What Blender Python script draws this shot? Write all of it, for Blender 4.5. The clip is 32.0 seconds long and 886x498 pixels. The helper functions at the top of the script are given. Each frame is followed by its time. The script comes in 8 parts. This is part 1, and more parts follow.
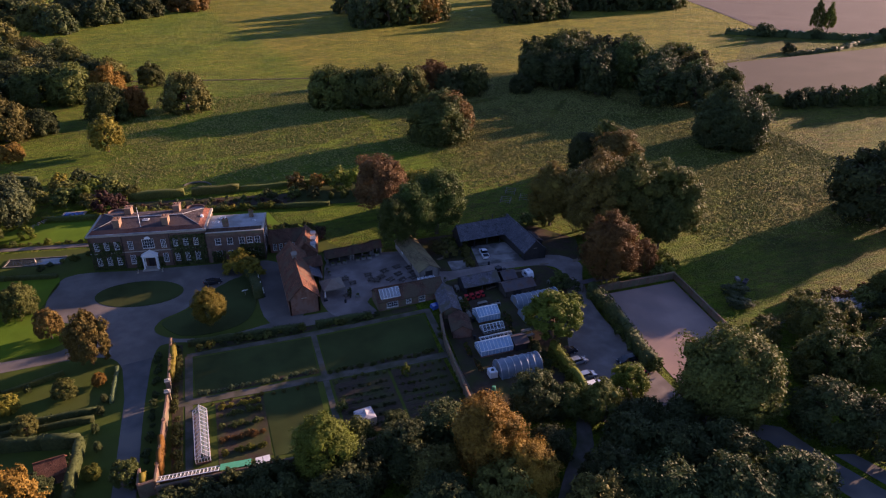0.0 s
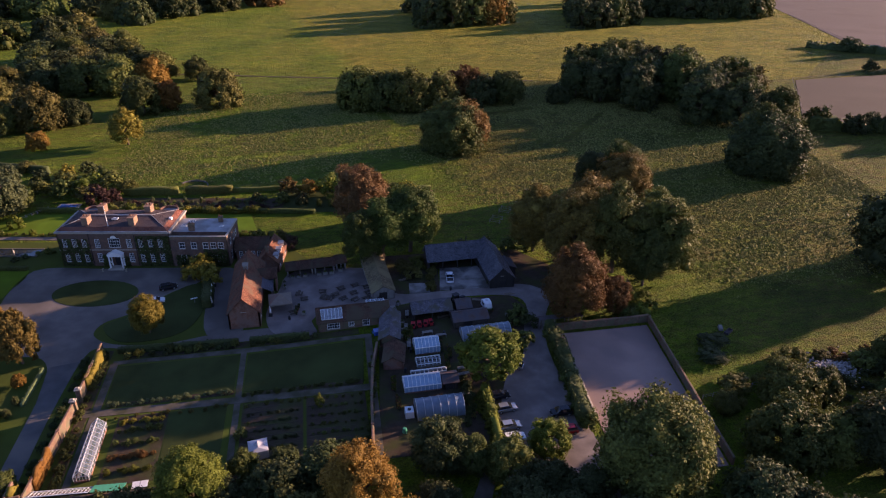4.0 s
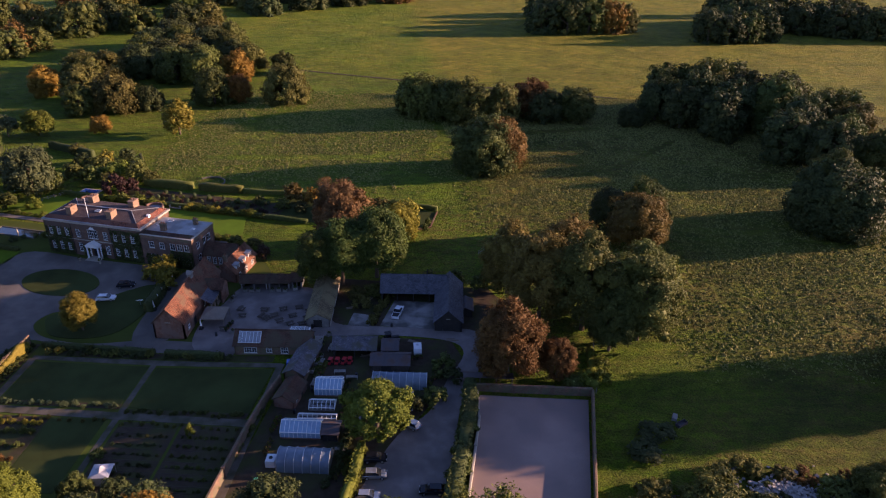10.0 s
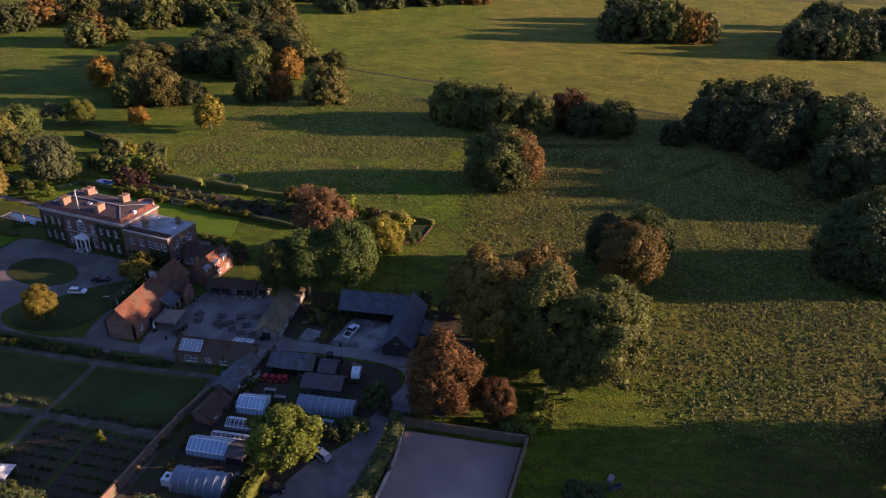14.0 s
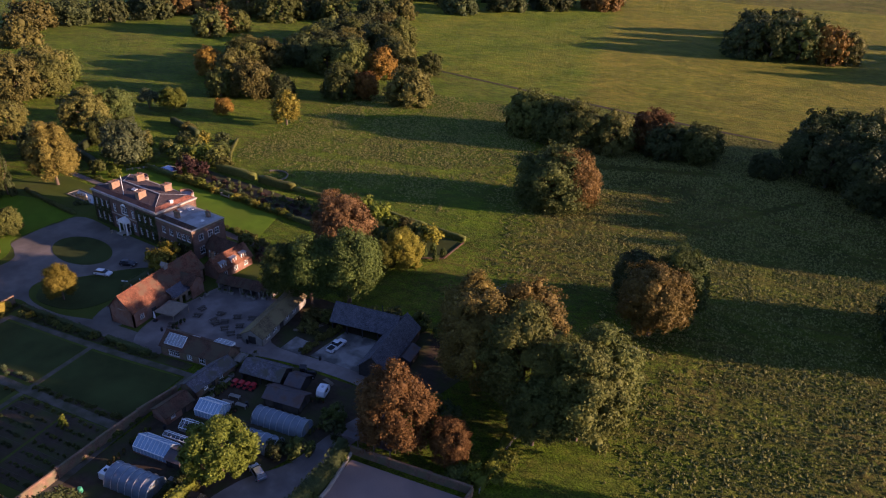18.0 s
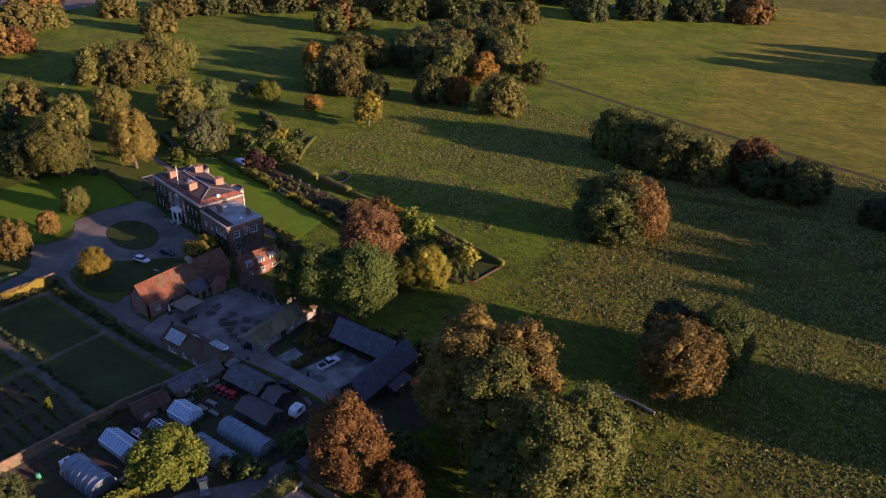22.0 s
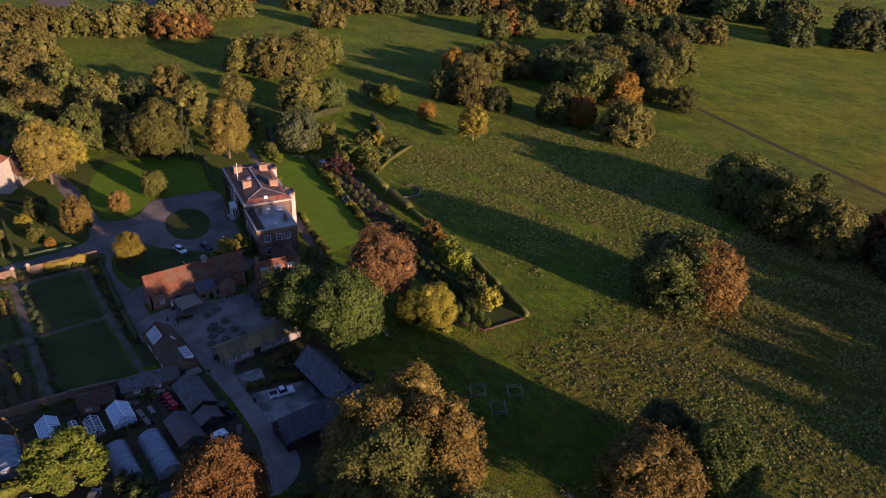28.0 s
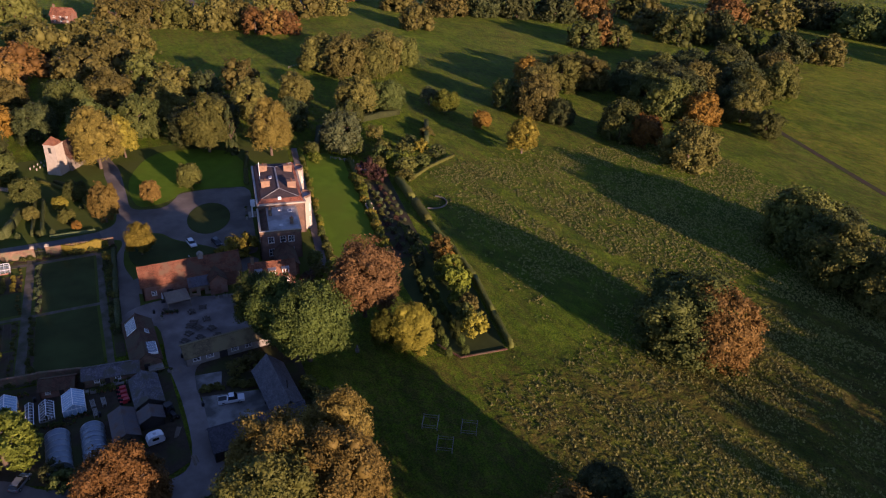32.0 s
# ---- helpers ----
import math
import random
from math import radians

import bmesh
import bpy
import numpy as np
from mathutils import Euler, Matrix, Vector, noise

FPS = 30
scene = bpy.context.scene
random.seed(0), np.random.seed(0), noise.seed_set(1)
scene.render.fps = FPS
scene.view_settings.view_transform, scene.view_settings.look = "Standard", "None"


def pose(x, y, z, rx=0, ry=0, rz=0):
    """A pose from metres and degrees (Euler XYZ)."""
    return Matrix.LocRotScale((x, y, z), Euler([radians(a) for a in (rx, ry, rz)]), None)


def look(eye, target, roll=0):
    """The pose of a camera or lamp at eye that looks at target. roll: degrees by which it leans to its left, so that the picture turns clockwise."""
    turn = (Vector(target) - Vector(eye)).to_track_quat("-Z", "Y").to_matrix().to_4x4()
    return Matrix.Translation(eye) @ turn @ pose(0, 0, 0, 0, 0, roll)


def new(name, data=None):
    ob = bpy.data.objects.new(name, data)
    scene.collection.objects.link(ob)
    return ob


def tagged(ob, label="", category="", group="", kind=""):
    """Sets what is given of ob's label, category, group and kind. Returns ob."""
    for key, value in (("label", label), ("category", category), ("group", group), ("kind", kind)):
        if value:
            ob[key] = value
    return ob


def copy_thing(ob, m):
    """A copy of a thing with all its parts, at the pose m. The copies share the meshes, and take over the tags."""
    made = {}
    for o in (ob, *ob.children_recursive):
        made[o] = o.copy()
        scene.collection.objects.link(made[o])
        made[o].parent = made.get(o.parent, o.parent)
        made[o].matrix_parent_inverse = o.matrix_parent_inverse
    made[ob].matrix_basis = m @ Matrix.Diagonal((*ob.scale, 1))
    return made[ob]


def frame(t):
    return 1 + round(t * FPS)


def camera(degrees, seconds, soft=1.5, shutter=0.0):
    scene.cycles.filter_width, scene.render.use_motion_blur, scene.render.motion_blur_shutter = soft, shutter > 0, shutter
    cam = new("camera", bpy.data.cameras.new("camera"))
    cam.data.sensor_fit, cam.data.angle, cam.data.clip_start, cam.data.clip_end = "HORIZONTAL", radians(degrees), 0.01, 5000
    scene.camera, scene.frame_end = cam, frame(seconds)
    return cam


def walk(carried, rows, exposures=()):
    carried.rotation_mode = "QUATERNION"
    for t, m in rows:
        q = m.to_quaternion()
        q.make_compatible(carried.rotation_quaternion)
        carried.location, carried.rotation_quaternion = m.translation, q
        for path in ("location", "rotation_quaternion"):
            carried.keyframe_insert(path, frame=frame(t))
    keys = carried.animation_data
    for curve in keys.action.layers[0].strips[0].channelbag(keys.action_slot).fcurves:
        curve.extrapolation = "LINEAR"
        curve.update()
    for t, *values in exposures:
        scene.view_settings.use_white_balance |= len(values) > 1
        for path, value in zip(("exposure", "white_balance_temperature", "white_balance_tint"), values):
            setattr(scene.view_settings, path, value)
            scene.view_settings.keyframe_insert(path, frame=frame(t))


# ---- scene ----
EXPOSURE = 1.2
cam = camera(64.2, 32.0, soft=1.15)
METRES, EYE, TILT, LEAN, TURN = 252.05, 90.0, 0.0, 0.0, -18.1
ROWS = [
    (0.0, 0.0, 0.0, 0.0, -0.13, -27.18, 0.26),
    (0.5, 0.0158, 0.0059, 0.0003, 0.89, -27.2, 0.24),
    (1.0, 0.0316, 0.012, 0.0006, 1.9, -27.21, 0.19),
    (1.5, 0.0471, 0.0185, 0.0011, 2.9, -27.23, 0.14),
    (2.0, 0.0623, 0.0252, 0.0014, 3.9, -27.25, 0.1),
    (2.5, 0.0774, 0.0321, 0.0018, 4.88, -27.28, 0.06),
    (3.0, 0.0925, 0.0393, 0.0022, 5.85, -27.29, 0.01),
    (3.5, 0.1074, 0.0467, 0.0025, 6.86, -27.3, -0.05),
    (5.5, 0.1651, 0.0789, 0.0042, 11.22, -27.32, -0.26),
    (6.0, 0.1782, 0.0872, 0.0046, 12.22, -27.34, -0.31),
    (6.5, 0.1921, 0.0962, 0.0048, 13.28, -27.33, -0.35),
    (7.0, 0.2056, 0.1055, 0.0051, 14.36, -27.34, -0.39),
    (7.5, 0.2191, 0.1148, 0.0056, 15.48, -27.37, -0.43),
    (8.0, 0.2323, 0.1244, 0.006, 16.6, -27.39, -0.47),
    (8.5, 0.2453, 0.134, 0.0067, 17.7, -27.43, -0.52),
    (9.0, 0.2582, 0.1439, 0.0071, 18.88, -27.45, -0.53),
    (9.5, 0.2704, 0.1536, 0.0075, 20.04, -27.46, -0.61),
    (10.0, 0.2828, 0.1637, 0.0081, 21.33, -27.5, -0.64),
    (10.5, 0.2948, 0.1741, 0.0083, 22.34, -27.51, -0.68),
    (11.0, 0.3066, 0.1842, 0.0087, 23.29, -27.53, -0.72),
    (11.5, 0.318, 0.1948, 0.0094, 24.28, -27.56, -0.75),
    (12.0, 0.3291, 0.2055, 0.0096, 25.37, -27.58, -0.81),
    (12.5, 0.34, 0.2164, 0.0101, 26.48, -27.61, -0.84),
    (13.0, 0.3507, 0.2275, 0.0107, 27.55, -27.64, -0.87),
    (13.5, 0.361, 0.2384, 0.0109, 28.63, -27.64, -0.93),
    (14.0, 0.3712, 0.2497, 0.0112, 29.71, -27.66, -0.98),
    (14.5, 0.381, 0.2615, 0.0115, 30.81, -27.66, -1.01),
    (16.5, 0.419, 0.3088, 0.0142, 37.44, -27.74, -1.3),
    (17.0, 0.4278, 0.3214, 0.0148, 38.88, -27.77, -1.34),
    (17.5, 0.4362, 0.3339, 0.0153, 40.24, -27.8, -1.37),
    (18.0, 0.444, 0.347, 0.0161, 41.64, -27.86, -1.39),
    (18.5, 0.4513, 0.3598, 0.0165, 43.11, -27.88, -1.48),
    (19.0, 0.458, 0.3727, 0.017, 44.39, -27.89, -1.52),
    (19.5, 0.4639, 0.3862, 0.0178, 46.29, -27.96, -1.57),
    (20.0, 0.4696, 0.3995, 0.0184, 48.03, -27.97, -1.64),
    (20.5, 0.4744, 0.4134, 0.0193, 49.47, -28.03, -1.66),
    (21.0, 0.4784, 0.4272, 0.0198, 50.76, -28.07, -1.69),
    (21.5, 0.4813, 0.4412, 0.0205, 52.25, -28.13, -1.71),
    (22.0, 0.4838, 0.4555, 0.021, 53.94, -28.2, -1.72),
    (22.5, 0.4857, 0.4701, 0.0214, 55.59, -28.25, -1.75),
    (23.0, 0.4869, 0.4848, 0.0221, 57.19, -28.3, -1.8),
    (23.5, 0.4882, 0.4999, 0.0227, 58.83, -28.36, -1.8),
    (24.0, 0.4893, 0.5151, 0.0231, 60.45, -28.42, -1.81),
    (24.5, 0.4904, 0.5305, 0.0238, 62.0, -28.5, -1.84),
    (25.0, 0.4914, 0.5457, 0.0243, 63.53, -28.54, -1.93),
    (25.5, 0.4929, 0.5618, 0.0249, 65.12, -28.58, -1.9),
    (27.5, 0.5007, 0.6255, 0.0285, 70.49, -28.61, -2.03),
    (28.0, 0.5027, 0.6415, 0.0291, 71.8, -28.63, -2.09),
    (28.5, 0.5048, 0.6577, 0.0297, 73.12, -28.64, -2.12),
    (29.0, 0.5063, 0.6735, 0.0304, 74.49, -28.67, -2.18),
    (29.5, 0.5074, 0.6891, 0.0311, 75.82, -28.7, -2.24),
    (30.0, 0.5074, 0.7045, 0.0318, 77.12, -28.74, -2.28),
    (30.5, 0.5065, 0.7196, 0.0323, 78.41, -28.76, -2.31),
    (31.0, 0.5043, 0.7342, 0.033, 79.69, -28.79, -2.31),
    (31.5, 0.5012, 0.7486, 0.0337, 80.96, -28.84, -2.3),
    (32.0, 0.4972, 0.7626, 0.0343, 82.16, -28.87, -2.3),
]
walk(cam, [(t, pose(0, 0, EYE, TILT, LEAN, TURN) @ pose(METRES * x, METRES * y, METRES * z, 90 + pitch, roll, yaw)) for t, x, y, z, yaw, pitch, roll in ROWS],
     exposures=[(0.0, EXPOSURE + 0.08, 6250, 46), (12.0, EXPOSURE + 0.02, 6200, 45), (23.0, EXPOSURE - 0.11, 6150, 44), (32.0, EXPOSURE - 0.36, 6150, 44)])

# ---- light: a low evening sun over the pasture, clear sky ----
SUN_AZ, SUN_EL = 76.0, 10.8          # degrees clockwise from +y, and above the horizon
sun_way = Vector((math.sin(radians(SUN_AZ)) * math.cos(radians(SUN_EL)), math.cos(radians(SUN_AZ)) * math.cos(radians(SUN_EL)), math.sin(radians(SUN_EL))))
sun_data = bpy.data.lights.new("sun", "SUN")
sun_data.energy, sun_data.angle, sun_data.color = 6.0, radians(0.55), (1.0, 0.745, 0.43)
sun = new("sun", sun_data)
sun.matrix_world = look(sun_way * 600, (0, 0, 0))
world = bpy.data.worlds.new("evening_sky")
scene.world = world
world.use_nodes = True
wn = world.node_tree
sky = wn.nodes.new("ShaderNodeTexSky")
sky.sky_type, sky.sun_disc = "NISHITA", False
sky.sun_elevation, sky.sun_rotation = radians(SUN_EL), radians(SUN_AZ)
sky.air_density, sky.dust_density, sky.ozone_density = 0.95, 0.35, 3.3
wn.links.new(sky.outputs[0], wn.nodes["Background"].inputs[0])
wn.nodes["Background"].inputs[1].default_value = 0.108

# ---- materials ----
def shader(name):
    m = bpy.data.materials.new(name)
    m.use_nodes = True
    return m, m.node_tree, m.node_tree.nodes["Principled BSDF"]


def noise_node(nt, scale, detail=4.0, rough=0.55, coord="Object", dist=0.0, stretch=None):
    tc = nt.nodes.new("ShaderNodeTexCoord")
    tex = nt.nodes.new("ShaderNodeTexNoise")
    tex.inputs["Scale"].default_value, tex.inputs["Detail"].default_value = scale, detail
    tex.inputs["Roughness"].default_value, tex.inputs["Distortion"].default_value = rough, dist
    out = tc.outputs[coord]
    if stretch:
        mp = nt.nodes.new("ShaderNodeMapping")
        mp.inputs["Scale"].default_value = stretch
        nt.links.new(out, mp.inputs[0])
        out = mp.outputs[0]
    nt.links.new(out, tex.inputs["Vector"])
    return tex.outputs["Fac"]


def ramp(nt, fac, stops):
    r = nt.nodes.new("ShaderNodeValToRGB")
    while len(r.color_ramp.elements) < len(stops):
        r.color_ramp.elements.new(0.5)
    for e, (p, c) in zip(r.color_ramp.elements, stops):
        e.position, e.color = p, (*c, 1.0)
    nt.links.new(fac, r.inputs[0])
    return r.outputs[0]


def mixed(nt, fac, a, b, mode="MIX"):
    n = nt.nodes.new("ShaderNodeMix")
    n.data_type, n.blend_type = "RGBA", mode
    for k, v in ((0, fac), (6, a), (7, b)):
        if isinstance(v, (int, float)):
            n.inputs[k].default_value = v
        elif isinstance(v, tuple):
            n.inputs[k].default_value = (*v, 1.0)
        else:
            nt.links.new(v, n.inputs[k])
    return n.outputs[2]


def bumped(nt, bs, height, strength, distance):
    b = nt.nodes.new("ShaderNodeBump")
    b.inputs["Strength"].default_value, b.inputs["Distance"].default_value = strength, distance
    nt.links.new(height, b.inputs["Height"])
    nt.links.new(b.outputs[0], bs.inputs["Normal"])


def plain(name, c1, c2, scale=1.5, rough=0.8, bump=0.3, bscale=12.0, depth=0.02, metal=0.0, vary=0.0, big=None):
    """A surface in two tones at two scales, with fine relief."""
    m, nt, bs = shader(name)
    col = ramp(nt, noise_node(nt, scale, 6), [(0.3, c1), (0.7, c2)])
    fine = noise_node(nt, bscale, 5, 0.7)
    col = mixed(nt, 0.35, col, mixed(nt, fine, tuple(v * 0.55 for v in c1), tuple(min(1, v * 1.35) for v in c2)))
    if big:
        col = mixed(nt, ramp(nt, noise_node(nt, big[0], 3, 0.5), [(0.42, (0, 0, 0)), (0.62, (1, 1, 1))]), col, big[1])
    if vary:
        oi = nt.nodes.new("ShaderNodeObjectInfo")
        hs = nt.nodes.new("ShaderNodeHueSaturation")
        mr = nt.nodes.new("ShaderNodeMapRange")
        mr.inputs[3].default_value, mr.inputs[4].default_value = 1 - vary, 1 + vary
        nt.links.new(oi.outputs["Random"], mr.inputs[0])
        nt.links.new(mr.outputs[0], hs.inputs["Value"])
        nt.links.new(col, hs.inputs["Color"])
        col = hs.outputs[0]
    nt.links.new(col, bs.inputs["Base Color"])
    bs.inputs["Roughness"].default_value, bs.inputs["Metallic"].default_value = rough, metal
    bs.inputs["Specular IOR Level"].default_value = 0.08 if rough > 0.84 else 0.4
    if bump:
        bumped(nt, bs, fine, bump, depth)
    return m


def coursed(name, c1, c2, mortar, size, rough=0.85, depth=0.015, mortar_w=0.03, big=None, axis=None):
    """Small courses (bricks, tiles, slates) as relief and colour; size: length and height of a piece in metres."""
    m, nt, bs = shader(name)
    tc = nt.nodes.new("ShaderNodeUVMap")
    tex = nt.nodes.new("ShaderNodeTexBrick")
    tex.inputs["Scale"].default_value = 1.0
    tex.inputs["Brick Width"].default_value, tex.inputs["Row Height"].default_value = size
    tex.inputs["Mortar Size"].default_value = mortar_w * size[1]
    for k, c in (("Color1", c1), ("Color2", c2), ("Mortar", mortar)):
        tex.inputs[k].default_value = (*c, 1)
    nt.links.new(tc.outputs[0], tex.inputs["Vector"])
    tone = ramp(nt, noise_node(nt, 0.7, 6, 0.65), [(0.3, (0.55, 0.55, 0.55)), (0.7, (1.25, 1.2, 1.15))])
    col = mixed(nt, 1.0, tex.outputs["Color"], tone, "MULTIPLY")
    if big:
        col = mixed(nt, ramp(nt, noise_node(nt, big[0], 5, 0.6), [(0.45, (0, 0, 0)), (0.6, (1, 1, 1))]), col, big[1])
    nt.links.new(col, bs.inputs["Base Color"])
    bs.inputs["Roughness"].default_value = rough
    bs.inputs["Specular IOR Level"].default_value = 0.15
    inv = nt.nodes.new("ShaderNodeMath")
    inv.operation = "SUBTRACT"
    inv.inputs[0].default_value = 1.0
    nt.links.new(tex.outputs["Fac"], inv.inputs[1])
    bumped(nt, bs, inv.outputs[0], 0.6, depth)
    return m


def leafy(name, c1, c2, c3, translucent=0.16):
    """Leaves: three tones from clump to clump, a slow drift through the crown, and some light coming through."""
    m, nt, bs = shader(name)
    c1, c2, c3 = [(c[0] * 1.08, c[1] * 1.17, c[2] * 1.1) for c in (c1, c2, c3)]
    geo = nt.nodes.new("ShaderNodeNewGeometry")
    col = ramp(nt, geo.outputs["Random Per Island"], [(0.0, c1), (0.5, c2), (1.0, c3)])
    drift = ramp(nt, noise_node(nt, 1.9, 3, 0.6), [(0.35, tuple(v * 0.7 for v in c1)), (0.65, c3)])
    col = mixed(nt, 0.45, col, drift)
    oi = nt.nodes.new("ShaderNodeObjectInfo")
    hs = nt.nodes.new("ShaderNodeHueSaturation")
    mh, mv = nt.nodes.new("ShaderNodeMapRange"), nt.nodes.new("ShaderNodeMapRange")
    mh.inputs[3].default_value, mh.inputs[4].default_value = 0.482, 0.512
    mv.inputs[3].default_value, mv.inputs[4].default_value = 0.75, 1.2
    nt.links.new(oi.outputs["Random"], mh.inputs[0])
    nt.links.new(oi.outputs["Random"], mv.inputs[0])
    nt.links.new(mh.outputs[0], hs.inputs["Hue"])
    nt.links.new(mv.outputs[0], hs.inputs["Value"])
    nt.links.new(col, hs.inputs["Color"])
    nt.links.new(hs.outputs[0], bs.inputs["Base Color"])
    bs.inputs["Roughness"].default_value = 0.65
    bs.inputs["Specular IOR Level"].default_value = 0.12
    tr = nt.nodes.new("ShaderNodeBsdfTranslucent")
    nt.links.new(hs.outputs[0], tr.inputs[0])
    ms = nt.nodes.new("ShaderNodeMixShader")
    ms.inputs[0].default_value = translucent
    nt.links.new(bs.outputs[0], ms.inputs[1])
    nt.links.new(tr.outputs[0], ms.inputs[2])
    nt.links.new(ms.outputs[0], nt.nodes["Material Output"].inputs[0])
    return m


def glassy(name, tint, rough=0.08):
    m, nt, bs = shader(name)
    dirt = ramp(nt, noise_node(nt, 1.3, 4), [(0.35, tuple(v * 0.7 for v in tint)), (0.7, tint)])
    nt.links.new(dirt, bs.inputs["Base Color"])
    bs.inputs["Roughness"].default_value = rough
    bs.inputs["Specular IOR Level"].default_value = 0.7
    bs.inputs["Coat Weight"].default_value = 0.5
    bs.inputs["Coat Roughness"].default_value = 0.05
    return m


def clear(name, tint, amount=0.6, rough=0.1):
    """Panes and film that let light through."""
    m, nt, bs = shader(name)
    nt.links.new(ramp(nt, noise_node(nt, 0.9, 5, 0.65), [(0.35, tuple(v * 0.75 for v in tint)), (0.7, tint)]), bs.inputs["Base Color"])
    bs.inputs["Roughness"].default_value = rough
    tb = nt.nodes.new("ShaderNodeBsdfTransparent")
    ms = nt.nodes.new("ShaderNodeMixShader")
    ms.inputs[0].default_value = amount
    nt.links.new(bs.outputs[0], ms.inputs[1])
    nt.links.new(tb.outputs[0], ms.inputs[2])
    nt.links.new(ms.outputs[0], nt.nodes["Material Output"].inputs[0])
    return m


def pasture_material(name, dry=0.0, tussock=1.0, pale=1.0):
    """Grazed grass: lush green with straw-coloured tussocks, more of them towards the eastern field."""
    m, nt, bs = shader(name)
    patch = noise_node(nt, 0.016, 4, 0.55, dist=0.6)
    tuss = noise_node(nt, 0.62, 5, 0.66, dist=0.9)
    fine = noise_node(nt, 2.6, 5, 0.72)
    streak = noise_node(nt, 0.22, 4, 0.6, stretch=(0.25, 1.6, 1.0))
    lush = ramp(nt, fine, [(0.32, (0.030, 0.060, 0.003)), (0.68, (0.148, 0.246, 0.010))])
    straw = ramp(nt, fine, [(0.32, (0.040 * pale, 0.040 * pale, 0.008)), (0.68, (0.180 * pale, 0.152 * pale, 0.036))])
    tc = nt.nodes.new("ShaderNodeTexCoord")
    sp = nt.nodes.new("ShaderNodeSeparateXYZ")
    nt.links.new(tc.outputs["Object"], sp.inputs[0])
    east = nt.nodes.new("ShaderNodeMapRange")
    east.inputs[1].default_value, east.inputs[2].default_value, east.inputs[3].default_value, east.inputs[4].default_value = 112.0, 145.0, dry - 0.06, 2 * dry + 0.40
    nt.links.new(sp.outputs[0], east.inputs[0])

    def span(src, a, b, top):
        n = nt.nodes.new("ShaderNodeMapRange")
        n.inputs[1].default_value, n.inputs[2].default_value, n.inputs[3].default_value, n.inputs[4].default_value = a, b, 0.0, top
        nt.links.new(src, n.inputs[0])
        return n.outputs[0]

    def both(op, a, b):
        n = nt.nodes.new("ShaderNodeMath")
        n.operation = op
        for k, v in enumerate((a, b)):
            if isinstance(v, float):
                n.inputs[k].default_value = v
            else:
                nt.links.new(v, n.inputs[k])
        return n.outputs[0]

    lean = both("ADD", sp.outputs[0], both("MULTIPLY", sp.outputs[1], 0.15))
    uncut = both("MULTIPLY", span(lean, 112.0, 126.0, 0.46), span(sp.outputs[1], 202.0, 214.0, 1.0))
    drier = both("MAXIMUM", both("MAXIMUM", east.outputs[0], uncut), span(sp.outputs[1], 244.0, 262.0, 0.06 + dry))
    t1 = ramp(nt, tuss, [(0.43, (0, 0, 0)), (0.57, (1, 1, 1))])
    t2 = ramp(nt, patch, [(0.38, (0.08, 0.08, 0.08)), (0.64, (0.62, 0.62, 0.62))])
    t3 = ramp(nt, streak, [(0.4, (0, 0, 0)), (0.62, (0.35, 0.35, 0.35))])
    fac = mixed(nt, 1.0, t1, t2, "MULTIPLY")
    fac = mixed(nt, 1.0, fac, t3, "ADD")
    fac = mixed(nt, 1.0, fac, drier, "ADD")
    cl = nt.nodes.new("ShaderNodeClamp")
    nt.links.new(fac, cl.inputs[0])
    col = mixed(nt, cl.outputs[0], lush, straw)
    # faint wheel lines and darker poached ground
    mp = nt.nodes.new("ShaderNodeMapping")
    mp.inputs["Rotation"].default_value = (0, 0, 0.62)
    nt.links.new(tc.outputs["Object"], mp.inputs[0])
    wv = nt.nodes.new("ShaderNodeTexWave")
    wv.inputs["Scale"].default_value, wv.inputs["Distortion"].default_value = 0.022, 2.5
    wv.inputs["Detail"].default_value, wv.inputs["Detail Scale"].default_value = 2.0, 0.15
    nt.links.new(mp.outputs[0], wv.inputs[0])
    col = mixed(nt, ramp(nt, wv.outputs["Fac"], [(0.0, (0.3, 0.3, 0.3)), (0.012, (0, 0, 0))]), col, (0.05, 0.06, 0.012))
    dark = ramp(nt, noise_node(nt, 0.045, 5, 0.65, dist=0.8), [(0.38, (0.70, 0.78, 0.70)), (0.62, (1.15, 1.12, 1.05))])
    col = mixed(nt, 1.0, col, dark, "MULTIPLY")
    mottle = ramp(nt, noise_node(nt, 0.34, 6, 0.7, dist=0.5, stretch=(0.6, 1.3, 1.0)), [(0.36, (0.66, 0.70, 0.66)), (0.64, (1.26, 1.22, 1.16))])
    col = mixed(nt, 1.0, col, mottle, "MULTIPLY")
    nt.links.new(col, bs.inputs["Base Color"])
    bs.inputs["Roughness"].default_value = 0.95
    bs.inputs["Specular IOR Level"].default_value = 0.1
    mixh = nt.nodes.new("ShaderNodeMath")
    mixh.operation = "MULTIPLY_ADD"
    mixh.inputs[1].default_value = 0.45
    nt.links.new(fine, mixh.inputs[0])
    nt.links.new(tuss, mixh.inputs[2])
    bumped(nt, bs, mixh.outputs[0], 1.0, 1.7 * tussock)
    return m


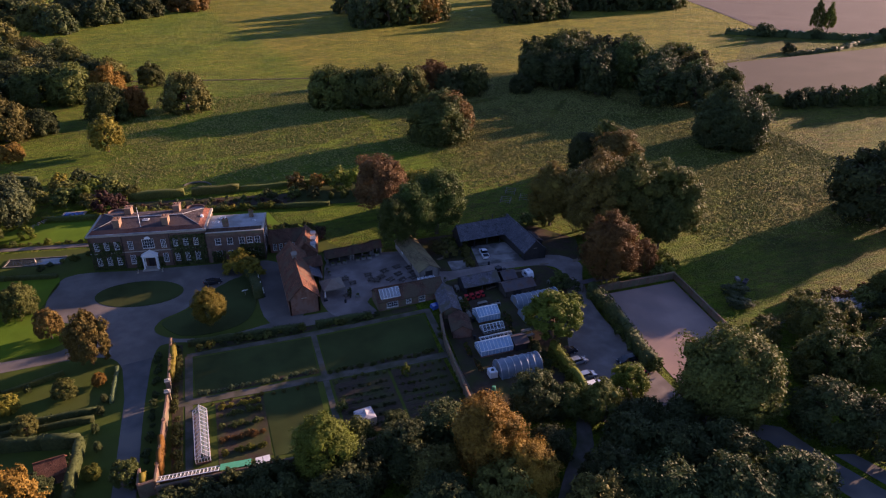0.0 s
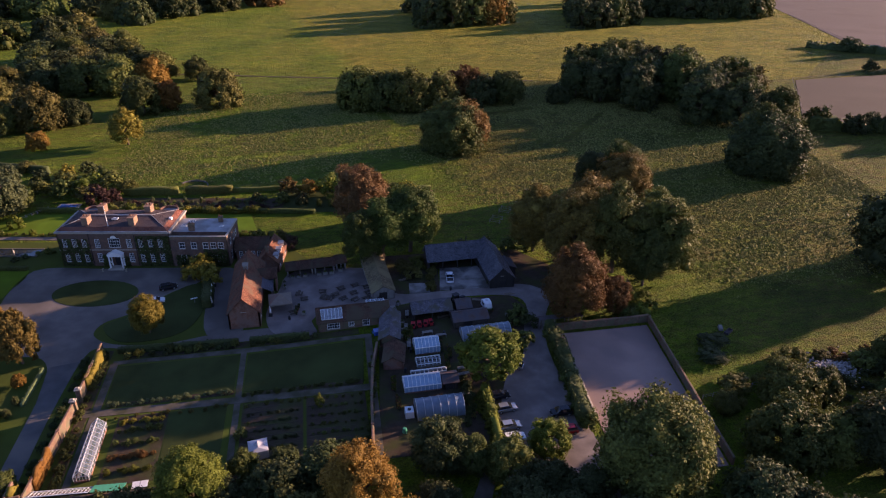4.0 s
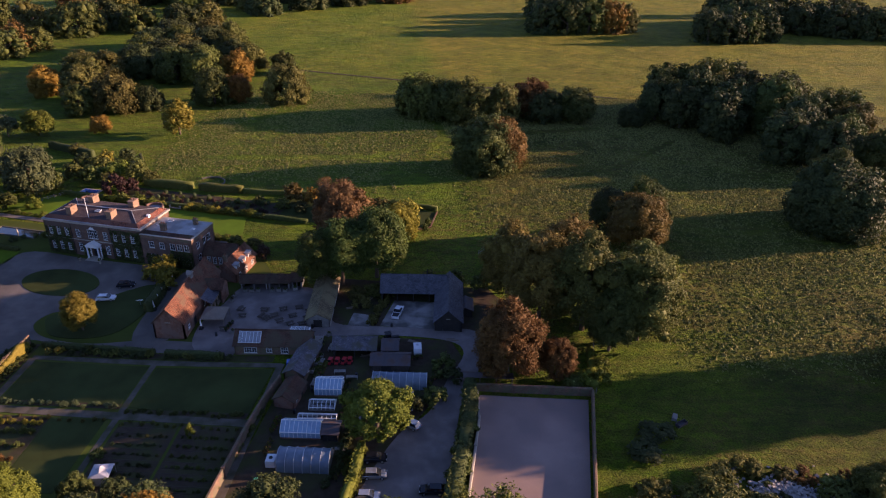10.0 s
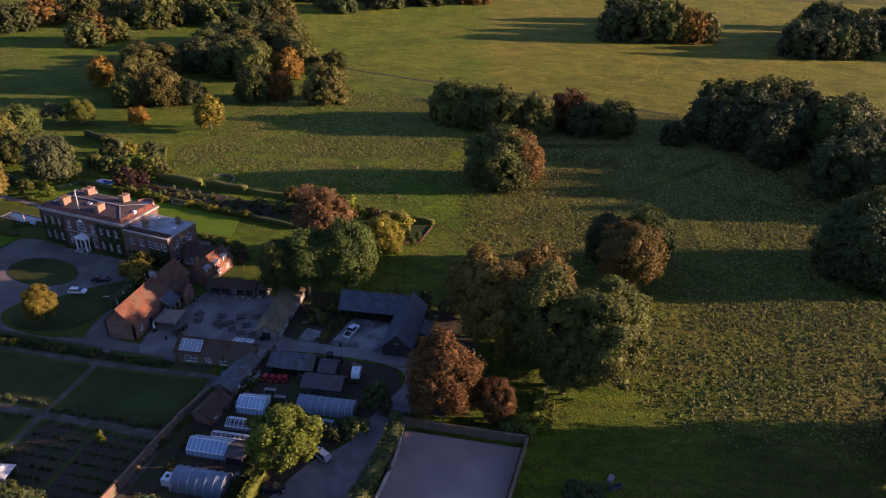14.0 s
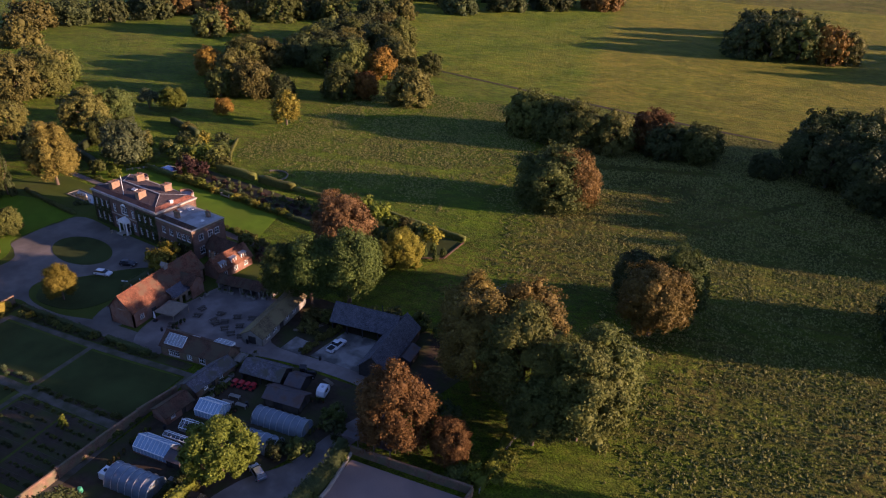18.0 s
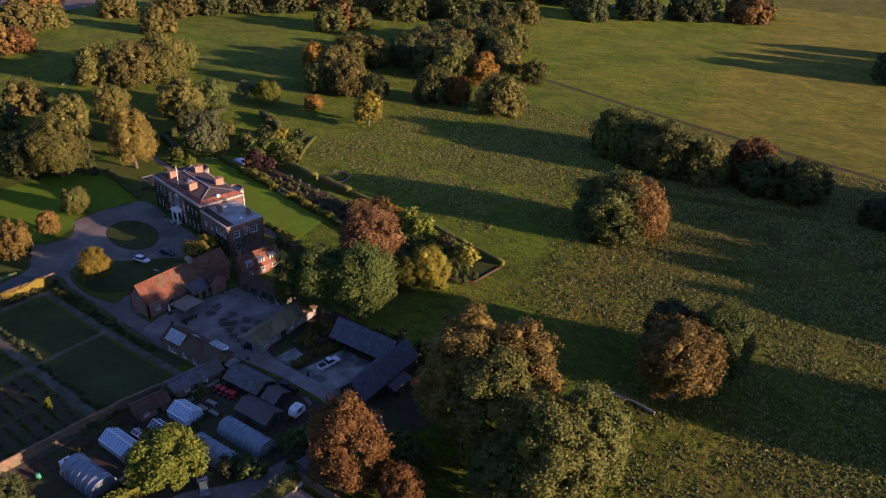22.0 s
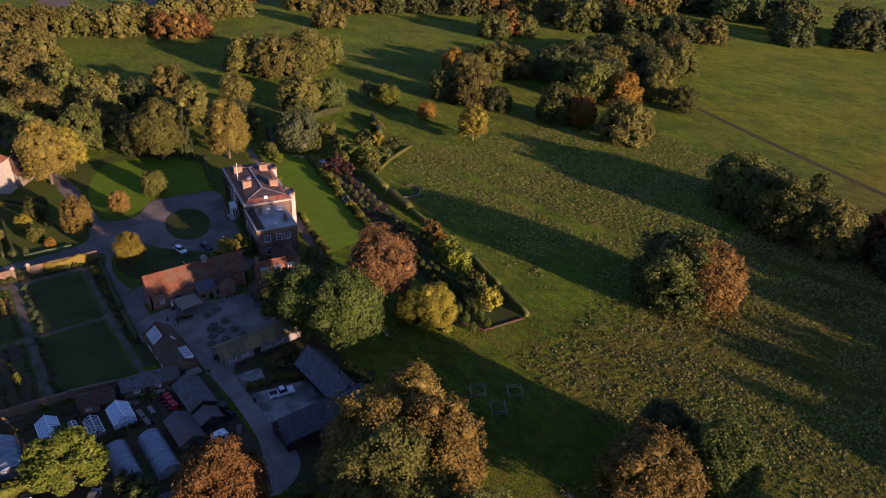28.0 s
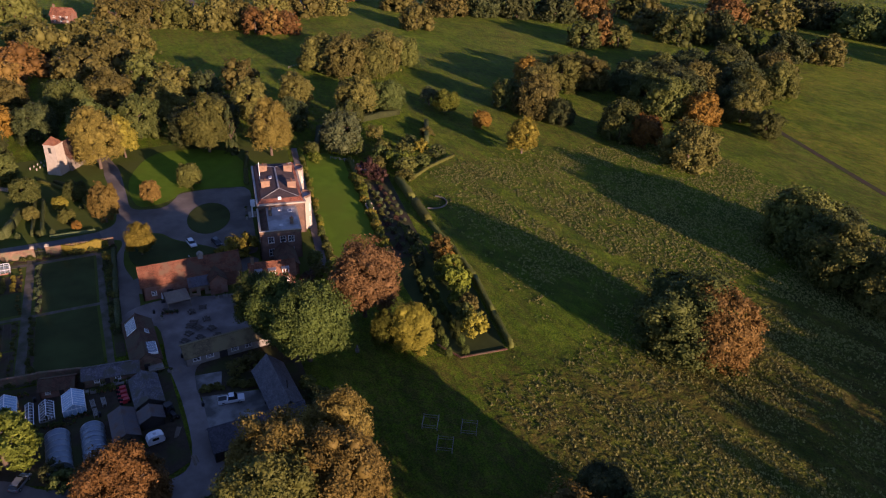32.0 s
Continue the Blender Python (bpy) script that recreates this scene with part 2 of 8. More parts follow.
PASTURE = pasture_material("pasture")
DRYGRASS = pasture_material("dry_pasture", -0.1, 1.3, 1.75)
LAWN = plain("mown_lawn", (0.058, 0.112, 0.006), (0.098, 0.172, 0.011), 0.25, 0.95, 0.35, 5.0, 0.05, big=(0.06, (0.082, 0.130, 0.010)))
# darker copy of the mown lawn, with the gardens' shade put into its colour
SHADELAWN = plain("lawn_darkened_for_shade", (0.025, 0.034, 0.010), (0.042, 0.054, 0.015), 0.25, 0.95, 0.35, 5.0, 0.05, big=(0.08, (0.045, 0.062, 0.018)))
GROUNDSLAWN = plain("pleasure_ground_grass", (0.040, 0.060, 0.009), (0.070, 0.096, 0.015), 0.25, 0.95, 0.4, 4.0, 0.06, big=(0.07, (0.060, 0.075, 0.016)))
GRAVEL = plain("pale_gravel", (0.125, 0.108, 0.094), (0.190, 0.166, 0.145), 0.35, 0.95, 0.4, 7.0, 0.03, big=(0.09, (0.105, 0.092, 0.080)))
DUST = plain("car_park_hoggin", (0.25, 0.170, 0.140), (0.36, 0.255, 0.21), 0.12, 0.95, 0.4, 5.0, 0.04, big=(0.09, (0.24, 0.175, 0.15)))
YARD = plain("worn_yard", (0.155, 0.130, 0.118), (0.250, 0.214, 0.196), 0.5, 0.95, 0.45, 6.0, 0.04, big=(0.16, (0.140, 0.118, 0.106)))
PATH = plain("trodden_path", (0.075, 0.066, 0.052), (0.125, 0.110, 0.088), 0.7, 0.95, 0.4, 7.0, 0.03, big=(0.3, (0.06, 0.06, 0.035)))
CONCRETE = plain("concrete_yard", (0.20, 0.185, 0.17), (0.31, 0.29, 0.265), 0.4, 0.9, 0.25, 6.0, 0.02, big=(0.25, (0.10, 0.095, 0.085)))
ASPHALT = plain("worn_tarmac", (0.07, 0.068, 0.066), (0.12, 0.115, 0.11), 0.3, 0.9, 0.35, 8.0, 0.02, big=(0.1, (0.16, 0.14, 0.12)))
SOIL = plain("dug_soil", (0.034, 0.025, 0.017), (0.075, 0.055, 0.038), 0.9, 0.95, 0.6, 5.0, 0.08, big=(0.2, (0.05, 0.055, 0.02)))
STUBBLE = plain("stubble_field", (0.082, 0.068, 0.050), (0.120, 0.100, 0.074), 0.05, 0.95, 0.5, 1.2, 0.15, big=(0.012, (0.098, 0.082, 0.060)))
PLOUGH = plain("ploughed_field", (0.100, 0.080, 0.066), (0.140, 0.114, 0.094), 0.04, 0.95, 0.5, 1.0, 0.2, big=(0.01, (0.118, 0.096, 0.080)))
HOUSEBRICK = coursed("brown_house_brick", (0.14, 0.082, 0.062), (0.19, 0.115, 0.085), (0.16, 0.13, 0.11), (0.23, 0.075), big=(0.3, (0.12, 0.08, 0.065)))
BRICK = coursed("red_brick", (0.20, 0.095, 0.065), (0.27, 0.13, 0.085), (0.22, 0.18, 0.145), (0.23, 0.075), big=(0.35, (0.20, 0.12, 0.09)))
OLDBRICK = coursed("weathered_brick", (0.16, 0.098, 0.070), (0.22, 0.14, 0.096), (0.18, 0.15, 0.12), (0.23, 0.075), big=(0.5, (0.13, 0.115, 0.07)))
FLINT = coursed("flint_wall", (0.13, 0.12, 0.105), (0.22, 0.2, 0.175), (0.2, 0.18, 0.15), (0.25, 0.16), mortar_w=0.12)
MOSSSTONE = plain("mossy_stone", (0.095, 0.09, 0.07), (0.16, 0.15, 0.12), 0.8, 0.9, 0.4, 8.0, 0.02)
CHIMNEYBRICK = coursed("ochre_brick", (0.23, 0.145, 0.095), (0.31, 0.20, 0.13), (0.24, 0.19, 0.14), (0.23, 0.075), big=(0.5, (0.22, 0.14, 0.10)))
STONE = plain("pale_stone", (0.28, 0.25, 0.205), (0.39, 0.35, 0.29), 0.8, 0.85, 0.3, 8.0, 0.02)
CLAY = coursed("clay_tiles", (0.165, 0.066, 0.040), (0.245, 0.105, 0.060), (0.07, 0.035, 0.022), (0.17, 0.11), mortar_w=0.14, depth=0.03, big=(0.3, (0.22, 0.105, 0.06)))
DARKTILE = coursed("old_brown_tiles", (0.095, 0.050, 0.036), (0.150, 0.078, 0.052), (0.05, 0.03, 0.02), (0.17, 0.11), mortar_w=0.14, depth=0.03, big=(0.25, (0.085, 0.065, 0.042)))
STABLETILE = coursed("stable_tiles", (0.160, 0.062, 0.038), (0.235, 0.094, 0.052), (0.05, 0.03, 0.02), (0.17, 0.11), mortar_w=0.14, depth=0.03, big=(0.35, (0.11, 0.07, 0.045)))
SLATE = coursed("blue_slates", (0.075, 0.08, 0.10), (0.12, 0.125, 0.15), (0.03, 0.03, 0.035), (0.3, 0.22), 0.55, mortar_w=0.06, depth=0.02)
OLDSLATE = coursed("mossy_slates", (0.095, 0.095, 0.115), (0.175, 0.170, 0.200), (0.05, 0.05, 0.05), (0.3, 0.22), 0.75, mortar_w=0.07, depth=0.02, big=(0.4, (0.085, 0.08, 0.06)))
MOSSTILE = coursed("lichened_tiles", (0.125, 0.100, 0.062), (0.250, 0.200, 0.110), (0.1, 0.085, 0.05), (0.17, 0.11), mortar_w=0.14, depth=0.03, big=(0.28, (0.20, 0.165, 0.085)))
HOUSERED = coursed("red_roof_tiles", (0.20, 0.070, 0.048), (0.27, 0.100, 0.066), (0.07, 0.035, 0.025), (0.17, 0.12), mortar_w=0.12, depth=0.03, big=(0.25, (0.19, 0.085, 0.06)))
HOUSETILE = coursed("plum_roof_tiles", (0.058, 0.047, 0.053), (0.086, 0.068, 0.074), (0.06, 0.035, 0.03), (0.17, 0.12), mortar_w=0.12, depth=0.03, big=(0.2, (0.064, 0.050, 0.052)))
LEAD = plain("lead_sheet", (0.22, 0.225, 0.235), (0.33, 0.335, 0.345), 0.5, 0.55, 0.2, 6.0, 0.01, metal=0.2, big=(0.3, (0.18, 0.175, 0.17)))
RUSTTIN = plain("rusting_tin", (0.060, 0.050, 0.052), (0.125, 0.110, 0.116), 0.5, 0.65, 0.3, 6.0, 0.02, metal=0.3, big=(0.5, (0.10, 0.060, 0.048)))
TIMBER = plain("black_weatherboard", (0.018, 0.016, 0.015), (0.04, 0.036, 0.032), 1.2, 0.75, 0.3, 9.0, 0.02)
DARKWOOD = plain("dark_damp_wood", (0.055, 0.045, 0.036), (0.105, 0.088, 0.072), 1.5, 0.85, 0.3, 9.0, 0.01, vary=0.25)
WOOD = plain("weathered_wood", (0.13, 0.095, 0.065), (0.22, 0.17, 0.12), 1.5, 0.8, 0.3, 9.0, 0.01, vary=0.2)
GREYWOOD = plain("silvered_wood", (0.17, 0.155, 0.135), (0.27, 0.25, 0.22), 1.5, 0.85, 0.3, 9.0, 0.01, vary=0.15)
WHITE = plain("white_paint", (0.70, 0.70, 0.67), (0.82, 0.82, 0.79), 1.5, 0.5, 0.1, 10.0, 0.005)
GREYPAINT = plain("weathered_grey_paint", (0.36, 0.38, 0.40), (0.48, 0.50, 0.52), 1.5, 0.6, 0.1, 10.0, 0.005)
CANVAS = plain("cream_canvas", (0.15, 0.125, 0.10), (0.23, 0.195, 0.155), 1.2, 0.85, 0.2, 6.0, 0.02)
GREYCANVAS = plain("grey_tent_cloth", (0.34, 0.34, 0.37), (0.46, 0.46, 0.50), 1.0, 0.85, 0.2, 6.0, 0.03)
IRON = plain("dark_iron", (0.02, 0.02, 0.022), (0.045, 0.045, 0.048), 2.0, 0.55, 0.15, 12.0, 0.005, metal=0.5)
GALV = plain("galvanised_steel", (0.38, 0.39, 0.4), (0.52, 0.53, 0.54), 1.5, 0.45, 0.1, 12.0, 0.005, metal=0.7)
RUBBER = plain("tyre_rubber", (0.012, 0.012, 0.012), (0.025, 0.025, 0.025), 3.0, 0.85, 0.2, 20.0, 0.01)
REDPAINT = plain("red_machine_paint", (0.38, 0.02, 0.025), (0.55, 0.035, 0.04), 2.0, 0.4, 0.05, 8.0, 0.005)
CARWHITE = plain("white_car_paint", (0.62, 0.64, 0.66), (0.70, 0.72, 0.74), 1.0, 0.22, 0.0)
CARSILVER = plain("silver_car_paint", (0.36, 0.39, 0.42), (0.44, 0.47, 0.5), 1.0, 0.25, 0.0, metal=0.6)
CARBLACK = plain("black_car_paint", (0.012, 0.013, 0.016), (0.022, 0.023, 0.028), 1.0, 0.2, 0.0)
CARRED = plain("red_car_paint", (0.33, 0.012, 0.02), (0.42, 0.02, 0.028), 1.0, 0.22, 0.0)
CARGLASS = glassy("car_glass", (0.02, 0.025, 0.03))
WINGLASS = glassy("window_glass", (0.035, 0.045, 0.055))
LAMPGLASS = glassy("lamp_lens", (0.6, 0.55, 0.5))
GHGLASS = clear("greenhouse_glass", (0.20, 0.26, 0.32), 0.66, 0.08)
WHITEGLASS = clear("whitened_glass", (0.36, 0.56, 0.74), 0.22, 0.25)
FILM = clear("polythene_film", (0.25, 0.33, 0.42), 0.36, 0.3)
GREENNET = plain("green_shade_net", (0.02, 0.20, 0.11), (0.04, 0.30, 0.17), 1.5, 0.8, 0.2, 8.0, 0.01)
BARK = plain("bark", (0.075, 0.055, 0.04), (0.15, 0.115, 0.085), 2.0, 0.9, 0.6, 7.0, 0.05)
POOLWATER = glassy("pool_cover", (0.04, 0.12, 0.42), 0.15)
CHALK = plain("broken_stone", (0.17, 0.15, 0.135), (0.32, 0.295, 0.27), 0.9, 0.9, 0.4, 6.0, 0.05, vary=0.3)
TUFT = leafy("straw_tufts", (0.150, 0.148, 0.034), (0.240, 0.218, 0.058), (0.345, 0.296, 0.096), 0.3)
FLOWERS = leafy("mixed_border_flowers", (0.07, 0.085, 0.03), (0.12, 0.09, 0.05), (0.17, 0.15, 0.09))
LEAF = {
    "green": leafy("green_leaves", (0.038, 0.052, 0.012), (0.064, 0.077, 0.018), (0.102, 0.110, 0.028)),
    "deep": leafy("deep_green_leaves", (0.030, 0.042, 0.009), (0.050, 0.066, 0.013), (0.080, 0.098, 0.020)),
    "lime": leafy("yellow_green_leaves", (0.085, 0.108, 0.010), (0.140, 0.165, 0.016), (0.200, 0.222, 0.028)),
    "dark": leafy("dark_green_leaves", (0.027, 0.037, 0.013), (0.046, 0.055, 0.018), (0.072, 0.079, 0.026)),
    "bright": leafy("bright_green_leaves", (0.052, 0.062, 0.007), (0.088, 0.098, 0.011), (0.134, 0.140, 0.020)),
    "olive": leafy("olive_leaves", (0.056, 0.063, 0.014), (0.090, 0.095, 0.020), (0.134, 0.133, 0.031)),
    "tan": leafy("browning_leaves", (0.064, 0.057, 0.014), (0.100, 0.088, 0.021), (0.146, 0.126, 0.032)),
    "orange": leafy("orange_autumn_leaves", (0.116, 0.058, 0.009), (0.188, 0.096, 0.015), (0.258, 0.138, 0.026)),
    "yellow": leafy("yellow_autumn_leaves", (0.125, 0.104, 0.011), (0.185, 0.150, 0.018), (0.250, 0.205, 0.030)),
    "gold": leafy("golden_brown_leaves", (0.088, 0.062, 0.013), (0.142, 0.100, 0.021), (0.202, 0.146, 0.034)),
    "rust": leafy("rust_brown_leaves", (0.092, 0.050, 0.013), (0.148, 0.082, 0.021), (0.208, 0.118, 0.033)),
    "copper": leafy("copper_beech_leaves", (0.082, 0.043, 0.018), (0.128, 0.066, 0.026), (0.178, 0.092, 0.038)),
    "purple": leafy("dark_red_leaves", (0.038, 0.020, 0.016), (0.058, 0.031, 0.023), (0.088, 0.048, 0.035)),
    "silver": leafy("silvery_green_leaves", (0.054, 0.070, 0.028), (0.084, 0.102, 0.042), (0.120, 0.138, 0.064)),
}

# ---- building tools ----
class Geo:
    """Collects vertices, faces and face coordinates for one mesh."""

    def __init__(self):
        self.v, self.f = [], []

    def add(self, verts, faces, m=None):
        n = len(self.v)
        self.v += [tuple(m @ Vector(p)) if m else tuple(p) for p in verts]
        self.f += [tuple(n + i for i in f) for f in faces]
        return self

    def box(self, a, b, m=None, taper=0.0):
        (x0, y0, z0), (x1, y1, z1), k = a, b, taper
        return self.add([(x0, y0, z0), (x1, y0, z0), (x1, y1, z0), (x0, y1, z0), (x0 + k, y0 + k, z1), (x1 - k, y0 + k, z1), (x1 - k, y1 - k, z1), (x0 + k, y1 - k, z1)],
                        [(0, 3, 2, 1), (4, 5, 6, 7), (0, 1, 5, 4), (1, 2, 6, 5), (2, 3, 7, 6), (3, 0, 4, 7)], m)

    def prism(self, pts, y0, y1, m=None):
        """An outline in x and z, drawn out along y."""
        n = len(pts)
        return self.add([(x, y0, z) for x, z in pts] + [(x, y1, z) for x, z in pts],
                        [tuple(range(n)), tuple(range(2 * n - 1, n - 1, -1))] + [((i + 1) % n, i, n + i, n + (i + 1) % n) for i in range(n)], m)

    def tube(self, p0, p1, r0, r1=None, n=8, m=None):
        r1 = r0 if r1 is None else r1
        p0, p1 = Vector(p0), Vector(p1)
        q = (p1 - p0).to_track_quat("Z", "Y")
        ring = [Vector((math.cos(2 * math.pi * i / n), math.sin(2 * math.pi * i / n), 0)) for i in range(n)]
        return self.add([p0 + q @ (c * r0) for c in ring] + [p1 + q @ (c * r1) for c in ring],
                        [(i, (i + 1) % n, n + (i + 1) % n, n + i) for i in range(n)] + [tuple(range(n - 1, -1, -1)), tuple(range(n, 2 * n))], m)

    def slab(self, quad, thick):
        """A flat four-cornered plate, thickened downwards."""
        a, b, c, d = [Vector(p) for p in quad]
        n = (b - a).cross(d - a).normalized() * thick
        if n.z < 0:
            n = -n
        return self.add([a, b, c, d, a - n, b - n, c - n, d - n], [(0, 1, 2, 3), (7, 6, 5, 4), (0, 4, 5, 1), (1, 5, 6, 2), (2, 6, 7, 3), (3, 7, 4, 0)])

    def mesh(self, name, material, smooth=False):
        me = bpy.data.meshes.new(name)
        seen, to, keep = {}, [], []
        for p in self.v:
            k = (round(p[0], 4), round(p[1], 4), round(p[2], 4))
            if k not in seen:
                seen[k] = len(keep)
                keep.append(p)
            to.append(seen[k])
        self.v, self.f = keep, [tuple(to[i] for i in f) for f in self.f]
        me.from_pydata(self.v, [], self.f)
        me.materials.append(material)
        uv = me.uv_layers.new()
        co = np.array([v for v in self.v], dtype=float)
        out = np.zeros((len(me.loops), 2))
        for p in me.polygons:
            nx, ny, nz = p.normal
            if abs(nz) > 0.98:
                ux, uy = (1, 0, 0), (0, 1, 0)
            else:
                h = math.hypot(nx, ny)
                ux = (-ny / h, nx / h, 0)
                uy = (-nx * nz / h, -ny * nz / h, h)
            idx = list(p.vertices)
            pts = co[idx]
            out[p.loop_start:p.loop_start + p.loop_total, 0] = pts @ np.array(ux)
            out[p.loop_start:p.loop_start + p.loop_total, 1] = pts @ np.array(uy)
        uv.data.foreach_set("uv", out.ravel())
        if smooth:
            me.shade_smooth()
        return me

    def rim(self, x0, x1, z0, z1, t, y0, y1):
        """A rectangular frame in one piece, standing in x and z."""
        out, inn = [(x0, z0), (x1, z0), (x1, z1), (x0, z1)], [(x0 + t, z0 + t), (x1 - t, z0 + t), (x1 - t, z1 - t), (x0 + t, z1 - t)]
        v = [(x, y, z) for y in (y0, y1) for ring in (out, inn) for x, z in ring]
        f = []
        for i in range(4):
            j = (i + 1) % 4
            f += [(i, j, 4 + j, 4 + i), (12 + i, 12 + j, 8 + j, 8 + i), (i, 8 + i, 8 + j, j), (4 + i, 4 + j, 12 + j, 12 + i)]
        return self.add(v, f)


def part(name, geo, material, parent=None, label="", smooth=False, m=None):
    ob = new(name, geo.mesh(name, material, smooth) if isinstance(geo, Geo) else geo)
    if parent:
        ob.parent = parent
    if m is not None:
        ob.matrix_basis = m
    return tagged(ob, label)


def thing(name, m, label, category, group="", kind=""):
    ob = new(name)
    ob.empty_display_size = 0.3
    ob.matrix_basis = m
    return tagged(ob, label, category, group, kind)


def smoothstep(a, b, v):
    t = np.clip((v - a) / (b - a), 0, 1)
    return t * t * (3 - 2 * t)


def gz(x, y):
    """Height of the ground: level round the house, a low rise under the yard, falling away to the north."""
    x, y = np.asarray(x, float), np.asarray(y, float)
    rise = 1.4 * np.exp(-((x - 60) / 30) ** 2 - ((y - 146) / 30) ** 2)
    return rise - 0.035 * np.maximum(0, np.minimum(y, 800) - 245)


def at(x, y, rot=0.0, dz=0.0):
    return pose(x, y, float(gz(x, y)) + dz, 0, 0, rot)


def rounded(pts, n=6):
    """A closed smooth outline through the points."""
    out, k = [], len(pts)
    for i in range(k):
        p0, p1, p2, p3 = [Vector(pts[(i + j) % k]).to_2d() for j in (-1, 0, 1, 2)]
        for s in range(n):
            t = s / n
            out.append(0.5 * (2 * p1 + (p2 - p0) * t + (2 * p0 - 5 * p1 + 4 * p2 - p3) * t * t + (3 * p1 - p0 - 3 * p2 + p3) * t ** 3))
    return [(p.x, p.y) for p in out]


def sheet(name, pts, material, lift, label="", step=6.0, kind="structure", category="ground"):
    """A thin layer of ground with a raised edge, laid over the terrain."""
    bm = bmesh.new()
    bm.faces.new([bm.verts.new((x, y, 0)) for x, y in pts])
    xs, ys = [p[0] for p in pts], [p[1] for p in pts]
    for axis, lo, hi in ((0, min(xs), max(xs)), (1, min(ys), max(ys))):
        s = max(step, (hi - lo) / 40)
        k = lo + s
        while k < hi:
            co, no = [0, 0, 0], [0, 0, 0]
            co[axis], no[axis] = k, 1
            bmesh.ops.bisect_plane(bm, geom=bm.verts[:] + bm.edges[:] + bm.faces[:], plane_co=co, plane_no=no)
            k += s
    for v in bm.verts:
        v.co.z = float(gz(v.co.x, v.co.y)) + lift
    rim = [e for e in bm.edges if e.is_boundary]
    down = bmesh.ops.extrude_edge_only(bm, edges=rim)
    for g in down["geom"]:
        if isinstance(g, bmesh.types.BMVert):
            g.co.z -= lift + 0.1
    bmesh.ops.recalc_face_normals(bm, faces=bm.faces)
    me = bpy.data.meshes.new(name)
    bm.to_mesh(me)
    bm.free()
    if me.polygons and sum(p.normal.z * p.area for p in me.polygons) < 0:
        me.flip_normals()
    me.materials.append(material)
    me.uv_layers.new()
    return tagged(new(name, me), label, category, "", kind)


# ---- foliage ----
def quick_mesh(name, v, tris, quads, material):
    me = bpy.data.meshes.new(name)
    nt, nq = len(tris), len(quads)
    me.vertices.add(len(v))
    me.vertices.foreach_set("co", np.ascontiguousarray(v, dtype=np.float32).ravel())
    me.loops.add(nt * 3 + nq * 4)
    me.loops.foreach_set("vertex_index", np.concatenate([np.asarray(tris, np.int32).ravel(), np.asarray(quads, np.int32).ravel()]))
    me.polygons.add(nt + nq)
    me.polygons.foreach_set("loop_start", np.concatenate([np.arange(nt) * 3, nt * 3 + np.arange(nq) * 4]).astype(np.int32))
    me.update(calc_edges=True)
    me.validate()
    me.materials.append(material)
    return me


bm_ball = bmesh.new()
bmesh.ops.create_icosphere(bm_ball, subdivisions=1, radius=1.0)
BALL_V = np.array([v.co[:] for v in bm_ball.verts])
BALL_F = np.array([[v.index for v in f.verts] for f in bm_ball.faces])
bm_ball.free()


def unit(a):
    return a / np.maximum(1e-9, np.linalg.norm(a, axis=-1, keepdims=True))


def leaf_quads(rng, p, n, size):
    t = unit(np.cross(n, rng.normal(size=n.shape)))
    b = np.cross(n, t)
    s = size[:, None]
    w = rng.uniform(0.5, 0.9, (len(p), 1))
    v = np.stack([p - t * s * 1.1, p + b * s * w + t * s * 0.5 - n * s * 0.2, p - b * s * w + t * s * 0.7 - n * s * 0.2], axis=1)
    return v.reshape(-1, 3)


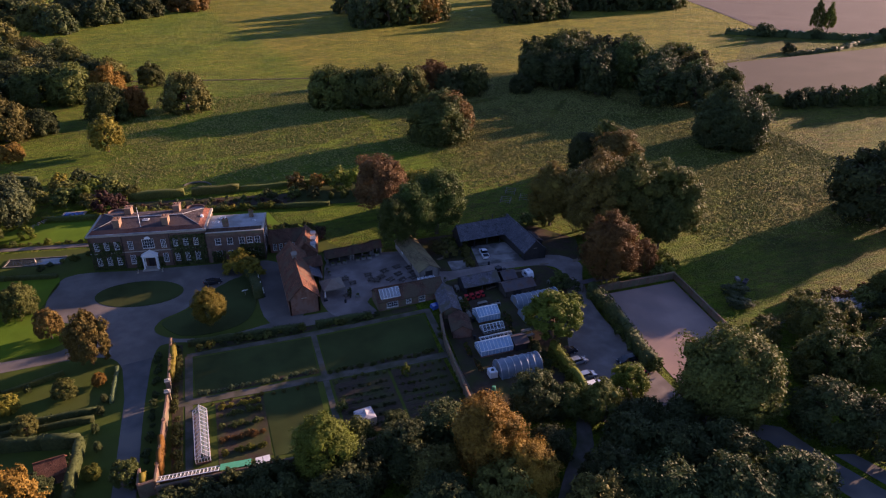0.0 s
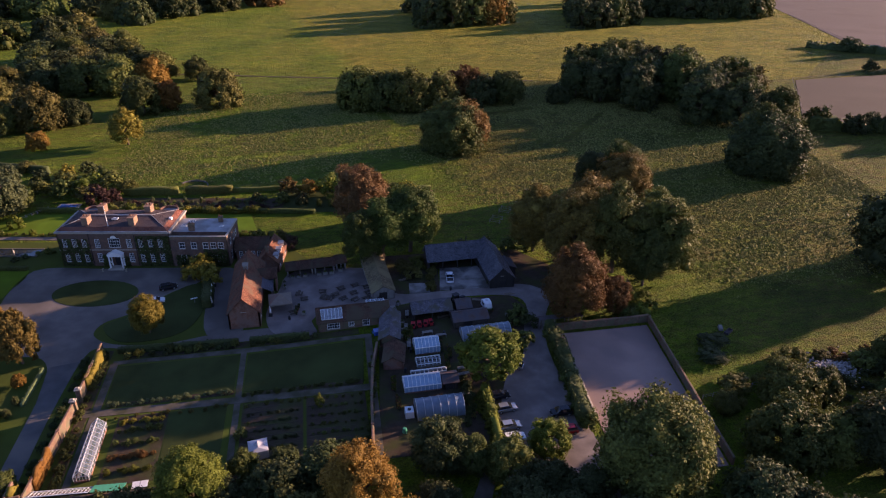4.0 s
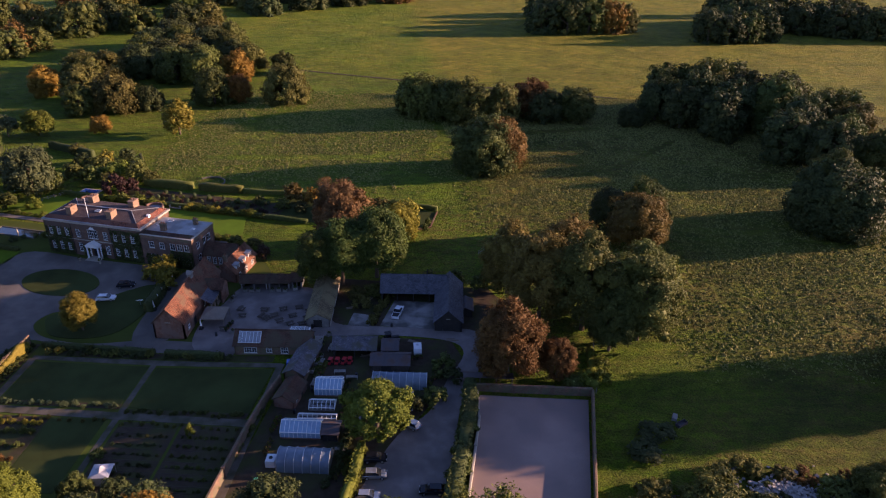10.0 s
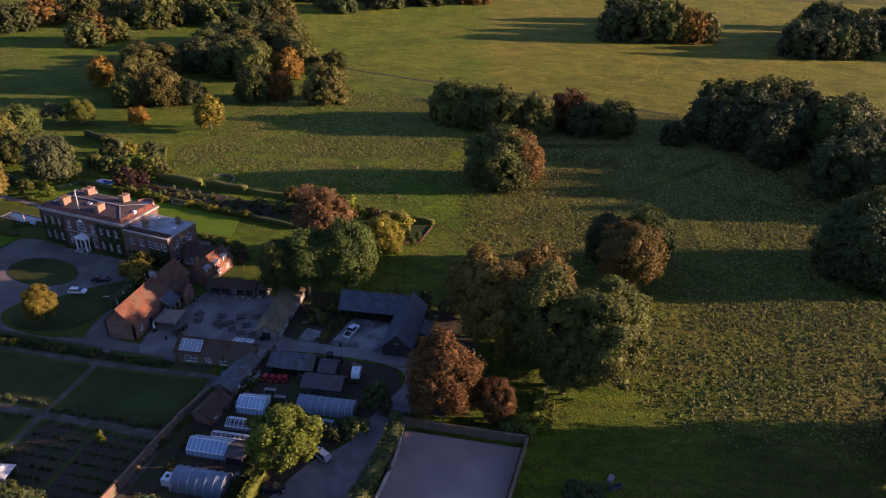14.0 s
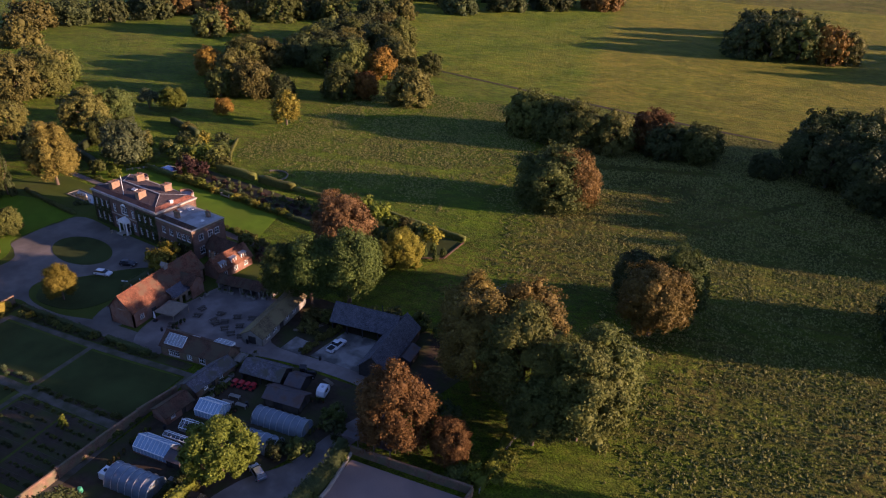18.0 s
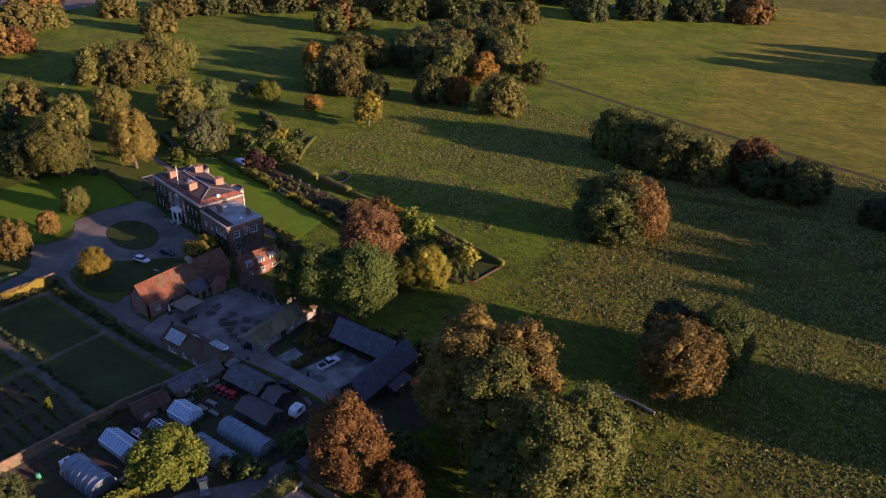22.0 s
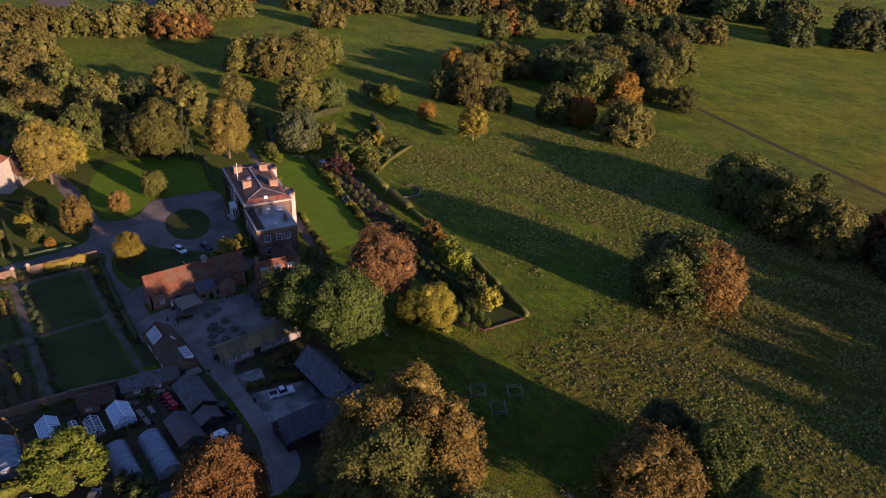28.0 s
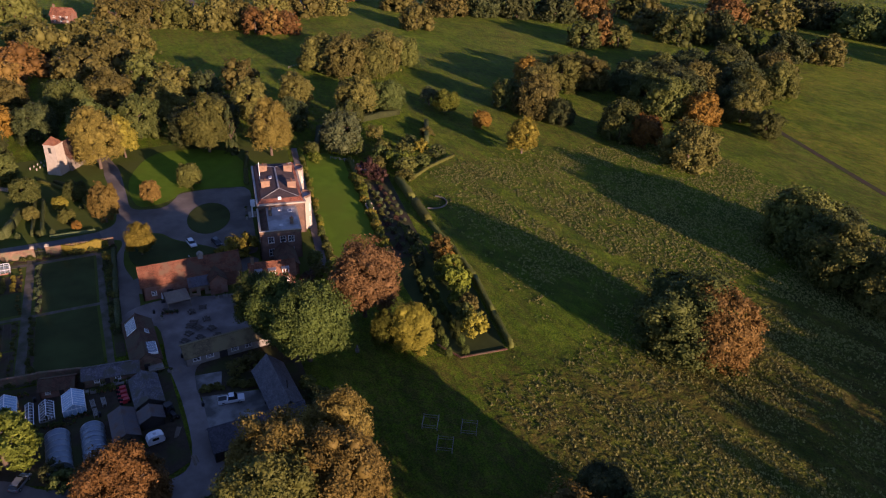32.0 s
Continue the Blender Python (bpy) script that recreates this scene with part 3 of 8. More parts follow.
def crown_mesh(name, seed, boughs, sprays, leaves, leaf=(0.03, 0.06), form="dome", bough=(0.2, 0.36), material=None, aspect=1.0):
    """A crown about 1 wide and 1 high either way from its middle: boughs round dark hearts, each carrying sprays of leaves, with gaps between."""
    rng = np.random.default_rng(seed)
    k = np.arange(boughs) + 0.5
    uz = 1 - 1.62 * k / boughs + rng.uniform(-0.1, 0.1, boughs)
    uz = np.clip(uz, -0.7, 1)
    ang = k * 2.39996 + rng.uniform(-0.35, 0.35, boughs)
    flat = np.sqrt(np.maximum(0, 1 - uz * uz))
    u = np.stack([np.cos(ang) * flat, np.sin(ang) * flat, uz], 1)
    c = u * rng.uniform(0.5, 0.8, (boughs, 1))
    low = c[:, 2] < 0
    flare = np.where(low, 0.66 / np.maximum(0.2, np.hypot(c[:, 0], c[:, 1])), 1.0)
    c[:, 0], c[:, 1] = c[:, 0] * np.minimum(1.5, flare), c[:, 1] * np.minimum(1.5, flare)
    br = rng.uniform(*bough, boughs)
    if form == "cone":
        c[:, 2] = rng.uniform(-0.95, 0.9, boughs)
        wide = (1 - (c[:, 2] + 1) / 2) ** 0.8 * 0.62 + 0.06
        c[:, 0], c[:, 1] = np.cos(ang) * wide, np.sin(ang) * wide
        br = br * 0.55 * (0.5 + wide)
    elif form == "tall":
        t = 1 - 0.35 * np.maximum(0, c[:, 2])
        c[:, 0], c[:, 1] = c[:, 0] * t, c[:, 1] * t
        br = br * 0.85
    elif form == "flat":
        c[:, 2] = c[:, 2] * 0.8 + 0.15
        br = br * 0.9
    ball = BALL_V[None] * (br[:, None, None] * 0.7) * rng.uniform(0.7, 1.15, (boughs, len(BALL_V), 1))
    cv = (c[:, None, :] + ball).reshape(-1, 3)
    cf = (BALL_F[None] + (np.arange(boughs) * len(BALL_V))[:, None, None]).reshape(-1, 3)
    # sprays sit over the outer side of each bough, some reaching well out of it
    i = np.repeat(np.arange(boughs), sprays)
    d = unit(unit(rng.normal(size=(len(i), 3))) + u[i] * 0.6 + np.array([0, 0, 0.2]))
    reach = np.where(rng.uniform(0, 1, len(i)) < 0.12, rng.uniform(1.05, 1.35, len(i)), rng.uniform(0.68, 1.06, len(i)))
    sc = c[i] + d * (br[i] * reach)[:, None]
    sr = br[i] * rng.uniform(0.2, 0.42, len(i))
    # leaves lie through each spray, thinner along its outward way
    j = np.repeat(np.arange(len(i)), leaves)
    off = rng.normal(size=(len(j), 3))
    off = off - d[j] * (np.sum(off * d[j], axis=1, keepdims=True) * 0.45)
    off[:, 2] *= 0.75
    p = sc[j] + off * (sr[j] * 0.62)[:, None]
    n = unit(0.6 * d[j] + 0.35 * u[i[j]] + np.array([0, 0, 0.2]) + 0.8 * unit(rng.normal(size=p.shape)))
    lv = leaf_quads(rng, p, n, rng.uniform(*leaf, len(j)))
    if aspect != 1.0:
        hub = np.repeat(c[:, 2], len(BALL_V))
        cv[:, 2] = hub + (cv[:, 2] - hub) / aspect
        hub = np.repeat(c[i[j], 2], 3)
        lv[:, 2] = hub + (lv[:, 2] - hub) / aspect
    q = np.arange(len(lv)).reshape(-1, 3) + len(cv)
    return quick_mesh(name, np.concatenate([cv, lv]), np.concatenate([cf, q]), np.zeros((0, 4), int), material or LEAF["green"])


CROWNS = {
    "tall": [crown_mesh("crown", 50 + i, 60, 16, 9, (0.026, 0.052), "tall", aspect=1.5) for i in range(3)],
    "flat": [crown_mesh("crown", 70 + i, 34, 16, 9, (0.03, 0.058), "flat") for i in range(2)],
    "open": [crown_mesh("crown", 100 + i, 60, 22, 13, (0.022, 0.048), bough=(0.12, 0.26)) for i in range(3)],
    "cone": [crown_mesh("crown", 110 + i, 46, 10, 8, (0.03, 0.06), "cone") for i in range(2)],
    "shrub": [crown_mesh("crown", 130 + i, 14, 10, 7, (0.06, 0.125), bough=(0.28, 0.45)) for i in range(4)],
    "clipped": [crown_mesh("crown", 150 + i, 26, 50, 1, (0.04, 0.08), bough=(0.3, 0.4)) for i in range(2)],
}


# number of boughs, sprays on each, leaves on each, leaf size, bough size
FULL = {"near": (80, 30, 15, (0.015, 0.036), (0.16, 0.31)), "dome": (46, 20, 13, (0.024, 0.052), (0.19, 0.34)), "far": (30, 13, 10, (0.035, 0.072), (0.2, 0.36))}


def crown_for(form, ratio, i):
    """A crown whose boughs stay round when it is drawn up or spread to this height over width."""
    if form not in FULL:
        return CROWNS[form][i % len(CROWNS[form])]
    a = min((0.5, 0.7, 0.9, 1.15, 1.4, 1.7, 2.1), key=lambda v: abs(v - ratio))
    key = "%s %s %d" % (form, a, i % 3)
    if key not in CROWNS:
        boughs, sprays, leaves, leaf, bough = FULL[form]
        k = max(0.8, a ** 0.5)
        CROWNS[key] = crown_mesh("crown", len(CROWNS) * 7 + 10, int(boughs * k), int(sprays / k), leaves, leaf, "dome", bough, None, a)
    return CROWNS[key]


def trunk_mesh(seed):
    rng = random.Random(seed)
    g = Geo()
    pts = [Vector((0, 0, -0.05))]
    for i in range(1, 5):
        pts.append(Vector((rng.uniform(-0.03, 0.03), rng.uniform(-0.03, 0.03), i * 0.2)))
    for i in range(4):
        g.tube(pts[i], pts[i + 1], 0.075 - 0.014 * i, 0.061 - 0.014 * i, 8)
    for i in range(6):
        a, z = i * 1.05 + rng.uniform(-0.3, 0.3), rng.uniform(0.28, 0.7)
        mid = Vector((math.cos(a) * 0.3, math.sin(a) * 0.3, z + 0.14))
        g.tube((0, 0, z), mid, 0.028, 0.018, 6)
        g.tube(mid, (math.cos(a + 0.2) * 0.62, math.sin(a + 0.2) * 0.62, z + 0.3), 0.018, 0.006, 6)
    return g.mesh("trunk", BARK)


TRUNKS = [trunk_mesh(i) for i in range(3)]
tree_count = [0]
SPECIES = {"green": "green-leaved", "deep": "deep green", "lime": "yellow-green", "dark": "dark green", "bright": "bright green", "olive": "olive-green turning", "tan": "browning", "orange": "orange autumn",
           "yellow": "yellow autumn", "rust": "rust-brown autumn", "gold": "golden-brown autumn", "copper": "copper-leaved", "purple": "dark red-leaved", "silver": "silvery green"}


def tree(x, y, r, h, hue="green", form="dome", label="", name="tree", clear_stem=None, group=""):
    i = tree_count[0]
    tree_count[0] += 1
    words = label or "%s broadleaf tree with a full crown standing in grass" % SPECIES[hue]
    t = thing(name, at(x, y, (i * 67) % 360), words, "tree", group)
    if clear_stem is None:
        clear_stem = {"far": -0.35, "dome": -0.16, "tall": -0.05}.get(form, -0.03)
    half = h * (1 - clear_stem) / 2 * 1.07
    c = part("crown", crown_for(form, half / r, i), None, t, m=Matrix.LocRotScale((0, 0, h - half), None, (r, r, half)))
    c.material_slots[0].link = "OBJECT"
    c.material_slots[0].material = LEAF[hue]
    part("trunk", TRUNKS[i % 3], None, t, m=Matrix.LocRotScale((0, 0, 0), None, (r * 0.9, r * 0.9, h * 0.75)))
    return t


def shrub(x, y, r, h, hue="green", form="shrub", label="", name="shrub", group=""):
    i = tree_count[0]
    tree_count[0] += 1
    meshes = CROWNS[form]
    ob = new(name, meshes[i % len(meshes)])
    ob.matrix_basis = at(x, y, (i * 67) % 360, h * 0.42) @ Matrix.Diagonal((r, r, h * 0.56, 1))
    ob.material_slots[0].link = "OBJECT"
    ob.material_slots[0].material = LEAF[hue] if hue in LEAF else hue
    return tagged(ob, label or "%s garden shrub growing in a planted bed" % SPECIES.get(hue, "mixed flowering"), "shrub", group)


def planting(rows, hue, label, name="planting", form="shrub"):
    """Many small plants grown together, as one piece; rows of (x, y, r, h)."""
    vs, ts, n = [], [], 0
    for i, (x, y, r, h) in enumerate(rows):
        me = CROWNS[form][i % len(CROWNS[form])]
        v = np.empty(len(me.vertices) * 3, dtype=np.float32)
        me.vertices.foreach_get("co", v)
        f = np.empty(len(me.loops), dtype=np.int32)
        me.loops.foreach_get("vertex_index", f)
        v = v.reshape(-1, 3) * np.array([r, r, h * 0.56])
        a = i * 2.1
        rot = np.array([[math.cos(a), -math.sin(a), 0], [math.sin(a), math.cos(a), 0], [0, 0, 1]])
        vs.append(v @ rot.T + np.array([x, y, float(gz(x, y)) + h * 0.42]))
        ts.append(f.reshape(-1, 3) + n)
        n += len(v)
    me = quick_mesh(name, np.concatenate(vs), np.concatenate(ts), np.zeros((0, 4), int), LEAF[hue])
    return tagged(new(name, me), label, "plants", "", "stuff")


def hedge(path, width, height, hue, label, name="hedge", density=22, leaf=(0.1, 0.22), wob=0.12):
    """A clipped hedge along a line: a solid heart with leaf clumps all over it."""
    rng = np.random.default_rng(len(path) * 7 + int(abs(path[0][0]) * 10))
    pts = [Vector(p).to_2d() for p in path]
    vs, qs, leaves_p, leaves_n = [], [], [], []
    for a, b in zip(pts, pts[1:]):
        length = (b - a).length
        k = max(2, int(length / 2.5))
        d = (b - a) / length
        s = Vector((-d.y, d.x)) * width / 2
        base = len(vs)
        for i in range(k + 1):
            c = a + (b - a) * (i / k)
            z = float(gz(c.x, c.y))
            wv = 1 + rng.uniform(-wob, wob)
            hv = height * (1 + rng.uniform(-wob, wob))
            for q, zz, f in ((s, -0.1, 1), (s, hv * 0.85, 0.95), (s, hv, 0.7), (-s, hv, 0.7), (-s, hv * 0.85, 0.95), (-s, -0.1, 1)):
                vs.append((c.x + q.x * f * wv * 0.92, c.y + q.y * f * wv * 0.92, z + zz * 0.96))
        for i in range(k):
            for j in range(5):
                o = base + i * 6 + j
                qs.append((o, o + 6, o + 7, o + 1))
        qs.append((base, base + 1, base + 4, base + 5))
        qs.append((base + 1, base + 2, base + 3, base + 4))
        o = base + k * 6
        qs.append((o + 5, o + 4, o + 1, o))
        qs.append((o + 4, o + 3, o + 2, o + 1))
        n = int(length * (width + 2 * height) * density / 4)
        t = rng.uniform(0, 1, n)
        w = rng.uniform(-1, 1, n) * (width / 2 + height)
        side = np.abs(w) > width / 2
        off = np.where(side, np.sign(w) * width / 2, w)
        hz = np.where(side, height - (np.abs(w) - width / 2), height)
        px, py = a.x + (b.x - a.x) * t - d.y * off, a.y + (b.y - a.y) * t + d.x * off
        leaves_p.append(np.stack([px, py, gz(px, py) + hz], 1))
        nn = np.stack([np.where(side, -d.y * np.sign(w), 0), np.where(side, d.x * np.sign(w), 0), np.where(side, 0.3, 1)], 1)
        leaves_n.append(unit(nn + 0.7 * unit(rng.normal(size=nn.shape))))
    p, n = np.concatenate(leaves_p), np.concatenate(leaves_n)
    p = p + n * rng.uniform(-0.12, 0.12, (len(p), 1))
    lv = leaf_quads(rng, p, n, rng.uniform(*leaf, len(p)))
    me = quick_mesh(name, np.concatenate([np.array(vs), lv]), np.arange(len(lv)).reshape(-1, 3) + len(vs), np.array(qs), LEAF[hue])
    return tagged(new(name, me), label, "hedge")

# ---- terrain ----
def axis(marks):
    """Grid lines: (from, to, spacing) stretches one after another."""
    out = []
    for a, b, s in marks:
        n = max(1, round((b - a) / s))
        out += [a + (b - a) * i / n for i in range(n)]
    return np.array(out + [marks[-1][1]])


gx = axis([(-4500, -1000, 500), (-1000, -400, 60), (-400, -80, 12), (-80, 60, 3.0), (60, 190, 0.5), (190, 320, 4), (320, 800, 30), (800, 4500, 500)])
gy = axis([(-4500, -500, 500), (-500, 40, 60), (40, 130, 3.0), (130, 290, 0.5), (290, 420, 4), (420, 900, 20), (900, 4500, 400)])
GX, GY = np.meshgrid(gx, gy)
rough = (0.3 * smoothstep(104, 112, GX) + 0.7 * smoothstep(120, 134, GX + (GY - 150) * 0.3)) * smoothstep(126, 140, GY)
rough = np.maximum(rough, smoothstep(72, 84, GX + (GY - 200) * 0.1) * smoothstep(196, 210, GY))
rough = np.maximum(rough, smoothstep(244, 252, GY) * smoothstep(-30, -10, GX))
rough = np.maximum(rough, smoothstep(80, 95, GX) * smoothstep(176, 186, GY) * 0.3)
tuss = np.zeros(GX.shape)
for i in np.argwhere(rough > 0.02):
    a, b = i
    x, y = GX[a, b], GY[a, b]
    if 55 < x < 195 and 125 < y < 295:
        tuss[a, b] = 0.12 * noise.noise((x * 0.3, y * 0.3, 3.0)) + 0.3 * abs(noise.noise((x * 0.95, y * 1.2, 9.0))) + 0.22 * noise.noise((x * 1.7, y * 2.0, 5.0))
GZ = gz(GX, GY) + rough * np.maximum(-0.12, tuss) * 1.1
# distant downs close the view
far = np.hypot(GX, GY - 200)
GZ = GZ + smoothstep(1000, 3200, far) * 70
ny, nx = GX.shape
idx = np.arange(nx * ny).reshape(ny, nx)
quads = np.stack([idx[:-1, :-1], idx[:-1, 1:], idx[1:, 1:], idx[1:, :-1]], -1).reshape(-1, 4)
gm = quick_mesh("ground", np.stack([GX, GY, GZ], -1).reshape(-1, 3), np.zeros((0, 3), int), quads, PASTURE)
gm.shade_smooth()
tagged(new("ground", gm), "rough grazed parkland pasture with straw-coloured tussocks", "ground", "", "structure")


# clumps of uncut grass over the rougher pasture, left out along trodden lines
tr = np.random.default_rng(21)
cx, cy = np.meshgrid(np.arange(-60, 216, 0.86), np.arange(134, 372, 0.86))
cx, cy = cx.ravel() + tr.uniform(-0.45, 0.45, cx.size), cy.ravel() + tr.uniform(-0.45, 0.45, cy.size)
dens = smoothstep(122, 134, cx + (cy - 150) * 0.3) * smoothstep(136, 150, cy)
dens = np.maximum(dens, smoothstep(70, 78, cx + (cy - 215) * 0.15) * smoothstep(204, 214, cy))
dens = np.maximum(dens, smoothstep(236, 250, cy + cx * 0.12) * smoothstep(-48, -24, cx) * 0.7)


def off_line(path, wide):
    """1 away from a trodden line, 0 on it."""
    best = np.full(cx.shape, 1e9)
    for (x0, y0), (x1, y1) in zip(path, path[1:]):
        k = np.clip(((cx - x0) * (x1 - x0) + (cy - y0) * (y1 - y0)) / ((x1 - x0) ** 2 + (y1 - y0) ** 2), 0, 1)
        best = np.minimum(best, np.hypot(cx - x0 - k * (x1 - x0), cy - y0 - k * (y1 - y0)))
    return smoothstep(wide * 0.6, wide * 1.4, best)


for line, wide in (([(72, 224), (82, 226), (91, 230), (97, 243)], 1.6), ([(70, 200), (76, 214), (72, 232), (50, 250)], 4.5), ([(108, 150), (116, 166), (135, 190)], 2.5), ([(60, 250), (66, 300), (40, 404)], 2.0), ([(97, 243), (130, 262), (160, 300)], 1.6), ([(-20, 262), (40, 268), (80, 300), (130, 316)], 3.0)):
    dens = dens * off_line(line, wide)
lump = np.array([noise.noise((x * 0.04, y * 0.04, 4.0)) + 0.7 * noise.noise((x * 0.15, y * 0.11, 7.0)) for x, y in zip(cx, cy)])
ok = tr.uniform(0, 1, len(cx)) < dens * np.clip(0.95 + lump * 1.2, 0.08, 1.0)
cx, cy = cx[ok], cy[ok]
size = tr.uniform(0.5, 1.15, len(cx))
tx, ty, tk = np.repeat(cx, 3), np.repeat(cy, 3), np.repeat(size, 3)
n = len(tx)
tx, ty = tx + tr.normal(0, 0.26, n) * tk, ty + tr.normal(0, 0.26, n) * tk
tz = gz(tx, ty) - 0.08
ang = tr.uniform(0, 2 * math.pi, n)
rad, hgt = tr.uniform(0.2, 0.46, n) * tk, tr.uniform(0.3, 0.66, n) * tk
base = np.stack([np.stack([tx + np.cos(ang + k * 2.094) * rad, ty + np.sin(ang + k * 2.094) * rad, tz], 1) for k in range(3)] +
                [np.stack([tx + tr.normal(0, 0.14, n) - 0.12, ty + tr.normal(0, 0.14, n), tz + hgt], 1)], 1)
o = np.arange(n)[:, None, None] * 4
tf = (o + np.array([[0, 1, 3], [1, 2, 3], [2, 0, 3]])[None]).reshape(-1, 3)
tm = quick_mesh("tussock_grass", base.reshape(-1, 3), tf, np.zeros((0, 4), int), TUFT)
tagged(new("tussock_grass", tm), "straw-coloured tufts of uncut grass across the pasture", "grass", "", "stuff")


def house_xy(u, v):
    p = HOUSE @ Vector((u, v, 0))
    return (p.x, p.y)


HOUSE = pose(-36.6, 184.2, 0, 0, 0, -9.8)
# drier grass north of the park track, and arable land beyond
sheet("field_north", [(-101, 452), (-29, 427), (35, 406), (150, 375), (236, 349), (300, 352), (404, 462), (451, 590), (558, 900), (-250, 900), (-190, 620), (-120, 560)], DRYGRASS, 0.06, "wide dry sheep pasture beyond the park track", 20)
sheet("field_stubble", [(236, 262), (290, 347), (420, 352), (700, 340), (700, 255), (330, 262)], STUBBLE, 0.15, "pale brown stubble field beyond the park hedge", 40)
sheet("field_ploughed", [(405, 462), (452, 590), (560, 900), (1200, 900), (1200, 370), (425, 372)], PLOUGH, 0.15, "bare pinkish-brown ploughed field on the far rise", 60)
sheet("field_ploughed_west", [(-345, 262), (-375, 200), (-900, 150), (-900, 420), (-420, 420)], PLOUGH, 0.15, "bare ploughed field beyond the western wood", 60)
# drives
sheet("road_forecourt", rounded([(-46, 164), (-43.5, 182.5), (-25, 180.5), (-8, 178), (1.5, 176), (0, 169), (-6, 165), (-14, 156.5), (-19.5, 153), (-20.5, 148), (-15, 143.5), (-4, 142), (8, 144), (22, 143.5), (27, 139.8),
        (10, 139.6), (-6, 139.4), (-17, 142.5), (-20.5, 139), (-21.8, 120), (-22, 98), (-23, 60), (-27, 60), (-26, 98), (-25.5, 125), (-28, 139), (-36, 142.4), (-52, 142.2), (-75, 141), (-76, 145.5), (-52, 146.4), (-40, 147), (-37, 153), (-38, 157), (-42, 160)], 5),
      GRAVEL, 0.05, "pale gravel forecourt and drive with worn wheel lines", 5)
# darker strip laid over the gravel along the garden wall
sheet("road_drive", [(-20.9, 138), (-21.9, 120), (-22.1, 98), (-23.1, 60), (-26.9, 60), (-25.9, 98), (-25.6, 125), (-26.8, 137)], ASPHALT, 0.066, "darker drive running beside the garden wall", 6)
sheet("road_west", [(-74, 141.2), (-150, 128), (-150, 132), (-76, 145.4)], GRAVEL, 0.045, "gravel drive leading off under trees", 6)
sheet("road_stable_lane", rounded([(4.5, 144), (12.5, 144.5), (12.3, 160), (10.5, 172), (4.5, 175), (3, 160)], 4), GRAVEL, 0.06, "gravel lane beside the stable range", 5)
sheet("road_yard", rounded([(20, 141), (29, 139.2), (29, 146.5), (46, 147), (60, 148), (75, 147.5), (79, 143), (76, 134), (73, 124), (67.5, 117), (63, 105), (60, 92), (66, 84), (78, 86), (79, 100), (78.5, 113), (79, 126), (82.5, 138), (86, 146),
        (80, 152.5), (60, 151.5), (49, 152.5), (46, 160), (42, 168), (24, 170), (20, 160), (17.5, 150)], 4), YARD, 0.055, "worn gravel stable yard and car park lane", 5)
sheet("pavement_court", [(59.5, 151.8), (72.5, 151.5), (71.8, 163.5), (61.5, 163.5)], CONCRETE, 0.10, "pale concrete apron in front of the slate barn", 5)
sheet("pavement_pad", [(52, 151.6), (57, 151.2), (57.6, 156), (52.5, 157)], CONCRETE, 0.09, "small broken concrete pad", 5)
sheet("road_south", [(66, 84), (66, 88), (80, 84.5), (91.4, 77.2), (93.6, 68), (98.5, 54), (108, 36), (101, 34), (92.5, 52), (87.6, 68), (86.6, 75), (80, 80.5)], ASPHALT, 0.05, "worn grey farm road running under trees", 5)
sheet("pavement_slab", [(95.2, 68.4), (98.6, 67.4), (104, 54), (100.2, 53)], ASPHALT, 0.07, "strip of old concrete beside the farm road", 5)
sheet("car_park", [(82.6, 129.6), (104.4, 130.2), (101.6, 104), (99.6, 86), (80.5, 86), (81.5, 104)], DUST, 0.06, "empty dusty pink hoggin car park with tyre tracks", 5)
sheet("path_farm", [(43.6, 74), (48.2, 80), (53, 85), (56.6, 92), (59.4, 92), (56, 84), (50.4, 78), (46.2, 72.6)], PATH, 0.05, "dirt lane curving between dark trees", 5)
# lawns
sheet("lawn_grounds", [(-92, 94), (37.4, 94), (37.6, 120), (37, 147), (30, 172), (20, 189), (-73, 204.5), (-92, 190)], GROUNDSLAWN, 0.02, "rough mown grass of the pleasure grounds round the house", 2.5)
# oval and island take the lawn colour darkened to stand for shade
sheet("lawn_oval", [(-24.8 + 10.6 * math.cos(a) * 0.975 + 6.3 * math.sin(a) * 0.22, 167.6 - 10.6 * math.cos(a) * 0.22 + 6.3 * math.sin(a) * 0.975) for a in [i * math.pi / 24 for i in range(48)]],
      SHADELAWN, 0.14, "oval mown lawn in the middle of the gravel forecourt", 5)
sheet("lawn_island", rounded([(-19, 150.5), (-18, 153), (-13.5, 156), (-5.5, 165), (-1, 168), (2.8, 166), (2.6, 155), (0, 147), (-6, 143.8), (-14.5, 144.5)], 4), SHADELAWN, 0.13, "shaped lawn island beside the drive", 5)
sheet("lawn_north", [house_xy(u, v) for u, v in ((-34, 20), (-30, 33), (42, 33), (48, 18), (40, 17.5), (-10, 19))], LAWN, 0.05, "long mown lawn behind the house", 6)
sheet("lawn_west", rounded([(-47.5, 165), (-45, 183), (-62, 187), (-80, 182), (-85, 160), (-64, 148.5), (-42, 148.5), (-40, 155), (-43, 160)], 4), LAWN, 0.05, "shaded lawn beside the forecourt", 6)
# topiary walk and walled garden lawns: shade is in the colour here too
sheet("lawn_topiary", [(34, 207.2), (60.4, 204.8), (66.6, 207.6), (67.8, 218.2), (55, 221), (38, 224.8), (21, 226.8), (20, 211)], SHADELAWN, 0.05, "shaded lawn walk between clipped yew columns", 6)
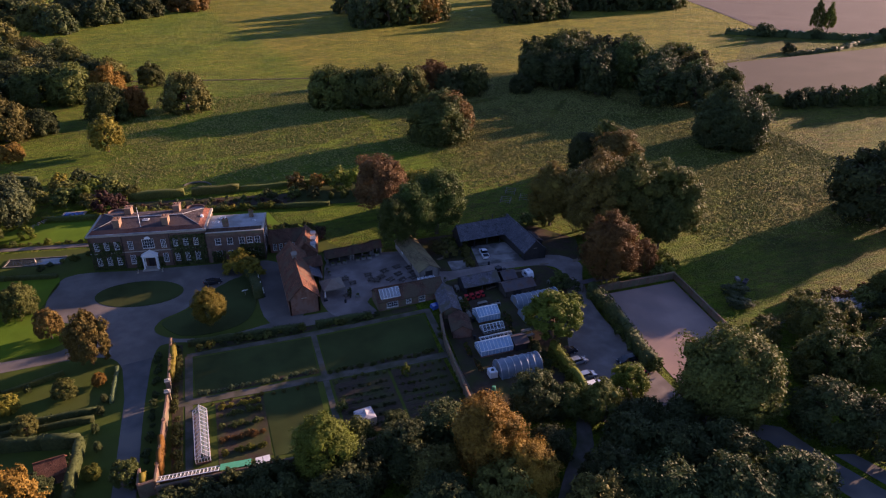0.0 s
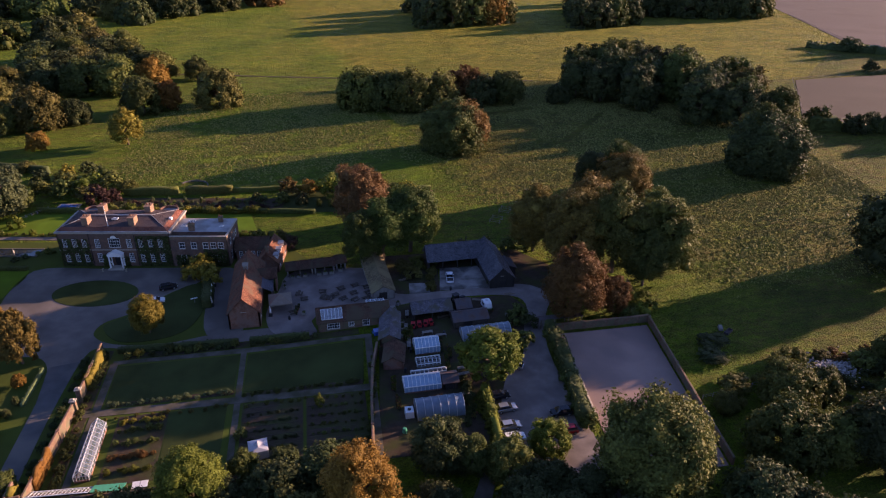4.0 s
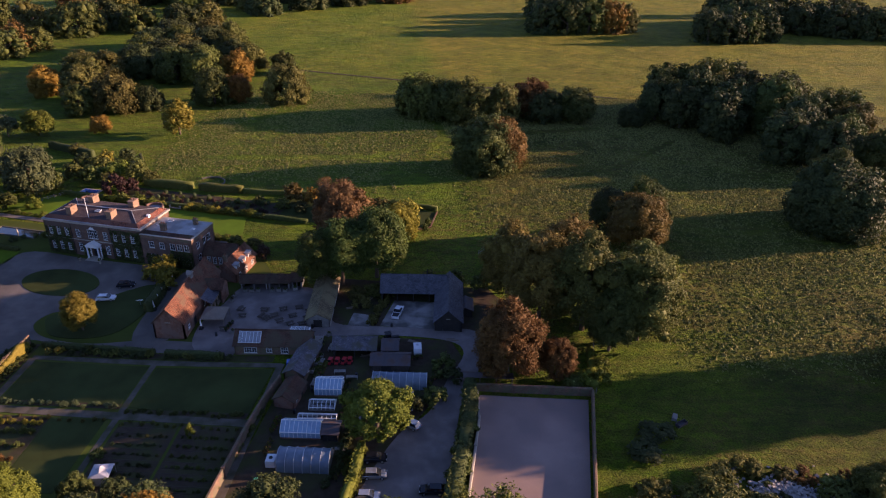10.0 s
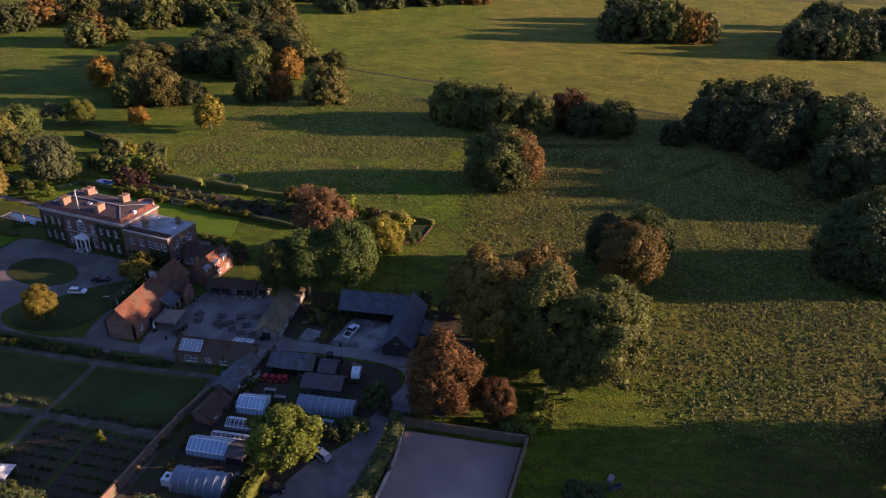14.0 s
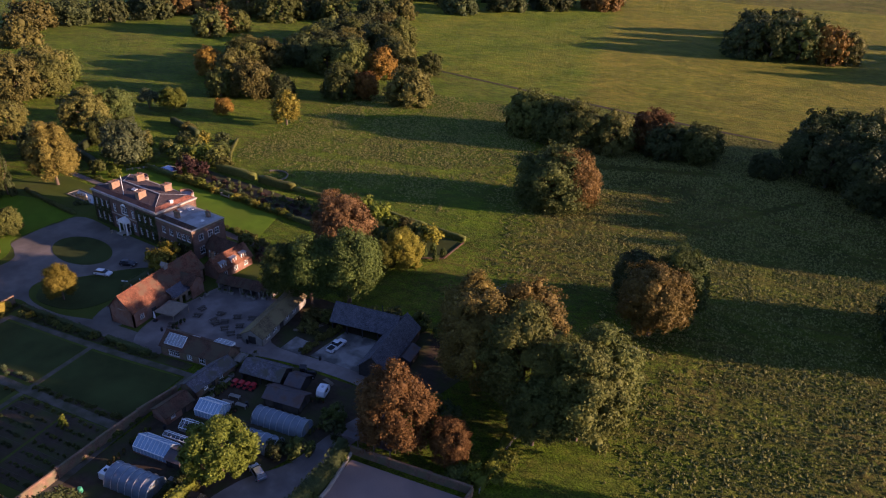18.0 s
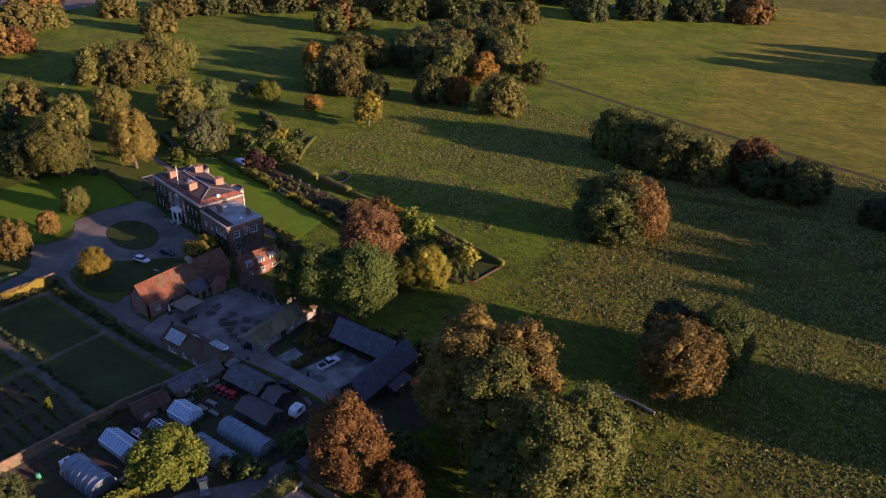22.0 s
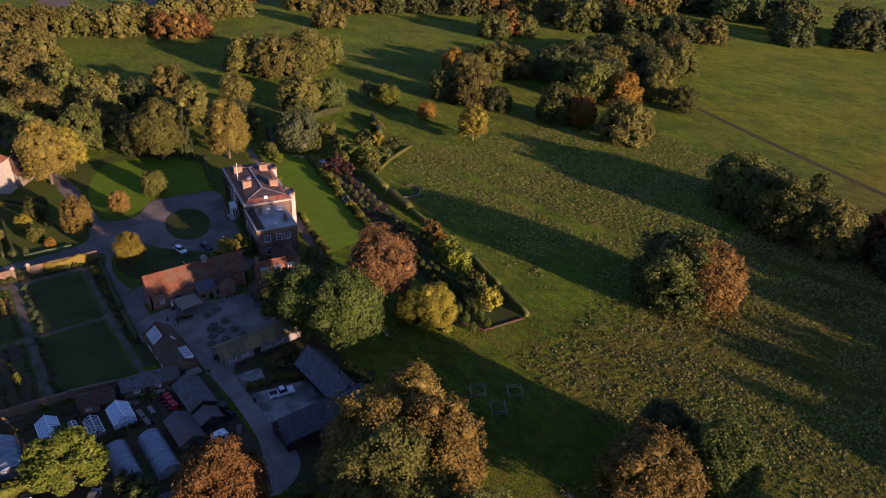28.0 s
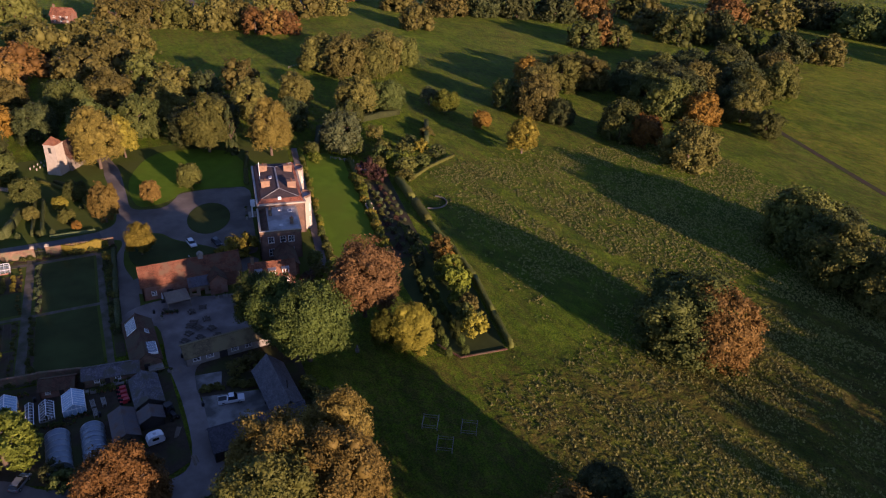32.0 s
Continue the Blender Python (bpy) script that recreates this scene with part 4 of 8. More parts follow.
sheet("lawn_garden", [(-12.3, 122.6), (-12.5, 134.9), (12.6, 134.6), (12.2, 121.4)], SHADELAWN, 0.06, "mown lawn square in the walled garden", 6)
sheet("lawn_garden_east", [(14.2, 121.6), (14.3, 134.4), (39.3, 134.8), (38.2, 120)], SHADELAWN, 0.06, "mown lawn square in the walled garden", 6)
sheet("lawn_kitchen", [(1, 99.5), (0.5, 118), (11.4, 118), (11.2, 99.5)], SHADELAWN, 0.06, "mown grass strip in the kitchen garden", 6)
# walled garden paths and beds
sheet("path_cross", [(-16, 118.9), (-16, 120.9), (39.5, 119.4), (40.3, 117.4)], PATH, 0.08, "gravel path across the walled garden", 6)
sheet("path_centre", [(12.5, 98), (13.7, 98), (14, 136), (12.8, 136)], PATH, 0.07, "gravel path through the walled garden", 6)
sheet("path_border", [(-13.8, 135.6), (-13.8, 136.9), (40.5, 136.8), (41, 135.4), (14, 135.1)], PATH, 0.07, "gravel path beside the long border", 6)
sheet("path_west", [(-14.2, 98), (-12.9, 98), (-12.6, 136), (-14.2, 136)], PATH, 0.065, "gravel path beside the greenhouse", 6)
sheet("path_east", [(38.6, 98), (40.2, 98), (41.2, 136.6), (39.7, 136.6)], PATH, 0.065, "gravel path along the east wall", 6)
sheet("path_terrace", [house_xy(u, v) for u, v in ((-40, 15.5), (-40, 17.6), (52, 16.8), (52, 14.5))], GRAVEL, 0.07, "paved terrace walk behind the house", 6)
for n, (x0, x1, y0, y1) in enumerate([(-8.6, 0.6, 100, 118), (14.4, 26, 100, 117.6), (26.6, 38.2, 100, 117.3), (-16.6, -14.6, 99, 141), (-12, 38.5, 137.2, 139.2), (-12, 12.4, 121.1, 122.5), (14.3, 38, 119.6, 121.2)]):
    sheet("planting_bed", [(x0, y0), (x1, y0), (x1, y1), (x0, y1)], SOIL, 0.045 + 0.003 * n, "dark dug soil bed in the walled garden", 6)
sheet("planting_bed", [(39.4, 98), (61, 98), (64, 106), (69, 118), (75, 130), (79, 141), (76, 147.4), (47, 147), (43.6, 136), (42.4, 131)], SOIL, 0.035, "trodden earth of the nursery yard", 6)
sheet("planting_bed", [(47, 151), (59.6, 151.4), (61, 163.6), (72, 163.8), (73, 150.6), (88, 148), (92, 160), (84, 172), (46, 174), (43, 168)], SOIL, 0.036, "rough earth plot beside the yard", 6)
sheet("planting_bed", [house_xy(u, v) for u, v in ((-6, 34.5), (-6, 46), (52, 45.5), (52, 34.2))], SOIL, 0.037, "planted terrace beds behind a clipped hedge", 6)

# ---- buildings ----
def wall_panel(g, length, height, thick, openings, m):
    """A wall along x from 0, its outer face at y = 0; openings (x0, x1, z0, z1) go right through."""
    xs = sorted({0.0, length, *[round(v, 3) for o in openings for v in o[:2]]})
    for a, b in zip(xs, xs[1:]):
        cuts = sorted((o[2], o[3]) for o in openings if o[0] <= a + 1e-4 and o[1] >= b - 1e-4)
        z = 0.0
        for lo, hi in cuts + [(height, height)]:
            if lo - z > 1e-4:
                g.box((a, 0, z), (b, thick, lo), m)
            z = hi


def window_unit(parent, m, w, h, bars=(2, 3), frame_mat=None, sill=True, name="window"):
    """Frame, glazing bars and glass set into an opening whose lower corner is at m."""
    fm = frame_mat or WHITE
    t = 0.11
    win = part(name, Geo().rim(0, w, 0, h, t, 0.06, 0.16), fm, parent, m=m)
    for i in range(1, bars[0]):
        x = w * i / bars[0]
        part("glazing_bar", Geo().box((x - 0.03, 0.08, t), (x + 0.03, 0.14, h - t)), fm, win)
    for i in range(1, bars[1]):
        z = h * i / bars[1]
        part("glazing_bar", Geo().box((t, 0.085, z - 0.03), (w - t, 0.135, z + 0.03)), fm, win)
    part("pane", Geo().box((t * 0.5, 0.105, t * 0.5), (w - t * 0.5, 0.115, h - t * 0.5)), WINGLASS, win)
    if sill:
        part("sill", Geo().box((-0.1, -0.08, -0.12), (w + 0.1, 0.1, 0.0)), STONE, win)
    return win


def gable_range(name, m, length, width, eave, ridge, wall_mat, roof_mat, label, category="building", windows=(), doors=(), over=0.35, half_hip=0.0, wall_thick=0.35, win_mat=None, roof_label="", chimneys=(), open_side=None):
    """A long building, its ridge along x, standing from (0, 0) to (length, width). windows: (side, along, z, w, h, bars); doors: (side, along, w, h)."""
    t = thing(name, m, label, category)
    sides = {"s": (pose(0, 0, 0), length), "n": (pose(length, width, 0, 0, 0, 180), length),
             "e": (pose(length, 0, 0, 0, 0, 90), width), "w": (pose(0, width, 0, 0, 0, -90), width)}
    for key, (sm, ln) in sides.items():
        if key == open_side:
            g = Geo()
            k = max(2, int(ln / 3.2))
            for i in range(k + 1):
                part("post", Geo().box((ln * i / k - 0.1 + (0.1 if i == 0 else -0.1 if i == k else 0), 0.02, 0), (ln * i / k + 0.1 + (0.1 if i == 0 else -0.1 if i == k else 0), 0.22, eave), sm), wall_mat, t)
            continue
        ops = [(a, a + w, z, z + h) for s, a, z, w, h, *_ in windows if s == key] + [(a, a + w, 0.0, h) for s, a, w, h in doors if s == key]
        g = Geo()
        if key in "ns":
            wall_panel(g, ln, eave, wall_thick, ops, sm)
        else:
            lim = wall_thick + 0.004
            wall_panel(g, ln, eave, wall_thick, ops, sm)
            top = eave + (ridge - eave) * (1 - half_hip)
            k = (ridge - eave) / (width / 2)
            xr = (top - eave) / k
            g.prism([(0, eave), (ln, eave), (ln - xr, top), (xr, top)] if half_hip > 0.01 else [(0, eave), (ln, eave), (ln / 2, ridge)], 0.0, wall_thick, sm)
        part("wall", g, wall_mat, t)
    for s, a, z, w, h, *b in windows:
        window_unit(t, sides[s][0] @ pose(a, 0, z), w, h, b[0] if b else (2, 3), win_mat)
    for s, a, w, h in doors:
        d = part("door", Geo().box((0.04, 0.1, 0.02), (w - 0.04, 0.18, h - 0.04)), TIMBER, t, "dark boarded door", m=sides[s][0] @ pose(a, 0, 0))
        part("door_handle", Geo().tube((w * 0.85, 0.04, h * 0.48), (w * 0.85, 0.1, h * 0.48), 0.04), IRON, d)
    rise = (ridge - eave) / (width / 2)
    lo, z0 = -over, eave - over * rise
    h1 = half_hip * width / 2
    for side, (ya, yb) in (("s", (lo, width / 2)), ("n", (width + over, width / 2))):
        g = Geo()
        if half_hip > 0.01:
            zt = ridge - (ridge - eave) * half_hip
            yt = ya + (yb - ya) * ((zt - z0) / (ridge - z0))
            g.slab([(-over, ya, z0 + 0.12), (length + over, ya, z0 + 0.12), (length + over, yt, zt + 0.12), (-over, yt, zt + 0.12)], 0.12)
            g.slab([(-over, yt, zt + 0.12), (length + over, yt, zt + 0.12), (length - h1, yb, ridge + 0.12), (h1, yb, ridge + 0.12)], 0.12)
        else:
            g.slab([(-over, ya, z0 + 0.12), (length + over, ya, z0 + 0.12), (length + over, yb, ridge + 0.12), (-over, yb, ridge + 0.12)], 0.12)
        part("roof", g, roof_mat, t, roof_label)
    if half_hip > 0.01:
        zt = ridge - (ridge - eave) * half_hip
        for x0, x1 in ((-over, h1), (length + over, length - h1)):
            w2 = width / 2 * half_hip
            g = Geo()
            g.add([(x0, width / 2 - w2, zt + 0.13), (x0, width / 2 + w2, zt + 0.13), (x1, width / 2, ridge + 0.13)], [(0, 1, 2), (2, 1, 0)])
            part("roof_hip", g, roof_mat, t)
    part("ridge", Geo().tube((-over + h1, width / 2, ridge + 0.1), (length + over - h1, width / 2, ridge + 0.1), 0.13, n=8), roof_mat, t)
    for x, y, z, w in chimneys:
        chimney(t, x, y, z, w)
    return t


def chimney(parent, x, y, top, w, d=None, base=None, mat=None):
    d = d or w
    base = top - 3.0 if base is None else base
    c = part("chimney", Geo().box((x - w / 2, y - d / 2, base), (x + w / 2, y + d / 2, top - 0.25)).box((x - w / 2 - 0.1, y - d / 2 - 0.1, top - 0.25), (x + w / 2 + 0.1, y + d / 2 + 0.1, top)), mat or OLDBRICK, parent)
    for i in (-1, 1):
        part("chimney_pot", Geo().tube((x + i * w * 0.25, y, top), (x + i * w * 0.25, y, top + 0.5), 0.16, 0.13), CLAY, c)
    return c


def skylight(parent, m, w, h, mat=None):
    s = part("skylight", Geo().box((0, 0, 0), (w, h, 0.12)), WHITE, parent, m=m)
    part("pane", Geo().box((0.08, 0.08, 0.124), (w - 0.08, h - 0.08, 0.14)), mat or GHGLASS, s)
    return s


def dormer(parent, m, w=1.5, h=1.5, deep=2.0, roof=None):
    """A small flat-topped dormer looking along -y from m."""
    d = part("dormer", Geo().box((0, 0, 0), (0.12, deep, h)).box((w - 0.12, 0, 0), (w, deep, h)).box((0.12, 0, 0), (w - 0.12, 0.12, 0.2)), WHITE, parent, m=m)
    part("dormer_roof", Geo().box((-0.15, -0.2, h), (w + 0.15, deep, h + 0.12)), roof or LEAD, d)
    win = part("window", Geo().box((0.12, 0.02, 0.2), (0.22, 0.1, h)).box((w - 0.22, 0.02, 0.2), (w - 0.12, 0.1, h)).box((w / 2 - 0.05, 0.02, 0.2), (w / 2 + 0.05, 0.1, h)), WHITE, d)
    return d


def manor():
    t = thing("manor_house", HOUSE, "large Georgian brick country house with hipped tiled roof and white portico", "house")
    L, D, E = 29.5, 13.5, 9.6
    # front wall with its windows
    front = []
    for u in (1.2, 3.7, 6.2, 21.0, 23.6, 26.2):
        front += [(u, u + 1.2, 5.6, 7.9), (u, u + 1.2, 1.2, 3.7)]
    for u in (9.6, 17.9):
        front += [(u, u + 1.3, 5.5, 7.9), (u, u + 1.3, 1.2, 3.8)]
    front += [(13.2, 16.2, 5.5, 8.2), (13.9, 15.5, 0.15, 3.2)]
    g = Geo()
    wall_panel(g, L, E, 0.5, front, pose(0, 0, 0))
    part("wall", g, HOUSEBRICK, t)
    for x0, x1, z0, z1 in front:
        if z0 > 0.2:
            wide = x1 - x0 > 2
            window_unit(t, pose(x0, 0, z0), x1 - x0, z1 - z0, (5, 3) if wide else (3, 4))
    arch = [(13.9 + 0.8 - 0.8 * math.cos(a), 8.2 + 0.75 * math.sin(a)) for a in [i * math.pi / 10 for i in range(11)]]
    part("window_arch", Geo().prism(arch, -0.05, 0.02), WHITE, t)
    g = Geo()
    wall_panel(g, D, E, 0.5, [(3, 4.2, 5.6, 7.9), (9, 10.2, 5.6, 7.9), (3, 4.2, 1.2, 3.7), (9, 10.2, 1.2, 3.7)], pose(0, D, 0, 0, 0, -90))
    part("wall", g, HOUSEBRICK, t)
    for v in (3, 9):
        for z, h in ((5.6, 2.3), (1.2, 2.5)):
            window_unit(t, pose(0, D, 0, 0, 0, -90) @ pose(v, 0, z), 1.2, h, (3, 4))
    back = [(u, u + 1.2, z, z + h) for u in (9, 12.5, 16, 19.5) for z, h in ((5.6, 2.3), (1.0, 2.8))]
    g = Geo()
    wall_panel(g, L, E, 0.5, back, pose(L, D, 0, 0, 0, 180))
    part("wall", g, HOUSEBRICK, t)
    for x0, x1, z0, z1 in back:
        window_unit(t, pose(L, D, 0, 0, 0, 180) @ pose(x0, 0, z0), x1 - x0, z1 - z0, (3, 4))
    g = Geo()
    wall_panel(g, D, E, 0.5, [], pose(L, 0, 0, 0, 0, 90))
    part("wall", g, HOUSEBRICK, t)
    part("cornice", Geo().box((-0.3, -0.3, E), (L + 0.3, 0.5, E + 0.45)).box((-0.3, D - 0.5, E), (L + 0.3, D + 0.3, E + 0.45)).box((-0.3, 0.5, E), (0.5, D - 0.5, E + 0.45)).box((L - 0.5, 0.5, E), (L + 0.3, D - 0.5, E + 0.45)), STONE, t)
    part("string_course", Geo().box((-0.06, -0.1, 4.7), (L + 0.06, -0.002, 4.95)), STONE, t)
    for u in (8.3, 20.2):
        part("downpipe", Geo().tube((u, -0.1, 0), (u, -0.1, E), 0.08), IRON, t)
    # hipped roof with a lead flat along the top
    z0, zm, z1 = E + 0.35, 10.9, 11.8
    a0, am = 0.2, 1.35
    lo = [(a0, a0), (L - a0, a0), (L - a0, D - a0), (a0, D - a0)]
    mid = [(am, am), (L - am - 0.3, am), (L - am - 0.3, D - am), (am, D - am)]
    for i in range(4):
        j = (i + 1) % 4
        part("roof_skirt", Geo().slab([(*lo[i], z0), (*lo[j], z0), (*mid[j], zm), (*mid[i], zm)], 0.15), HOUSERED, t, "red tiled lower roof slope")
        part("hip_ridge", Geo().tube((*lo[i], z0 + 0.04), (*mid[i], zm + 0.04), 0.13), HOUSERED, t)
    ra, rb = (6.4, D / 2, z1), (L - 6.6, D / 2, z1)
    m4 = [(*p, zm + 0.02) for p in mid]
    for quad in ((m4[0], m4[1], rb, ra), (m4[2], m4[3], ra, rb)):
        part("roof", Geo().slab(quad, 0.12), HOUSETILE, t, "plum-brown tiled upper roof")
    for tri in ((m4[1], m4[2], rb), (m4[3], m4[0], ra)):
        part("roof_hip", Geo().add(tri, [(0, 1, 2)]), HOUSETILE, t)
        for q in tri[:2]:
            part("hip_lead", Geo().tube((q[0], q[1], q[2] + 0.03), (tri[2][0], tri[2][1], tri[2][2] + 0.03), 0.1, n=6), LEAD, t)
    part("ridge_lead", Geo().box((ra[0], D / 2 - 0.22, z1 - 0.02), (rb[0], D / 2 + 0.22, z1 + 0.12)), LEAD, t)
    part("gutter", Geo().box((0.4, -0.28, E + 0.46), (L - 0.4, 0.2, E + 0.62)), LEAD, t)
    for u, v in ((7.2, 3.1), (19.4, 3.1), (8.4, 10.6), (21.0, 10.6)):
        chimney(t, u, v, 13.2, 1.6, 2.5, 10.6, CHIMNEYBRICK)
    skylight(t, pose(13.2, 4.4, 11.5, 10), 1.6, 1.0)
    part("flagpole", Geo().tube((13.2, 1.8, 10.5), (13.2, 1.8, 16.6), 0.11, 0.06), WHITE, t)
    part("roof_hatch", Geo().box((27.7, 6.0, 10.6), (28.4, 6.9, 11.3)), WHITE, t)
    # bows on the garden side
    for u in (4.4, 25.2):
        ring = [(u + 2.6 * math.cos(a), D + 2.2 * math.sin(a)) for a in [i * math.pi / 10 for i in range(11)]]
        g = Geo()
        for (x0, y0), (x1, y1) in zip(ring, ring[1:]):
            g.add([(x0, y0, 0), (x1, y1, 0), (x1, y1, 10.4), (x0, y0, 10.4)], [(0, 1, 2, 3)])
        n = len(ring)
        part("bow", g, STONE, t, "rounded pale bow on the garden side")
        part("bow_roof", Geo().add([(x, y, 10.1) for x, y in ring], [tuple(range(n))]), LEAD, t)
        g = Geo()
        for (x0, y0), (x1, y1) in zip(ring, ring[1:]):
            cx, cy = u, D
            s = 0.88
            g.add([(x0, y0, 10.1), (x1, y1, 10.1), (x1, y1, 10.75), (x0, y0, 10.75), (cx + (x0 - cx) * s, cy + (y0 - cy) * s, 10.1), (cx + (x1 - cx) * s, cy + (y1 - cy) * s, 10.1), (cx + (x1 - cx) * s, cy + (y1 - cy) * s, 10.75), (cx + (x0 - cx) * s, cy + (y0 - cy) * s, 10.75)],
                  [(0, 1, 2, 3), (7, 6, 5, 4), (3, 2, 6, 7)])
        part("parapet", g, HOUSEBRICK, t)
        for k in (2, 5, 7):
            (x0, y0), (x1, y1) = ring[k], ring[k + 1]
            rot = math.degrees(math.atan2(y1 - y0, x1 - x0)) + 180
            for z, h in ((5.6, 2.3), (1.0, 2.8)):
                w = math.hypot(x1 - x0, y1 - y0)
                window_unit(t, pose(x1, y1, z, 0, 0, rot) @ pose(0.05, -0.14, 0), w - 0.1, h, (2, 4), sill=False)
    # portico
    p = part("portico", Geo().box((12.8, -1.6, 3.5), (16.6, 0, 4.0)), WHITE, t, "white painted pedimented portico")
    part("pediment", Geo().prism([(12.6, 4.0), (16.8, 4.0), (14.7, 5.1)], -1.75, 0.0), WHITE, p)
    for u in (13.05, 16.35):
        part("column", Geo().tube((u, -1.35, 0.15), (u, -1.35, 3.5), 0.24, 0.2, 12).box((u - 0.32, -1.67, 0), (u + 0.32, -1.03, 0.15)), WHITE, p)
        part("pilaster", Geo().box((u - 0.22, -0.2, 0), (u + 0.22, -0.004, 3.5)), WHITE, p)
    part("door", Geo().box((13.95, 0.2, 0.1), (15.45, 0.3, 3.15)), IRON, t, "dark panelled front door")
    part("doorstep", Geo().box((12.6, -2.6, -0.05), (16.8, 0, 0.1)).box((13, -2.0, 0.1), (16.4, 0, 0.2)), STONE, t)
    # the lower east wing with its lead flat
    W0, W1, WD, WE = L, 44.4, 11.0, 8.0
    ops = [(u, u + 1.5, z, z + h) for u in (2.2, 5.3, 8.4, 10.4, 12.4) for z, h in ((5.2, 1.9), (1.2, 2.2))]
    g = Geo()
    wall_panel(g, W1 - W0, WE, 0.45, ops, pose(W0, -0.25, 0))
    part("wall", g, HOUSEBRICK, t)
    for x0, x1, z0_, z1_ in ops:
        window_unit(t, pose(W0 + x0, -0.25, z0_), 1.5, z1_ - z0_, (2, 2))
    ops = [(v, v + 1.6, z, z + h) for v in (2.0, 5.2, 7.4) for z, h in ((5.2, 1.9), (1.2, 2.2))]
    g = Geo()
    wall_panel(g, WD, WE, 0.45, ops, pose(W1, -0.25, 0, 0, 0, 90))
    part("wall", g, HOUSEBRICK, t)
    for x0, x1, z0_, z1_ in ops:
        window_unit(t, pose(W1, -0.25, 0, 0, 0, 90) @ pose(x0, 0, z0_), 1.6, z1_ - z0_, (2, 2))
    g = Geo()
    wall_panel(g, W1 - W0, WE, 0.45, [], pose(W1, WD - 0.25, 0, 0, 0, 180))
    part("wall", g, HOUSEBRICK, t)
    part("parapet", Geo().box((W0, -0.35, WE), (W1 + 0.1, 0.1, WE + 0.8)).box((W1 - 0.35, 0.1, WE), (W1 + 0.1, WD - 0.6, WE + 0.8)).box((W0, WD - 0.6, WE), (W1 + 0.1, WD - 0.15, WE + 0.8)), OLDBRICK, t)
    part("coping", Geo().box((W0, -0.42, WE + 0.8), (W1 + 0.17, 0.16, WE + 0.92)).box((W1 - 0.42, 0.16, WE + 0.8), (W1 + 0.17, WD - 0.66, WE + 0.92)).box((W0, WD - 0.66, WE + 0.8), (W1 + 0.17, WD - 0.1, WE + 0.92)), STONE, t)
    part("roof_slope", Geo().slab([(W0 + 0.1, 0.1, WE + 0.1), (W1 - 0.4, 0.1, WE + 0.1), (W1 - 0.4, 2.2, WE + 1.0), (W0 + 0.1, 2.2, WE + 1.0)], 0.1), DARKTILE, t)
    part("roof_flat", Geo().box((W0 + 0.05, 2.2, WE - 0.1), (W1 - 0.36, WD - 0.62, WE + 0.98)), LEAD, t, "grey lead flat roof")
    for u in range(1, 7):
        part("lead_roll", Geo().tube((W0 + u * 2.1, 2.3, WE + 0.98), (W0 + u * 2.1, WD - 0.7, WE + 0.98), 0.05, n=6), LEAD, t)
    chimney(t, W0 + 5.0, 3.2, WE + 3.0, 1.5, 0.9, WE)
    chimney(t, W0 + 11.2, 8.6, WE + 2.6, 1.1, 0.9, WE, OLDBRICK)
    for u, v in ((1.2, 5.5), (2.6, 8.2)):
        skylight(t, pose(W0 + u, v, WE + 0.99), 1.6, 1.2)
    part("roof_vent", Geo().box((W0 + 11.6, 5.2, WE + 0.98), (W0 + 12.6, 6.2, WE + 1.3), taper=0.2), GALV, t)
    # creeper on the front
    rng = np.random.default_rng(5)
    for u0, u1, zt in ((0.3, 8.0, 8.0), (20.6, 29.2, 8.9), (30.5, 34, 3.5), (38, 44.2, 5.2), (10.8, 13.0, 3.5), (16.6, 18.0, 3.0)):
        n = int((u1 - u0) * zt * 30)
        px, pz = rng.uniform(u0, u1, n), zt * rng.uniform(0, 1, n) ** 1.3
        keep = np.array([not any(a - 0.1 < x < b + 0.1 and c < z < d for a, b, c, d in front) for x, z in zip(px, pz)])
        px, pz = px[keep], pz[keep]
        p3 = np.stack([px, np.full(len(px), -0.2 if u0 < 29 else -0.45) - rng.uniform(0, 0.15, len(px)), pz], 1)
        nn = unit(np.stack([rng.normal(size=len(px)) * 0.5, np.full(len(px), -1.0), rng.normal(size=len(px)) * 0.5], 1))
        lv = leaf_quads(rng, p3, nn, rng.uniform(0.16, 0.34, len(px)))
        part("creeper", quick_mesh("creeper", lv, np.arange(len(lv)).reshape(-1, 3), np.zeros((0, 4), int), LEAF["dark"]), None, t, "dark creeper clothing the brick front")
    return t


manor()
gable_range("stable_range", at(16.6, 145.0, 90), 24, 7.0, 4.2, 7.8, BRICK, STABLETILE, "long brick stable range with a brown-orange clay tile roof", windows=[("w", 2.9, 4.3, 1.1, 1.2, (2, 2)), ("s", 2, 1.2, 1.2, 1.3), ("s", 12, 1.2, 1.2, 1.3), ("n", 5, 1.2, 1.2, 1.3), ("n", 14, 1.2, 1.2, 1.3)],
            doors=[("s", 5.5, 1.6, 2.2), ("s", 16, 2.4, 2.6)])
coach = gable_range("coach_house", at(20.1, 170.5, 81.3), 11.3, 5.7, 2.7, 5.6, BRICK, CLAY, "brick coach house with a red tiled roof and white dormers", windows=[("s", 1.5, 0.8, 1.2, 1.3), ("s", 5, 0.8, 1.2, 1.3), ("s", 8.5, 0.8, 1.2, 1.3)], chimneys=[(0.9, 2.85, 7.2, 0.8)])
for x in (1.3, 4.7, 8.1):
    dormer(coach, pose(x, 0.35, 2.95), 1.7, 1.4, 1.9)
